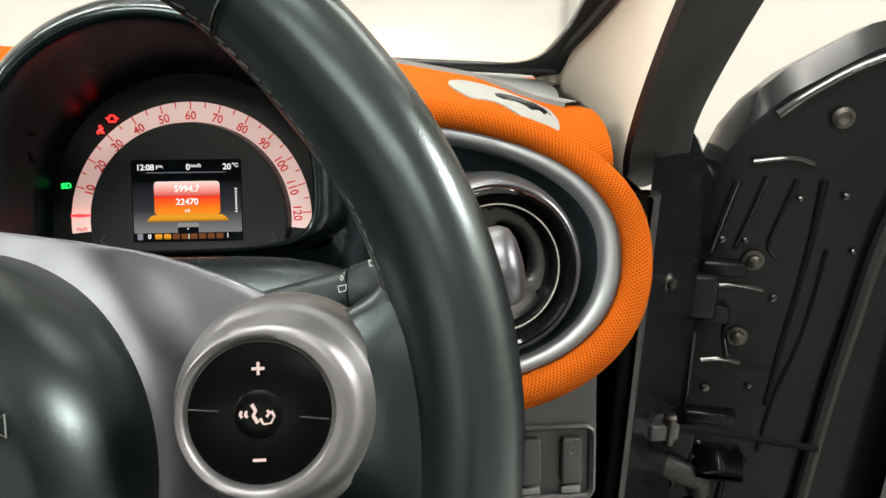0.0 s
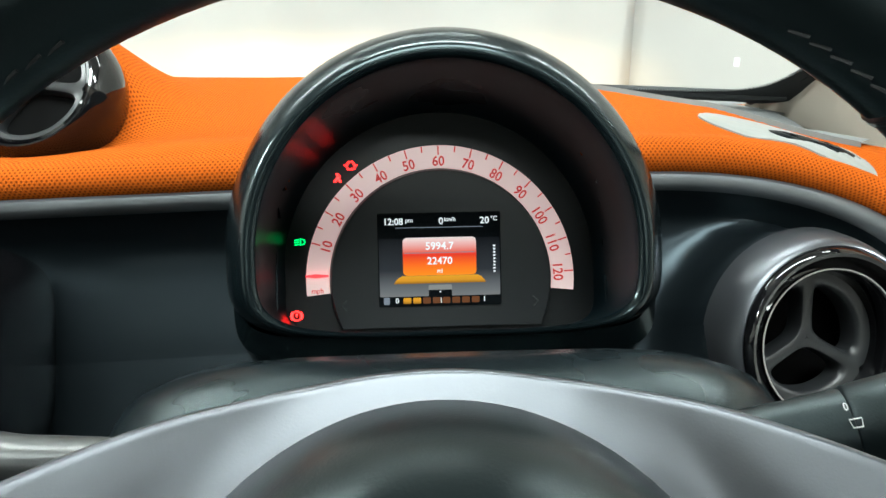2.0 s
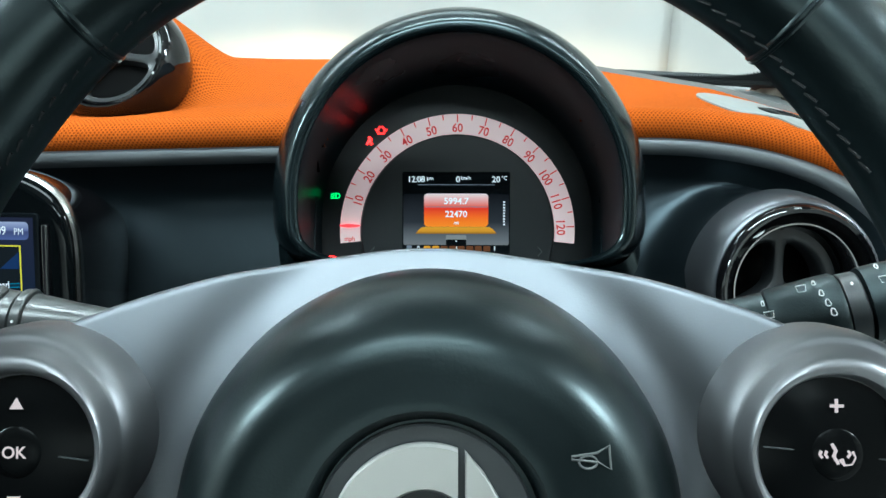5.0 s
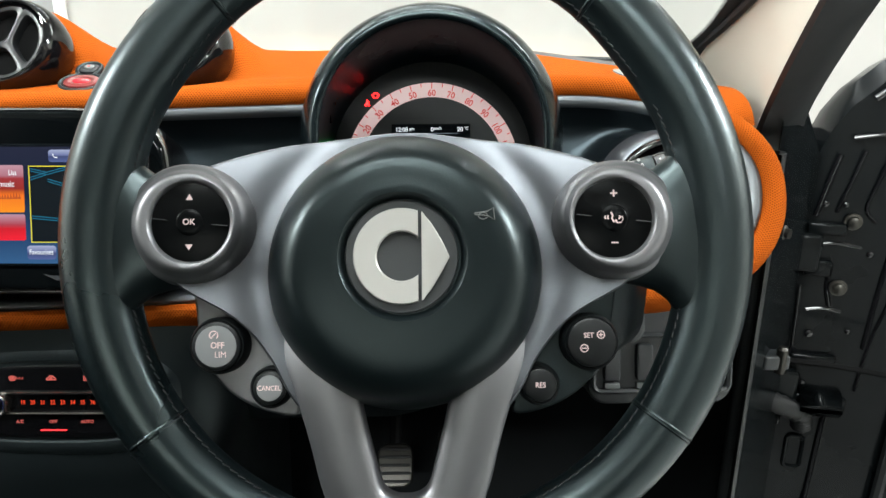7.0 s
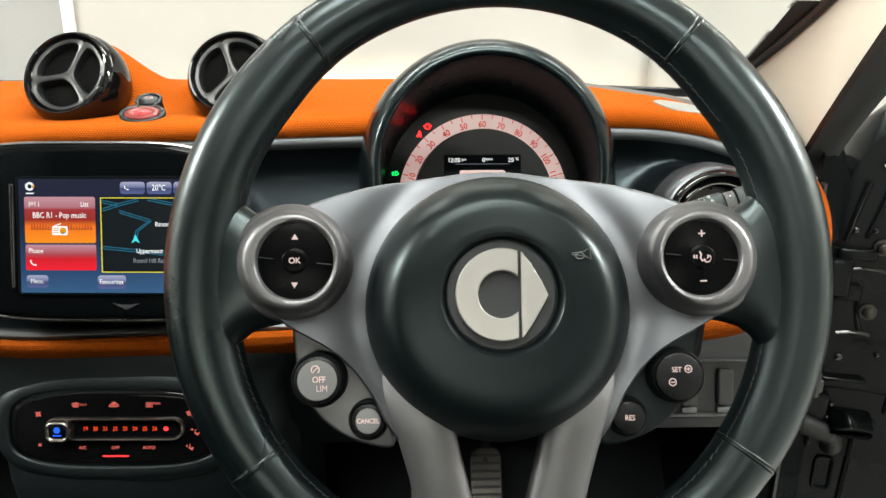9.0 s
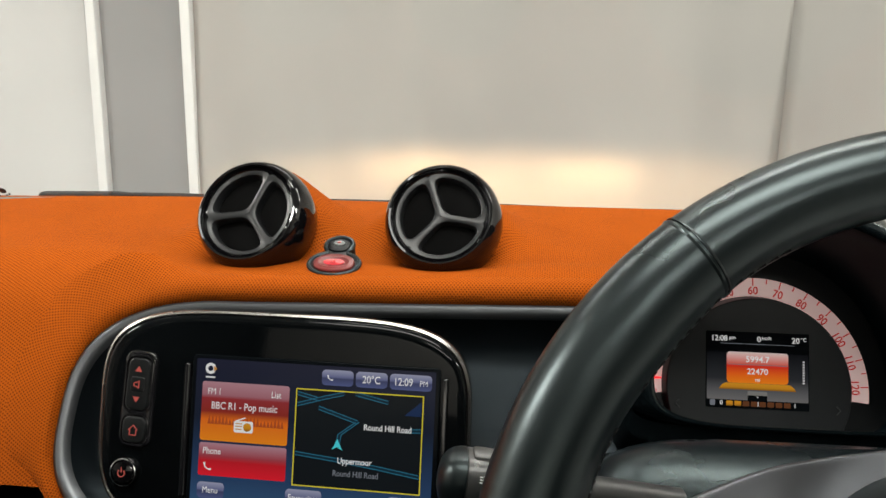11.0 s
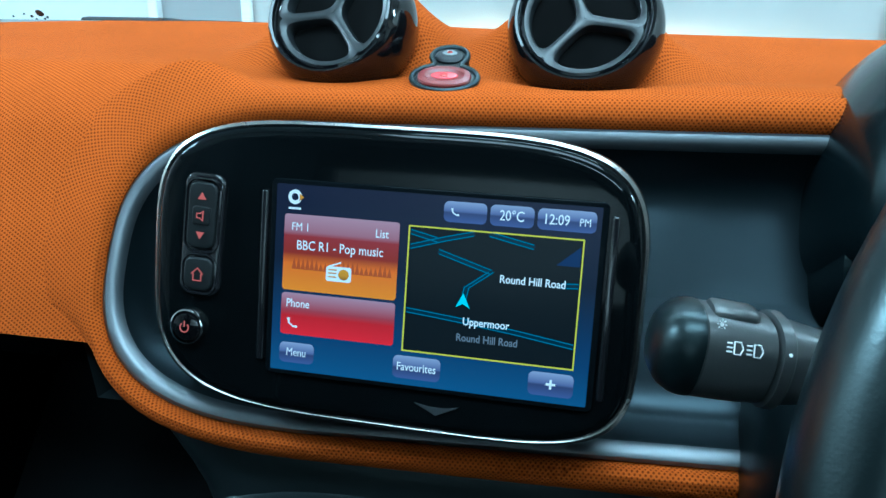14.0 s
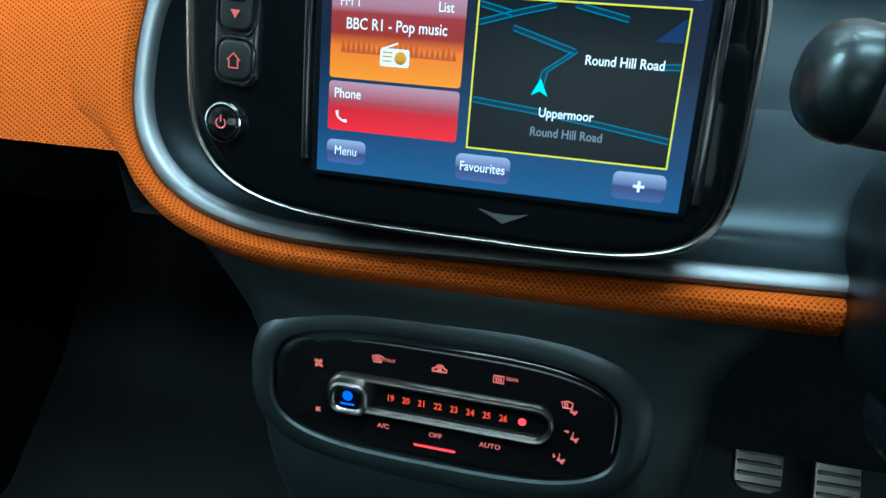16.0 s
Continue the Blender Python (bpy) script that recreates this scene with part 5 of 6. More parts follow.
tri_pts = [(0.0112, -0.0285), (0.0165, -0.0225), (0.0225, -0.0125), (0.0268, -0.0045), (0.0225, 0.0045), (0.0165, 0.0145), (0.0112, 0.0205)]
part("emblem_wedge", plate([(x, y + 0.0000) for x, y in tri_pts], 0.0202, 0.0230, 0.0006), EMBLEM, sw, "brushed silver wedge", EM)
# grey lines put the light on the embossed edges into the colour
bm = tube([(0.0, 0.0010, 0), (0.0056, 0.0018, 0), (0.0082, 0.0034, 0), (0.0086, -0.0018, 0), (0.0058, -0.0002, 0), (0.0, 0.0004, 0)], 0.00028, 6, closed=True)
tube([(0.0036 + 0.0020 * math.cos(a), -0.0002 + 0.0014 * math.sin(a), 0) for a in (2 * math.pi * k / 16 for k in range(16))], 0.00026, 6, closed=True, bm=bm)
part("horn_mark", bm, GREYTRIM, sw, "embossed horn sign, grey standing in for its edge light", pose(0.0365, 0.0188, 0.0166, 0, 2, 0) @ Matrix.Scale(1.15, 4))
word("airbag_writing", "A I R B A G", 0.0050, DARK, sw, 0.0, -0.0500, 0.0266, depth=0.0003).matrix_basis = pose(0, -0.0483, 0.0148, 0, 0, 0)


def button_pod(sgn):
    cx, cy = sgn * 0.1085, 0.0180
    ring = lathe([(0.0335, -0.022), (0.0330, -0.013), (0.0322, -0.0085), (0.0310, -0.0055), (0.0300, -0.0042), (0.0290, -0.0036), (0.0280, -0.0020), (0.0268, 0.0012), (0.0256, 0.0036), (0.0246, 0.0048), (0.0232, 0.0053), (0.0216, 0.0050), (0.0207, 0.0040), (0.0203, 0.002)], 72)
    for v in ring.verts:
        # the outer steps of the ring lie off centre, towards the rim
        v.co.x += sgn * 0.0054 * min(1.0, max(0.0, (math.hypot(v.co.x, v.co.y) - 0.0225) / 0.0075))
    pod = part("button_pod", ring, BRIGHTSATIN, sw, "satin silver ring", pose(cx, cy, 0.0012))
    part("button_disc", lathe([(0.0, 0.0046), (0.006, 0.0044), (0.012, 0.0039), (0.0170, 0.0031), (0.0200, 0.0024), (0.0204, 0.001)], 56), BUTTON, pod, "glossy black button disc")
    part("centre_button", lathe([(0.0, 0.0050), (0.0040, 0.0049), (0.0064, 0.0047), (0.0069, 0.0043), (0.0072, 0.003)], 40), BUTTON, pod, "round glossy centre button")
    for a in (-6, 174):
        part("groove", tube([(0.009 * math.cos(radians(a)), 0.009 * math.sin(radians(a)), 0.0036), (0.0195 * math.cos(radians(a)), 0.0195 * math.sin(radians(a)), 0.0044)], 0.00025, 5), DARK, pod)
    if sgn < 0:
        for s in (1, -1):
            flat("arrow_mark", [(-0.0018, s * 0.0114), (0.0018, s * 0.0114), (0, s * 0.0144)][::s], PRINTLIT, pod, 0.0047, 0.0003)
        word("ok_writing", "OK", 0.0044, PRINTLIT, pod, 0, 0, 0.0051)
    else:
        part("plus_mark", box(0.0036, 0.0008, 0.0003, at=(0, 0.0128, 0.0046)), PRINTLIT, pod, smooth=False)
        part("plus_mark", box(0.0008, 0.0036, 0.0003, at=(0, 0.0128, 0.0044)), PRINTLIT, pod, smooth=False)
        part("minus_mark", box(0.0036, 0.0008, 0.0003, at=(0, -0.0126, 0.0046)), PRINTLIT, pod, smooth=False)
        bm = tube([(0.0004, -0.0010, 0.0051), (0.0014, -0.0026, 0.0051), (0.0034, -0.0024, 0.0051), (0.0044, -0.0006, 0.0051), (0.0036, 0.0010, 0.0051)], [0.0008, 0.0005, 0.0005, 0.0005, 0.0009], 7, flat=0.4)
        tube([(0.0022, -0.0006, 0.0051), (0.0030, 0.0004, 0.0051), (0.0024, 0.0012, 0.0051)], 0.0004, 6, bm=bm)
        tube([(-0.0018, 0.0030, 0.0051), (-0.0008, 0.0012, 0.0051), (-0.0014, -0.0002, 0.0051), (-0.0002, -0.0022, 0.0051)], 0.0005, 6, bm=bm)
        for wx in (-0.0032, -0.0046):
            tube([(wx, 0.0012, 0.0051), (wx - 0.0004, 0.0002, 0.0051), (wx + 0.0002, -0.0006, 0.0051)], 0.00042, 6, bm=bm)
        part("phone_mark", bm, PRINTLIT, pod)
    return pod


button_pod(-1)
button_pod(1)


def cruise(sgn):
    """Bracket and buttons that hang below the spoke."""
    pts = [(0.098, -0.010), (0.114, -0.014), (0.1135, -0.030), (0.111, -0.046), (0.104, -0.062), (0.092, -0.074), (0.076, -0.082), (0.058, -0.084), (0.062, -0.066), (0.074, -0.044), (0.086, -0.024)]
    out = [(sgn * x, y) for x, y in pts]
    curve = [(p.x, p.y) for p in smooth_path([(x, y, 0) for x, y in out] + [(out[0][0], out[0][1], 0)], 4)[:-1]]
    if sgn > 0:
        curve = curve[::-1]
    br = part("cruise_bracket", plate(curve, -0.030, -0.0215, 0.002), BRIGHTSATIN if sgn < 0 else SOFT, sw, "satin silver bracket" if sgn < 0 else "black bracket")
    for bx, by, r, h, grey in ((0.0985, -0.0460, 0.0130, -0.0080, sgn < 0), (0.0715, -0.0685, 0.0090, -0.0120, sgn < 0)):
        b = part("cruise_button", lathe([(r + 0.0022, -0.024), (r + 0.0020, h - 0.004), (r + 0.0008, h - 0.0022), (r, h - 0.0026), (r - 0.0004, h - 0.0006), (r - 0.0016, h), (0, h + 0.0002)], 44, at=(sgn * bx, by, 0)), KEYBLACK, sw, "round button")
        if grey:
            part("button_face", plate(oval(r - 0.0022, r - 0.0022, 2, 40, sgn * bx, by), h - 0.0005, h + 0.0004, 0.0002), GREYKEY, b, "pale grey button face")
        z = h + 0.0009
        if sgn < 0 and r > 0.01:
            word("writing", "OFF", 0.0046, PRINTLIT, b, -bx + 0.0010, by + 0.0004, z, wide=0.9)
            word("writing", "LIM", 0.0046, PRINTLIT, b, -bx + 0.0026, by - 0.0044, z, wide=0.9)
            part("speed_mark", tube([(-bx - 0.001 + 0.0022 * math.cos(radians(a)), by + 0.0058 + 0.0022 * math.sin(radians(a)), z) for a in range(-50, 231, 28)] + [(-bx - 0.0010, by + 0.0058, z), (-bx + 0.0002, by + 0.0068, z)], 0.0003, 5), PRINTLIT, b)
        elif sgn < 0:
            word("writing", "CANCEL", 0.0036, PRINTLIT, b, -bx, by, z, wide=0.88)
        elif r > 0.01:
            word("writing", "SET", 0.0038, PRINTLIT, b, bx - 0.0018, by + 0.0036, z, wide=0.9)
            for qx, qy in ((0.0046, 0.0040), (-0.0042, -0.0030)):
                bm = tube([(bx + qx + 0.0019 * math.cos(a), by + qy + 0.0019 * math.sin(a), z) for a in (2 * math.pi * k / 18 for k in range(18))], 0.0003, 5, closed=True)
                tube([(bx + qx - 0.0011, by + qy, z), (bx + qx + 0.0011, by + qy, z)], 0.0003, 5, bm=bm)
                if qx > 0:
                    tube([(bx + qx, by + qy - 0.0011, z), (bx + qx, by + qy + 0.0011, z)], 0.0003, 5, bm=bm)
                part("sign_mark", bm, PRINTLIT, b)
        else:
            word("writing", "RES", 0.0040, PRINTLIT, b, bx, by, z, wide=0.9)


cruise(-1)
cruise(1)

# ---- screen unit ----
UX, UZ, UV = -0.3115, 1.0, -0.008
un = thing("infotainment_unit", facing(UX, 0.196, UZ, 15, -2), "piano black media unit with lit colour touchscreen", "media unit")


def unit_ring(grow, w):
    out = []
    for k in range(120):
        a = 2 * math.pi * k / 120
        c, s = math.cos(a), math.sin(a)
        n = (4.2 if s > 0 else 5.2) if c > 0 else (4.2 if s > 0 else 3.7)
        x = (0.1205 + grow) * math.copysign(abs(c) ** (2 / n), c)
        y = UV + (0.0725 + grow) * math.copysign(abs(s) ** (2 / n), s)
        out.append((x, y, w))
    return out


part("housing", loft([unit_ring(g, w) for g, w in ((-0.020, -0.110), (-0.006, -0.060), (0.0, -0.020), (0.0004, -0.006))], True, True, False), PIANO, un)
part("chrome_edge", loft([unit_ring(g, w) for g, w in ((0.0004, -0.0065), (0.0008, -0.004), (0.0002, -0.0020), (-0.0012, -0.0012), (-0.0022, -0.0020))]), DIMCHROME, un, "thin bright edge")
part("front_panel", loft([unit_ring(g, w) for g, w in ((-0.0015, -0.006), (-0.002, -0.0018), (-0.003, -0.0004), (-0.0042, 0.0004), (-0.006, 0.0008), (-0.008, 0.0009), (-0.010, 0.00095), (-0.03, 0.0010))], True, False, True), SCREENFACE, un, "piano black front")
SX, SY = 0.0225, -0.011
scr = part("touchscreen", plate(rrect(0.159, 0.096, 0.003, SX, SY), 0.0006, 0.0026, 0.0008), SCREENOFF, un, "lit colour touchscreen")
for s in (-1, 1):
    part("side_light_strip", plate(rrect(0.0035, 0.084, 0.0012, SX + s * 0.0825, SY), 0.0008, 0.0034, 0.001), GLOSS, scr)
Z0 = 0.0028
sl, sr, st, sb = SX - 0.0765, SX + 0.0765, SY + 0.0455, SY - 0.0455
flat("screen_background", rrect(0.153, 0.091, 0.0005, SX, SY), LIT_BACK, scr, Z0)


def sx(f):
    return sl + 0.153 * f


def sy(f):
    return st - 0.091 * f


def tile(name, x0, y0, x1, y1, mat, r=0.0015, lift=0.0003):
    return flat(name, rrect((x1 - x0) * 0.153, (y1 - y0) * 0.091, r, sx((x0 + x1) / 2), sy((y0 + y1) / 2)), mat, scr, Z0 + lift)


def line(name, pts, width, mat, lift=0.0004):
    for (ax, ay), (bx, by) in zip(pts, pts[1:]):
        a, b = Vector((sx(ax), sy(ay))), Vector((sx(bx), sy(by)))
        d = b - a
        part(name, box(d.length + width * 0.6, width, 0.0002), mat, scr, m=pose((a.x + b.x) / 2, (a.y + b.y) / 2, Z0 + lift, 0, 0, math.degrees(math.atan2(d.y, d.x))), smooth=False)


tile("radio_tile", 0.030, 0.155, 0.402, 0.560, LIT_RADIO)
tile("phone_tile", 0.030, 0.575, 0.402, 0.800, LIT_PHONE)
for nm, x0, y0, x1, y1 in (("phone_tab", 0.535, 0.025, 0.665, 0.130), ("temperature_tab", 0.675, 0.025, 0.805, 0.130), ("clock_tab", 0.815, 0.025, 0.985, 0.130), ("menu_tab", 0.030, 0.845, 0.145, 0.955), ("favourites_tab", 0.406, 0.845, 0.556, 0.965), ("plus_tab", 0.826, 0.845, 0.960, 0.965)):
    tile(nm, x0, y0, x1, y1, LIT_TAB, 0.0025)
tile("map_area", 0.432, 0.165, 0.955, 0.815, glow("display_map_black", (0.006, 0.009, 0.012), 1.0), 0.0004)
for pts in (((0.433, 0.165), (0.954, 0.165)), ((0.954, 0.165), (0.954, 0.815)), ((0.954, 0.815), (0.433, 0.815)), ((0.433, 0.815), (0.433, 0.165))):
    line("map_border", pts, 0.0007, LITYELLOW, 0.0006)
for pts in (((0.44, 0.27), (0.55, 0.215), (0.63, 0.18)), ((0.44, 0.195), (0.52, 0.225)), ((0.68, 0.175), (0.81, 0.22)), ((0.53, 0.285), (0.69, 0.365)), ((0.69, 0.365), (0.62, 0.455), (0.612, 0.53)), ((0.44, 0.60), (0.60, 0.625), (0.78, 0.66), (0.948, 0.70)), ((0.90, 0.40), (0.948, 0.395))):
    line("map_road", pts, 0.0022, ROADFILL, 0.00045)
    for sd in (-1, 1):
        line("map_road_edge", [(fx, fy + sd * 0.011) if abs(pts[-1][0] - pts[0][0]) > abs(pts[-1][1] - pts[0][1]) * 0.6 else (fx + sd * 0.007, fy) for fx, fy in pts], 0.0005, LITBLUE, 0.0006)
flat("map_lake", [(sx(0.88), sy(0.30)), (sx(0.948), sy(0.30)), (sx(0.948), sy(0.20))], glow("display_lake", (0.01, 0.03, 0.10), 1.0), scr, Z0 + 0.0005)
flat("position_arrow", [(sx(0.590), sy(0.560)), (sx(0.612), sy(0.540)), (sx(0.634), sy(0.560)), (sx(0.612), sy(0.485))], LITCYAN, scr, Z0 + 0.0008)
part("brand_mark", tube([(sx(0.062) + 0.0026 * math.cos(a), sy(0.065) + 0.0026 * math.sin(a), Z0 + 0.0006) for a in (2 * math.pi * k / 24 for k in range(24))], 0.0009, 6, closed=True, flat=1), LITWHITE, scr)
flat("brand_wedge", [(sx(0.080), sy(0.045)), (sx(0.080), sy(0.085)), (sx(0.094), sy(0.065))], LIT_FLOOR, scr, Z0 + 0.0018)
flat("brand_bar", rrect(0.0062, 0.0010, 0.0002, sx(0.062), sy(0.125)), LITWHITE, scr, Z0 + 0.0006)
ZT = Z0 + 0.0009
for txt, fx, fy, size, al, mt in (("FM 1", 0.055, 0.222, 0.0056, "LEFT", LITWHITE), ("List", 0.37, 0.222, 0.0056, "RIGHT", LITWHITE), ("BBC R1 - Pop music", 0.215, 0.318, 0.0064, "CENTER", LITWHITE), ("Phone", 0.047, 0.630, 0.0058, "LEFT", LITWHITE),
                                  ("Menu", 0.0875, 0.897, 0.0056, "CENTER", LITWHITE), ("Favourites", 0.481, 0.902, 0.0056, "CENTER", LITWHITE), ("20\u00b0C", 0.740, 0.078, 0.0066, "CENTER", LITWHITE), ("12:09", 0.870, 0.078, 0.0066, "CENTER", LITWHITE), ("PM", 0.953, 0.082, 0.0050, "CENTER", LITWHITE)):
    word("screen_writing", txt, size, mt, scr, sx(fx), sy(fy), ZT, al, wide=0.82, bold=0.008)
for txt, fx, fy, size, mt in (("Round Hill Road", 0.815, 0.395, 0.0052, LITWHITE), ("Uppermoor", 0.686, 0.630, 0.0052, LITWHITE), ("Round Hill Road", 0.692, 0.715, 0.0050, LITGREY)):
    word("map_writing", txt, size, mt, scr, sx(fx), sy(fy), ZT, "CENTER", wide=0.86)
part("plus_sign", box(0.0044, 0.0011, 0.0002, at=(sx(0.893), sy(0.902), ZT)), LITWHITE, scr, smooth=False)
part("plus_sign", box(0.0011, 0.0044, 0.0002, at=(sx(0.893), sy(0.902), ZT + 0.0001)), LITWHITE, scr, smooth=False)
rng = random.Random(4)
for k in range(22):
    fx = 0.06 + 0.0148 * k
    flat("radio_spike", [(sx(fx), sy(0.445)), (sx(fx + 0.0145), sy(0.445)), (sx(fx + 0.0072), sy(0.372 + 0.035 * rng.random()))], glow("display_spike", (0.50, 0.085, 0.02), 1.0) if k == 0 else bpy.data.materials["display_spike"], scr, Z0 + 0.0005)
part("front_mark", plate([(0.0300 - 0.0108, -0.0650), (0.0300, -0.0702), (0.0300 + 0.0108, -0.0650), (0.0300 + 0.004, -0.0662), (0.0300 - 0.004, -0.0662)], 0.0008, 0.0016), SATIN, un, "silver pointed mark", smooth=False)
# radio and telephone signs
part("radio_sign", plate(rrect(0.0125, 0.0072, 0.0012, sx(0.216), sy(0.452)), ZT - 0.0002, ZT), LITWHITE, scr, smooth=False)
part("radio_sign_aerial", tube([(sx(0.216) - 0.0052, sy(0.452) + 0.0034, ZT), (sx(0.216) + 0.001, sy(0.452) + 0.0058, ZT)], 0.0004, 5), LITWHITE, scr)
flat("radio_sign_dial", oval(0.0026, 0.0026, 2, 20, sx(0.216) + 0.0026, sy(0.452)), LIT_FLOOR, scr, ZT + 0.0003)
for q in (-0.0014, 0.0004, 0.0020):
    flat("radio_sign_line", rrect(0.0042, 0.0006, 0.0002, sx(0.216) - 0.0030, sy(0.452) + q), LIT_FLOOR, scr, ZT + 0.0003)
for fx, fy, k in ((0.070, 0.735, 1.25), (0.570, 0.078, 0.9)):
    part("telephone_sign", tube([(sx(fx) - 0.0016 * k, sy(fy) + 0.0018 * k, ZT), (sx(fx) - 0.0012 * k, sy(fy) - 0.0002 * k, ZT), (sx(fx) + 0.0004 * k, sy(fy) - 0.0014 * k, ZT), (sx(fx) + 0.0020 * k, sy(fy) - 0.0014 * k, ZT)], [0.0010 * k, 0.0006 * k, 0.0006 * k, 0.0010 * k], 6, flat=0.4), LITWHITE, scr)
# key column left of the screen, leaning slightly with the housing
KX, KY = -0.0922, 0.0158
key = part("key_frame", plate(rrect(0.0215, 0.0610, 0.006, 0, -0.0095), -0.0005, 0.0032, 0.0016), GLOSS, un, m=pose(KX, KY, 0, 0, 0, -2.5))
part("rocker_key", plate(rrect(0.0150, 0.0330, 0.0045, 0, 0), 0.0026, 0.0046, 0.0012), KEYBLACK, key, "black rocker key")
for gw, gh, gy in ((0.0182, 0.0362, 0.0), (0.0182, 0.0196, -0.0290)):
    part("key_rim", tube([(x, y, 0.0034) for x, y in rrect(gw, gh, 0.006, 0, gy)], 0.0007, 6, closed=True), GLOSS, key)
part("mute_key", plate(rrect(0.0095, 0.0095, 0.002, 0, 0), 0.0040, 0.0052, 0.0008), KEYBLACK, key)
part("home_key", plate(rrect(0.0155, 0.0165, 0.0045, 0, -0.0290), 0.0026, 0.0046, 0.0012), KEYBLACK, key)
for q in (1, -1):
    flat("volume_mark", [(-0.0022, q * 0.0080), (0.0022, q * 0.0080), (0, q * 0.0116)][::q], REDSOFT, key, 0.0051)
part("mute_mark", tube([(-0.0019, 0.0011, 0.0056), (-0.0003, 0.0011, 0.0056), (0.0013, 0.0025, 0.0056), (0.0013, -0.0025, 0.0056), (-0.0003, -0.0011, 0.0056), (-0.0019, -0.0011, 0.0056)], 0.00035, 5, closed=True), REDSOFT, key)
part("home_mark", tube([(-0.0030, 0.0, 0.0050), (0, 0.0030, 0.0050), (0.0030, 0, 0.0050), (0.0021, 0, 0.0050), (0.0021, -0.0032, 0.0050), (-0.0021, -0.0032, 0.0050), (-0.0021, 0, 0.0050)], 0.00035, 5, closed=True), REDSOFT, key, m=pose(0, -0.0290, 0))
kn = part("power_knob", lathe([(0.0092, 0.0), (0.0092, 0.0022), (0.0088, 0.0034), (0.0082, 0.0036), (0.0079, 0.0030)], 48, cap=False), CHROME, un, "chrome ring", pose(-0.0990, -0.0405, 0.001))
part("knob_face", lathe([(0.0, 0.0048), (0.0045, 0.0046), (0.0068, 0.0040), (0.0076, 0.0028), (0.0078, 0.0005)], 44), PIANO, kn, "black domed knob face")
bm = tube([(0.0023 * math.cos(radians(a)), 0.0023 * math.sin(radians(a)), 0.0051) for a in range(-230, 51, 28)], 0.0003, 5)
tube([(0, 0.0005, 0.0052), (0, 0.0034, 0.0051)], 0.0003, 5, bm=bm)
part("power_mark", bm, REDSOFT, kn)

# ---- climate panel and centre console ----
con = thing("centre_console", pose(0, 0, 0), "black grained centre console below the dashboard", "console")


def console_ring(z, y, hw, depth, cx=-0.312):
    return [(cx + (hw + (0.016 if a > math.pi / 2 else 0.044)) * math.copysign(abs(math.cos(a)) ** 0.3, math.cos(a)), y + depth - depth * math.copysign(abs(math.sin(a)) ** 0.3, math.sin(a)), z) for a in (math.pi * k / 32 for k in range(33))]


part("console_body", loft([console_ring(z, y, hw, d) for z, y, hw, d in ((0.897, 0.214, 0.178, 0.30), (0.885, 0.2035, 0.160, 0.30), (0.872, 0.1985, 0.144, 0.30), (0.858, 0.1947, 0.129, 0.30), (0.845, 0.1915, 0.118, 0.30), (0.830, 0.1875, 0.1095, 0.30), (0.8185, 0.1848, 0.1075, 0.30), (0.800, 0.1802, 0.1065, 0.30), (0.780, 0.1752, 0.106, 0.30), (0.765, 0.1720, 0.104, 0.30), (0.745, 0.1705, 0.100, 0.30), (0.72, 0.174, 0.095, 0.30), (0.62, 0.18, 0.085, 0.30), (0.45, 0.15, 0.085, 0.30), (0.30, 0.10, 0.085, 0.30))], closed=False), CONSOLE, con)
part("storage_tray", loft([[(-0.312 + x, 0.150 + y, z) for x, y in rrect(0.17 + g, 0.10 + g, 0.03)] for g, z in ((0.0, 0.66), (0.004, 0.700), (0.0, 0.706), (-0.008, 0.704), (-0.012, 0.670))], True, True, True), SOFT, con, "black open tray")
cm = thing("climate_panel", facing(-0.311, 0.184, 0.8185, 15, -1), "glossy black climate panel with red lit signs", "climate panel")
part("panel", loft([[(x, y, w) for x, y in inset(oval(0.092, 0.0335, 3.4, 88), g)] for g, w in ((0.0, -0.020), (0.0, -0.004), (0.0008, -0.0012), (0.0022, 0.0), (0.006, 0.0004))], True, False, True), PIANO, cm)
part("panel_surround", loft([[(x, y, w) for x, y in inset(oval(0.092, 0.0335, 3.2, 88), g)] for g, w in ((-0.016, -0.006), (-0.0135, -0.0022), (-0.0095, 0.0006), (-0.005, 0.0018), (-0.0018, 0.0014), (-0.0006, 0.0), (-0.0004, -0.006))]), CONSOLE, cm, "raised black surround")
part("slider_frame", loft([[(x, y - 0.0005, w) for x, y in inset(rrect(0.1200, 0.0205, 0.0095, 0, 0), g)] for g, w in ((0.0, 0.0), (0.0002, 0.0030), (0.0012, 0.0042), (0.0024, 0.0038), (0.0030, 0.0010))]), DIMCHROME, cm, "satin chrome slider frame")
kb = part("slider_knob", loft([[(x, y, w) for x, y in inset(rrect(0.0230, 0.0195, 0.0075, -0.0465, -0.0015), g)] for g, w in ((0.0, 0.0005), (0.0002, 0.0055), (0.0010, 0.0080), (0.0022, 0.0088), (0.0034, 0.0084), (0.0042, 0.0074))], True, False, True), DIMCHROME, cm, "satin chrome slider knob")
part("knob_window", plate(rrect(0.0146, 0.0112, 0.0048, -0.0465, -0.0010), 0.0070, 0.0080, 0.0004), PIANO, kb, "dark clear window")
flat("knob_lamp", oval(0.0027, 0.0027, 2.2, 20, -0.0465, 0.0004), BLUE, kb, 0.0083)
flat("knob_line", rrect(0.0075, 0.0010, 0.0004, -0.0465, -0.0042), BLUE, kb, 0.0083)
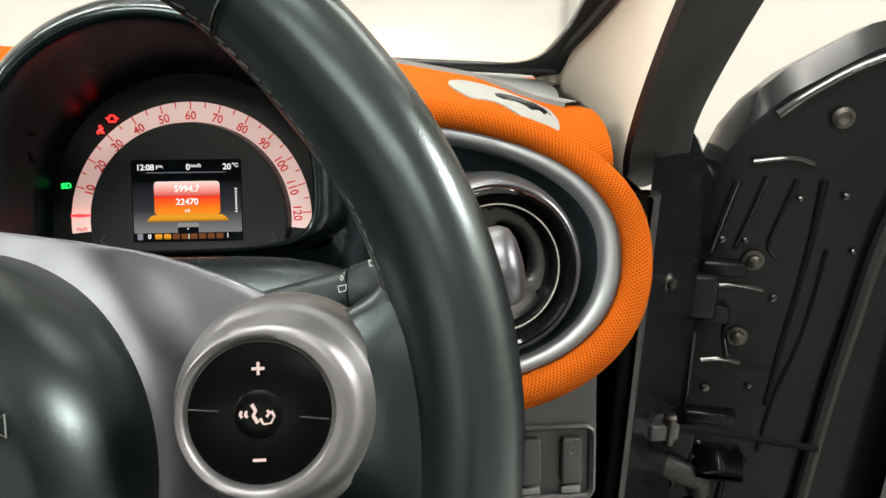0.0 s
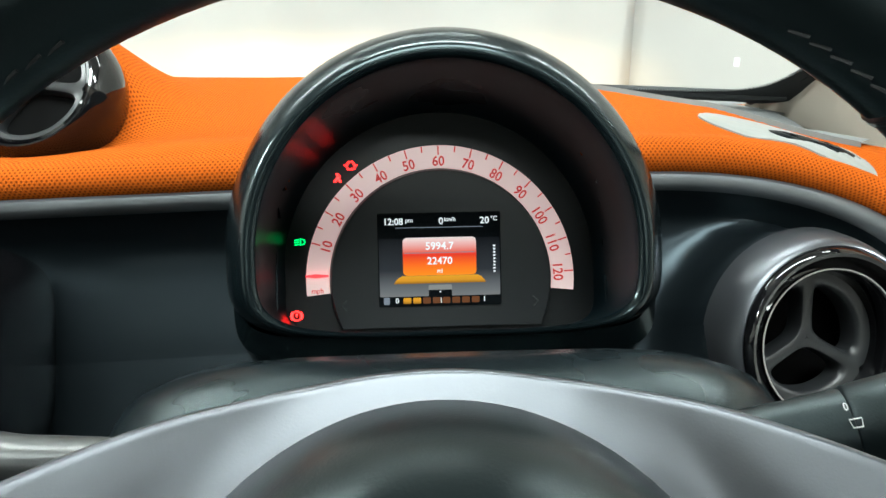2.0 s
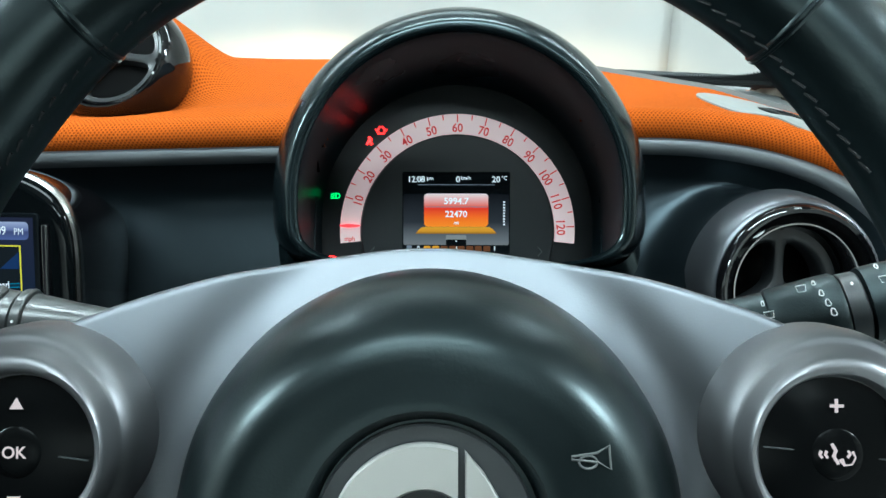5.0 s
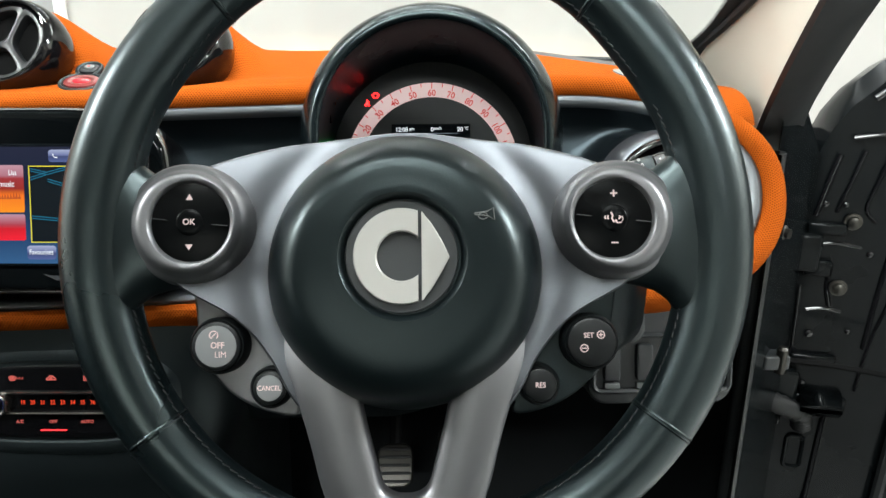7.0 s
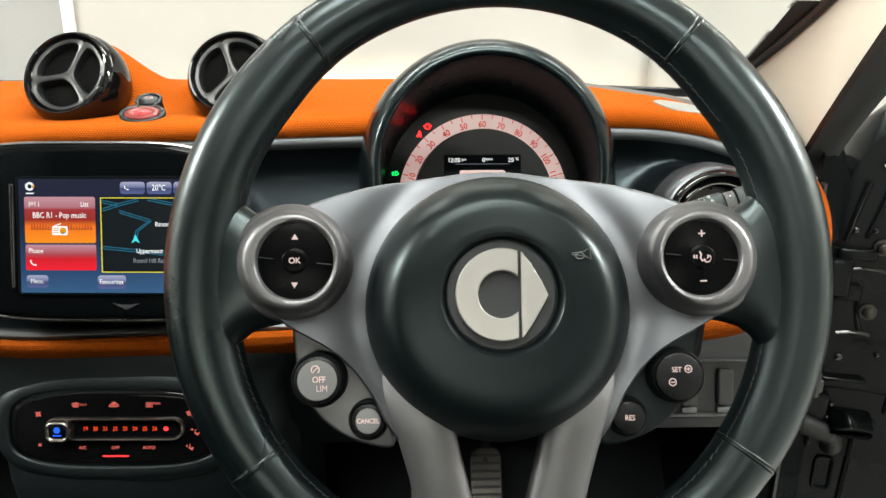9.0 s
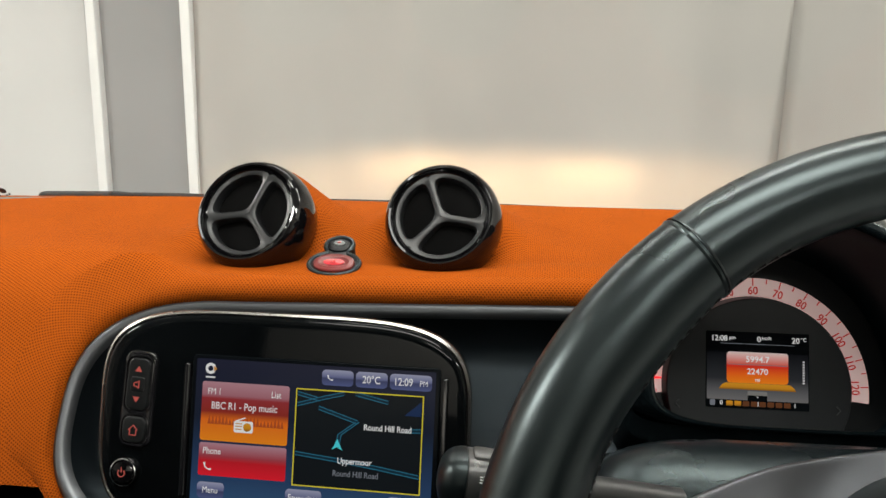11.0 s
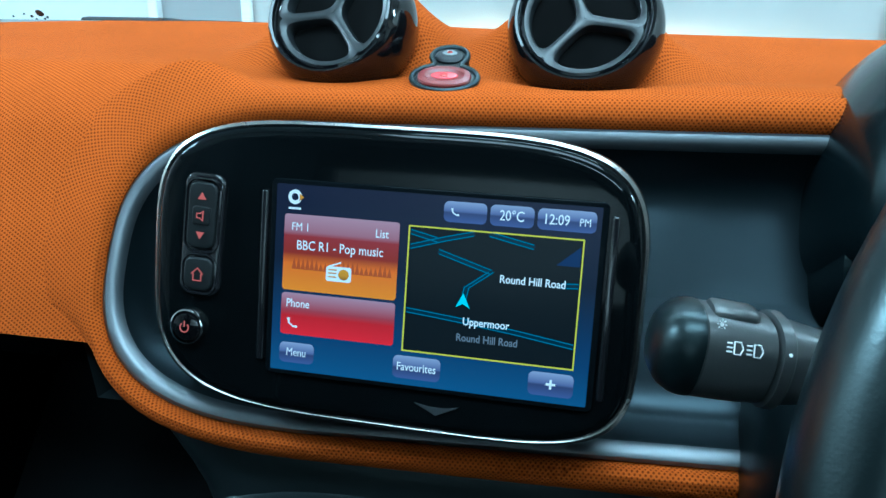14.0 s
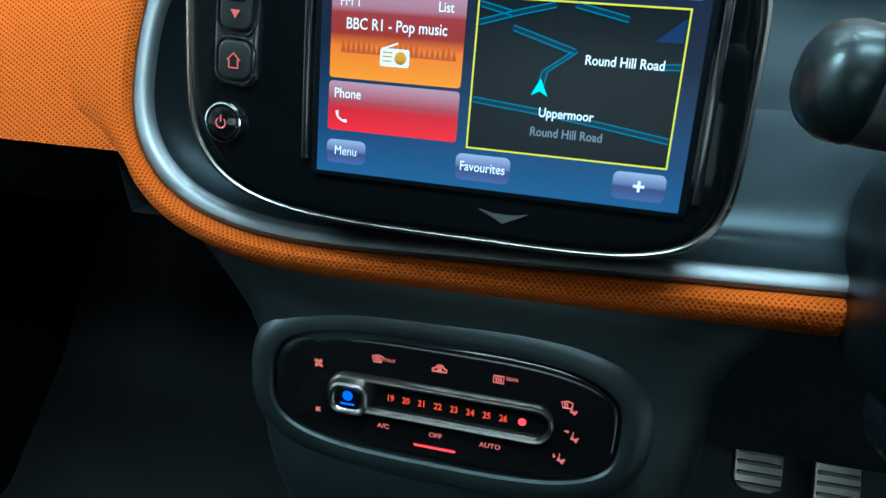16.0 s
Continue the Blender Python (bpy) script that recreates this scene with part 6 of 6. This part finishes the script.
for k, t in enumerate(("19", "20", "21", "22", "23", "24", "25", "26")):
    word("temperature_mark", t, 0.0050, REDNUM, cm, -0.0255 + k * 0.00855, -0.0005, 0.0010, wide=0.85)
flat("warm_mark", oval(0.0020, 0.0020, 2, 20, 0.0440, -0.0005), RED, cm, 0.0010)
for t, wx in (("A/C", -0.0285), ("OFF", 0.0), ("AUTO", 0.0290)):
    word("key_writing", t, 0.0038, REDSOFT, cm, wx, -0.0172, 0.0010, wide=1.05)
flat("off_lamp", rrect(0.0225, 0.0011, 0.0004, 0.0, -0.0245), RED, cm, 0.0010)


def strokes(name, x, y, k, lines, width=0.00042):
    """A lit sign of strokes; the coordinates are in tenths of a millimetre."""
    bm = bmesh.new()
    for pts in lines:
        shut = pts[0] == pts[-1] and len(pts) > 2
        tube([(x + a * k * 1e-4, y + b * k * 1e-4, 0.0008) for a, b in (pts[:-1] if shut else pts)], width, 5, closed=shut, bm=bm)
    return part(name, bm, REDSOFT, cm)


def fan_mark(x, y, k):
    strokes("fan_mark", x, y, k, [[(4 * math.cos(q), 4 * math.sin(q)), (16 * math.cos(q - 0.25), 16 * math.sin(q - 0.25)), (24 * math.cos(q + 0.1), 24 * math.sin(q + 0.1)), (14 * math.cos(q + 0.4), 14 * math.sin(q + 0.4))] for q in (math.pi / 4 + math.pi / 2 * i for i in range(4))], 0.00062 * k)


fan_mark(-0.0660, 0.0125, 1.05)
fan_mark(-0.0655, -0.0145, 0.65)
PANE_LINE = [(-30, 12), (0, 20), (30, 12), (20, -18), (-20, -18), (-30, 12)]
WAVES = [[(d, -12), (d + 3, -4), (d - 3, 4), (d, 12)] for d in (-12, 0, 12)]
SITTER = [[(-2, 4), (-8, -14), (8, -16), (20, -30)], [(8, -16), (24, -14), (26, -4)], [(-4, 18), (2, 18)]]
strokes("defrost_mark", -0.0335, 0.0205, 1.0, [PANE_LINE] + WAVES)
word("key_writing", "MAX", 0.0028, REDSOFT, cm, -0.0270, 0.0205, 0.0010)
strokes("recirculation_mark", -0.0005, 0.0205, 1.0, [[(-38, -14), (-38, -2), (-22, 4), (-12, 20), (14, 20), (26, 4), (38, 0), (38, -14), (-38, -14)], [(-10, 4), (-2, 10), (10, 8), (10, -4), (-8, -4)], [(-4, 0), (-10, -4), (-4, -9)]], 0.00050)
strokes("rear_mark", 0.0300, 0.0203, 1.0, [[(-26, -18), (26, -18), (26, 19), (-26, 19), (-26, -18)]] + WAVES)
word("key_writing", "REAR", 0.0026, REDSOFT, cm, 0.0368, 0.0215, 0.0010)
strokes("windscreen_air_mark", 0.0650, 0.0130, 0.95, [PANE_LINE] + WAVES[:2])
strokes("windscreen_air_mark", 0.0678, 0.0108, 0.8, SITTER, 0.00060)
strokes("face_air_mark", 0.0698, -0.0035, 0.95, SITTER, 0.00062)
strokes("face_air_mark", 0.0665, -0.0012, 0.8, [[(-16, 0), (10, -2)], [(2, 6), (10, -2), (2, -9)]])
strokes("foot_air_mark", 0.0645, -0.0165, 0.95, SITTER, 0.00062)
strokes("foot_air_mark", 0.0618, -0.0160, 0.8, [[(-4, 14), (0, -8)], [(-8, -2), (0, -8), (6, 0)]])

# ---- knee panel and switches right of the column ----
kp = thing("knee_panel", facing(0.252, 0.268, 0.818, 14), "grey plastic knee panel with small switches", "panel")
part("panel_body", loft([[(x, y, w) for x, y in inset(rrect(0.142, 0.140, 0.02, -0.019, 0.015), g)] for g, w in ((0.0, -0.03), (0.0, -0.006), (0.002, -0.001), (0.006, 0.0))], True, True, True), DARK, kp)
part("switch_frame", loft([[(x, y, w) for x, y in inset(rrect(0.137, 0.060, 0.010, -0.019, -0.013), g)] for g, w in ((0.0, -0.002), (0.0004, 0.004), (0.0025, 0.0055), (0.005, 0.004), (0.006, -0.003))], True, False, True), DARK, kp, "black switch frame")
for k, bx in enumerate((-0.067, -0.036, -0.001, 0.030)):
    b = part("switch", plate(rrect(0.0155, 0.036, 0.003, bx, -0.0115), -0.002, 0.0062, 0.0018), DARK, kp, "grey rocker switch")
    part("switch_edge", plate(rrect(0.0150, 0.0055, 0.0012, bx, -0.0345), -0.002, 0.0050, 0.001), GREYTRIM, kp, "pale lower edge")
    if k in (0, 3):
        part("switch_mark", tube([(bx + 0.0022 * math.cos(a), -0.0025 + 0.0028 * math.sin(a), 0.0066) for a in (2 * math.pi * j / 14 for j in range(14))], 0.0004, 5, closed=True), GREYTRIM, b)
lv = part("lever_block", plate(rrect(0.030, 0.042, 0.012, -0.053, 0.030), -0.002, 0.012, 0.004), DARK, kp, "rounded grey block")
for q in (0.037, 0.023):
    part("block_stud", lathe([(0.0048, 0.0), (0.0046, 0.0022), (0.003, 0.003), (0, 0.003)], 20, at=(-0.053, q, 0.0115)), SOFT, lv)

# ---- pedals ----
for nm, lab, x0, y0, z0, wd, ht in (("brake_pedal", "ribbed metal brake pedal in the footwell", -0.045, 0.50, 0.52, 0.050, 0.060), ("accelerator_pedal", "ribbed metal accelerator pedal in the footwell", 0.040, 0.52, 0.50, 0.048, 0.12)):
    pd = thing(nm, facing(x0, y0, z0, 38), lab, "pedal")
    part("pad", plate(rrect(wd, ht, 0.016), -0.008, 0.0, 0.003), STEEL, pd)
    for k in range(int(ht / 0.011)):
        part("rib", box(wd * 0.86, 0.004, 0.004, 0.001, at=(0, -ht / 2 + 0.008 + k * 0.011, 0.001)), RUBBER, pd)
    part("arm", tube([(0, ht * 0.3, -0.006), (0, ht * 0.5 + 0.05, -0.02), (0, ht * 0.5 + 0.16, -0.02)], 0.008, 8), MATTE, pd)

# ---- windscreen pillar and door opening ----
pl = thing("windscreen_pillar", pose(0, 0, 0), "beige windscreen pillar trim with black door seal", "pillar")


def bend(a, b, c, t):
    """A curve from a through b (at 0.45) to c."""
    k, t = 0.45, float(t)
    q = (Vector(b) - (1 - k) ** 2 * Vector(a) - k * k * Vector(c)) / (2 * k * (1 - k))
    return (1 - t) ** 2 * Vector(a) + 2 * t * (1 - t) * q + t * t * Vector(c)


def pillar_lines(t):
    seal = bend((0.302, 0.520, 1.062), (0.334, 0.272, 1.200), (0.362, 0.000, 1.470), t)
    rear = bend((0.340, 0.372, 0.995), (0.285, 0.176, 1.133), (0.300, -0.060, 1.420), t)
    edge_ = bend((0.418, 0.425, 1.005), (0.335, 0.187, 1.135), (0.345, -0.090, 1.400), t)
    return seal, rear, edge_


def pillar_ring(t):
    a, b, _ = pillar_lines(t)
    out = Vector((0.010, -0.006, 0.010))
    return [a, a.lerp(b, 0.08) + out * 0.5, a.lerp(b, 0.3) + out, a.lerp(b, 0.6) + out * 0.8, a.lerp(b, 0.9) + out * 0.2, b]


part("trim", loft([pillar_ring(t) for t in np.linspace(-0.24, 1, 23)], closed=False), BEIGE, pl, "beige fabric-look trim")
part("door_seal_face", loft([[b, b.lerp(e, 0.1) + Vector((-0.004, -0.010, 0)), b.lerp(e, 0.5) + Vector((-0.002, -0.012, 0)), b.lerp(e, 0.9) + Vector((0, -0.008, 0)), e, e + Vector((0.012, 0.05, 0.01))] for b, e in ((pillar_lines(t)[1], pillar_lines(t)[2]) for t in np.linspace(-0.22, 1, 22))], closed=False), RUBBER, pl, "black rubber door seal")
part("screen_seal", tube([pillar_lines(t)[0] + Vector((-0.002, 0.0, 0.002)) for t in np.linspace(-0.02, 1, 16)], 0.0055, 8), RUBBER, pl, "black windscreen seal")
# side of the bulkhead below the pillar: black bodywork with bolt and door strap
ps = thing("door_post", pose(0, 0, 0), "black painted door post with bolt", "door post")
POST = ((0.335, 0.300), (0.350, 0.335), (0.385, 0.372), (0.405, 0.400), (0.440, 0.440), (0.470, 0.475), (0.50, 0.52))
part("post_panel", loft([[(x, y, 0.25 + f * (0.78 - 1.1 * max(0, x - 0.405))) for x, y in POST] for f in (0, 0.4, 0.6, 0.72, 0.85, 0.96, 1.0)], closed=False), PAINT, ps, "black painted sheet metal")
part("post_seal", tube([(0.340, 0.316, z) for z in (0.30, 0.6, 0.8, 1.0)], 0.009, 10), RUBBER, ps, "ribbed rubber seal")
part("end_cap", plate([(p[0], p[1]) for p in rrect(0.060, 0.110, 0.018)], -0.004, 0.006, 0.003), DARK, ps, "dark grey end cover", pose(0.372, 0.378, 0.905, 90, 0, 38))
part("post_bolt", lathe([(0.0085, 0.0), (0.0085, 0.003), (0.0055, 0.005), (0.0055, 0.009), (0.0, 0.009)], 16), STEEL, ps, "zinc plated bolt", pose(0.392, 0.386, 0.897, 90, 0, 38))
part("footwell_side", loft([[(0.338, y, z) for y in (0.30, 0.45, 0.65, 0.87)] for z in (0.28, 0.5, 0.8, 1.0)], closed=False), CARPET, ps, "black carpeted footwell side")
part("kick_panel", loft([[(0.335, y, z) for y in (-0.30, 0.0, 0.20, 0.31)] for z in (0.30, 0.45, 0.60)], closed=False), CARPET, ps, "black carpeted kick panel")
# door check strap
dc = thing("door_check_strap", pose(0, 0, 0), "steel door check strap between post and door", "door check")
part("bracket", box(0.030, 0.022, 0.018, 0.003, at=(0.412, 0.398, 0.735)), DARK, dc)
part("pin", lathe([(0.0065, -0.016), (0.0065, 0.014), (0.004, 0.017), (0, 0.017)], 14, at=(0.418, 0.392, 0.738)), STEEL, dc)
part("strap", tube([(0.42, 0.400, 0.735), (0.47, 0.388, 0.733), (0.56, 0.370, 0.722)], 0.0035, 8, flat=0.6), VOID, dc)

# ---- open driver's door ----
DOOR_M = pose(0.47, 0.475, 0, 0, 0, -14)


def door_top(x):
    return float(np.interp(x, (-0.007, 0.0, 0.009, 0.026, 0.055, 0.09, 0.122, 0.3, 0.95), (0.955, 0.99, 1.014, 1.040, 1.068, 1.090, 1.110, 1.16, 1.20)))


xs = [-0.007, -0.003, 0.0, 0.004, 0.009, 0.017, 0.026, 0.04, 0.055, 0.072, 0.09, 0.106, 0.122] + list(np.linspace(0.16, 0.95, 16))
dr = part("door", loft([[(x, 0.03, 0.30), (x, 0.0, 0.34), (x, -0.002, 0.60), (x, -0.004, 0.85), (x, 0.004, door_top(x) - 0.02), (x, 0.03, door_top(x)), (x, 0.075, door_top(x) - 0.01), (x, 0.10, 0.85), (x, 0.11, 0.5), (x, 0.09, 0.30)] for x in xs], True, True, True), PAINT, car, "glossy black painted door, open", DOOR_M)
RIBS = (((0.020, 0.965), (0.012, 0.93), (0.004, 0.89)), ((0.046, 0.970), (0.036, 0.93), (0.026, 0.895)), ((0.074, 0.968), (0.064, 0.93), (0.058, 0.90), (0.070, 0.885)), ((0.098, 0.97), (0.096, 0.90), (0.088, 0.80), (0.084, 0.72)),
        ((0.112, 0.90), (0.104, 0.80), (0.090, 0.73), (0.084, 0.66)), ((0.0, 0.80), (0.002, 0.70), (0.0, 0.60)), ((0.055, 0.66), (0.052, 0.55), (0.048, 0.44)), ((0.150, 0.86), (0.142, 0.70), (0.130, 0.50), (0.124, 0.40)),
        ((0.030, 0.985), (0.065, 0.990), (0.085, 0.985)), ((0.045, 1.03), (0.075, 1.055), (0.12, 1.082), (0.20, 1.11), (0.30, 1.13)), ((0.005, 0.853), (0.03, 0.857), (0.06, 0.853)), ((0.01, 0.768), (0.03, 0.771), (0.05, 0.768)), ((0.030, 0.83), (0.030, 0.80), (0.036, 0.775)))
# glossier than the door's own paint, to put glints on the ribs
for k, rib in enumerate(RIBS):
    part("pressing", tube(smooth_path([(x, -0.0035, z) for x, z in rib], 6), 0.0028 if k % 3 else 0.0042, 8, flat=0.7), GLOSS, dr)
for hx_, hz_, hw_, hh_ in ((0.025, 0.56, 0.022, 0.05),):
    part("pressed_hollow", loft([[(hx_ + x, w, hz_ + y) for x, y in inset(rrect(hw_, hh_, 0.007), g)] for g, w in ((-0.002, -0.0035), (0.0, -0.0065), (0.002, -0.006), (0.004, -0.0025))], True, False, True), PAINT, dr)
# studs added to give the dark door small glints
for sx2, sz2, sr2 in ((0.012, 0.905, 0.004), (0.034, 0.905, 0.0035), (0.070, 0.845, 0.004), (0.018, 0.735, 0.005), (0.062, 0.742, 0.0035), (0.078, 0.950, 0.003), (0.118, 0.955, 0.0035), (0.020, 0.665, 0.004), (0.135, 0.90, 0.003)):
    part("clip", lathe([(sr2, 0.0), (sr2, 0.002), (sr2 * 0.6, 0.0032), (0.0, 0.0034)], 12), GLOSS, dr, "small black clip, added to catch a glint", pose(sx2, -0.004, sz2, 90, 0, 0))
for k, (fz, fx0, fx1) in enumerate(((0.875, -0.004, 0.040), (0.825, -0.002, 0.030), (0.700, 0.0, 0.055), (0.640, 0.01, 0.075))):
    part("stiffener", box(fx1 - fx0, 0.012, 0.016 + 0.006 * (k % 2), 0.004, at=((fx0 + fx1) / 2, -0.006, fz)), PAINT, dr)
part("cable_boot", tube(smooth_path([(-0.06, -0.010, 0.655), (-0.02, -0.022, 0.645), (0.02, -0.015, 0.625), (0.03, -0.002, 0.60)], 8), [0.012 + 0.002 * (k % 2) for k in range(25)], 12), RUBBER, dr, "ribbed rubber cable boot")
part("door_seal", tube(smooth_path([(0.13, -0.010, 0.36), (0.135, -0.012, 0.60), (0.145, -0.012, 0.80), (0.17, -0.010, 0.97), (0.26, -0.004, 1.07), (0.60, 0.0, 1.13)], 8), 0.0075, 8), RUBBER, dr, "black rubber door seal")
part("door_lining", loft([[(x, -0.030 - 0.012 * math.sin(3 * z), z) for z in np.linspace(0.36, 0.98, 9)] for x in np.linspace(0.20, 0.95, 8)], closed=False), DARK, dr, "grey plastic door lining")
thick(dr.children[-1], 0.03)
for bx, bz in ((0.045, 0.885), (0.042, 0.800), (0.030, 0.62)):
    part("hinge_bolt", lathe([(0.0105, 0.0), (0.0105, 0.003), (0.0072, 0.0035), (0.0072, 0.010), (0.004, 0.012), (0, 0.012)], 12), STEEL, dr, "zinc plated hinge bolt", pose(bx, -0.004, bz, 90, 0, 0))
part("lining_screw", lathe([(0.010, 0.0), (0.010, 0.002), (0.006, 0.004), (0.006, 0.002), (0.0, 0.001)], 18), STEEL, dr, "round fixing", pose(0.102, -0.003, 1.029, 90, 0, 0))
part("hinge", box(0.05, 0.035, 0.05, 0.006, at=(-0.01, 0.0, 0.66)), PAINT, dr)
part("hinge", box(0.05, 0.035, 0.05, 0.006, at=(-0.01, 0.0, 0.845)), PAINT, dr)
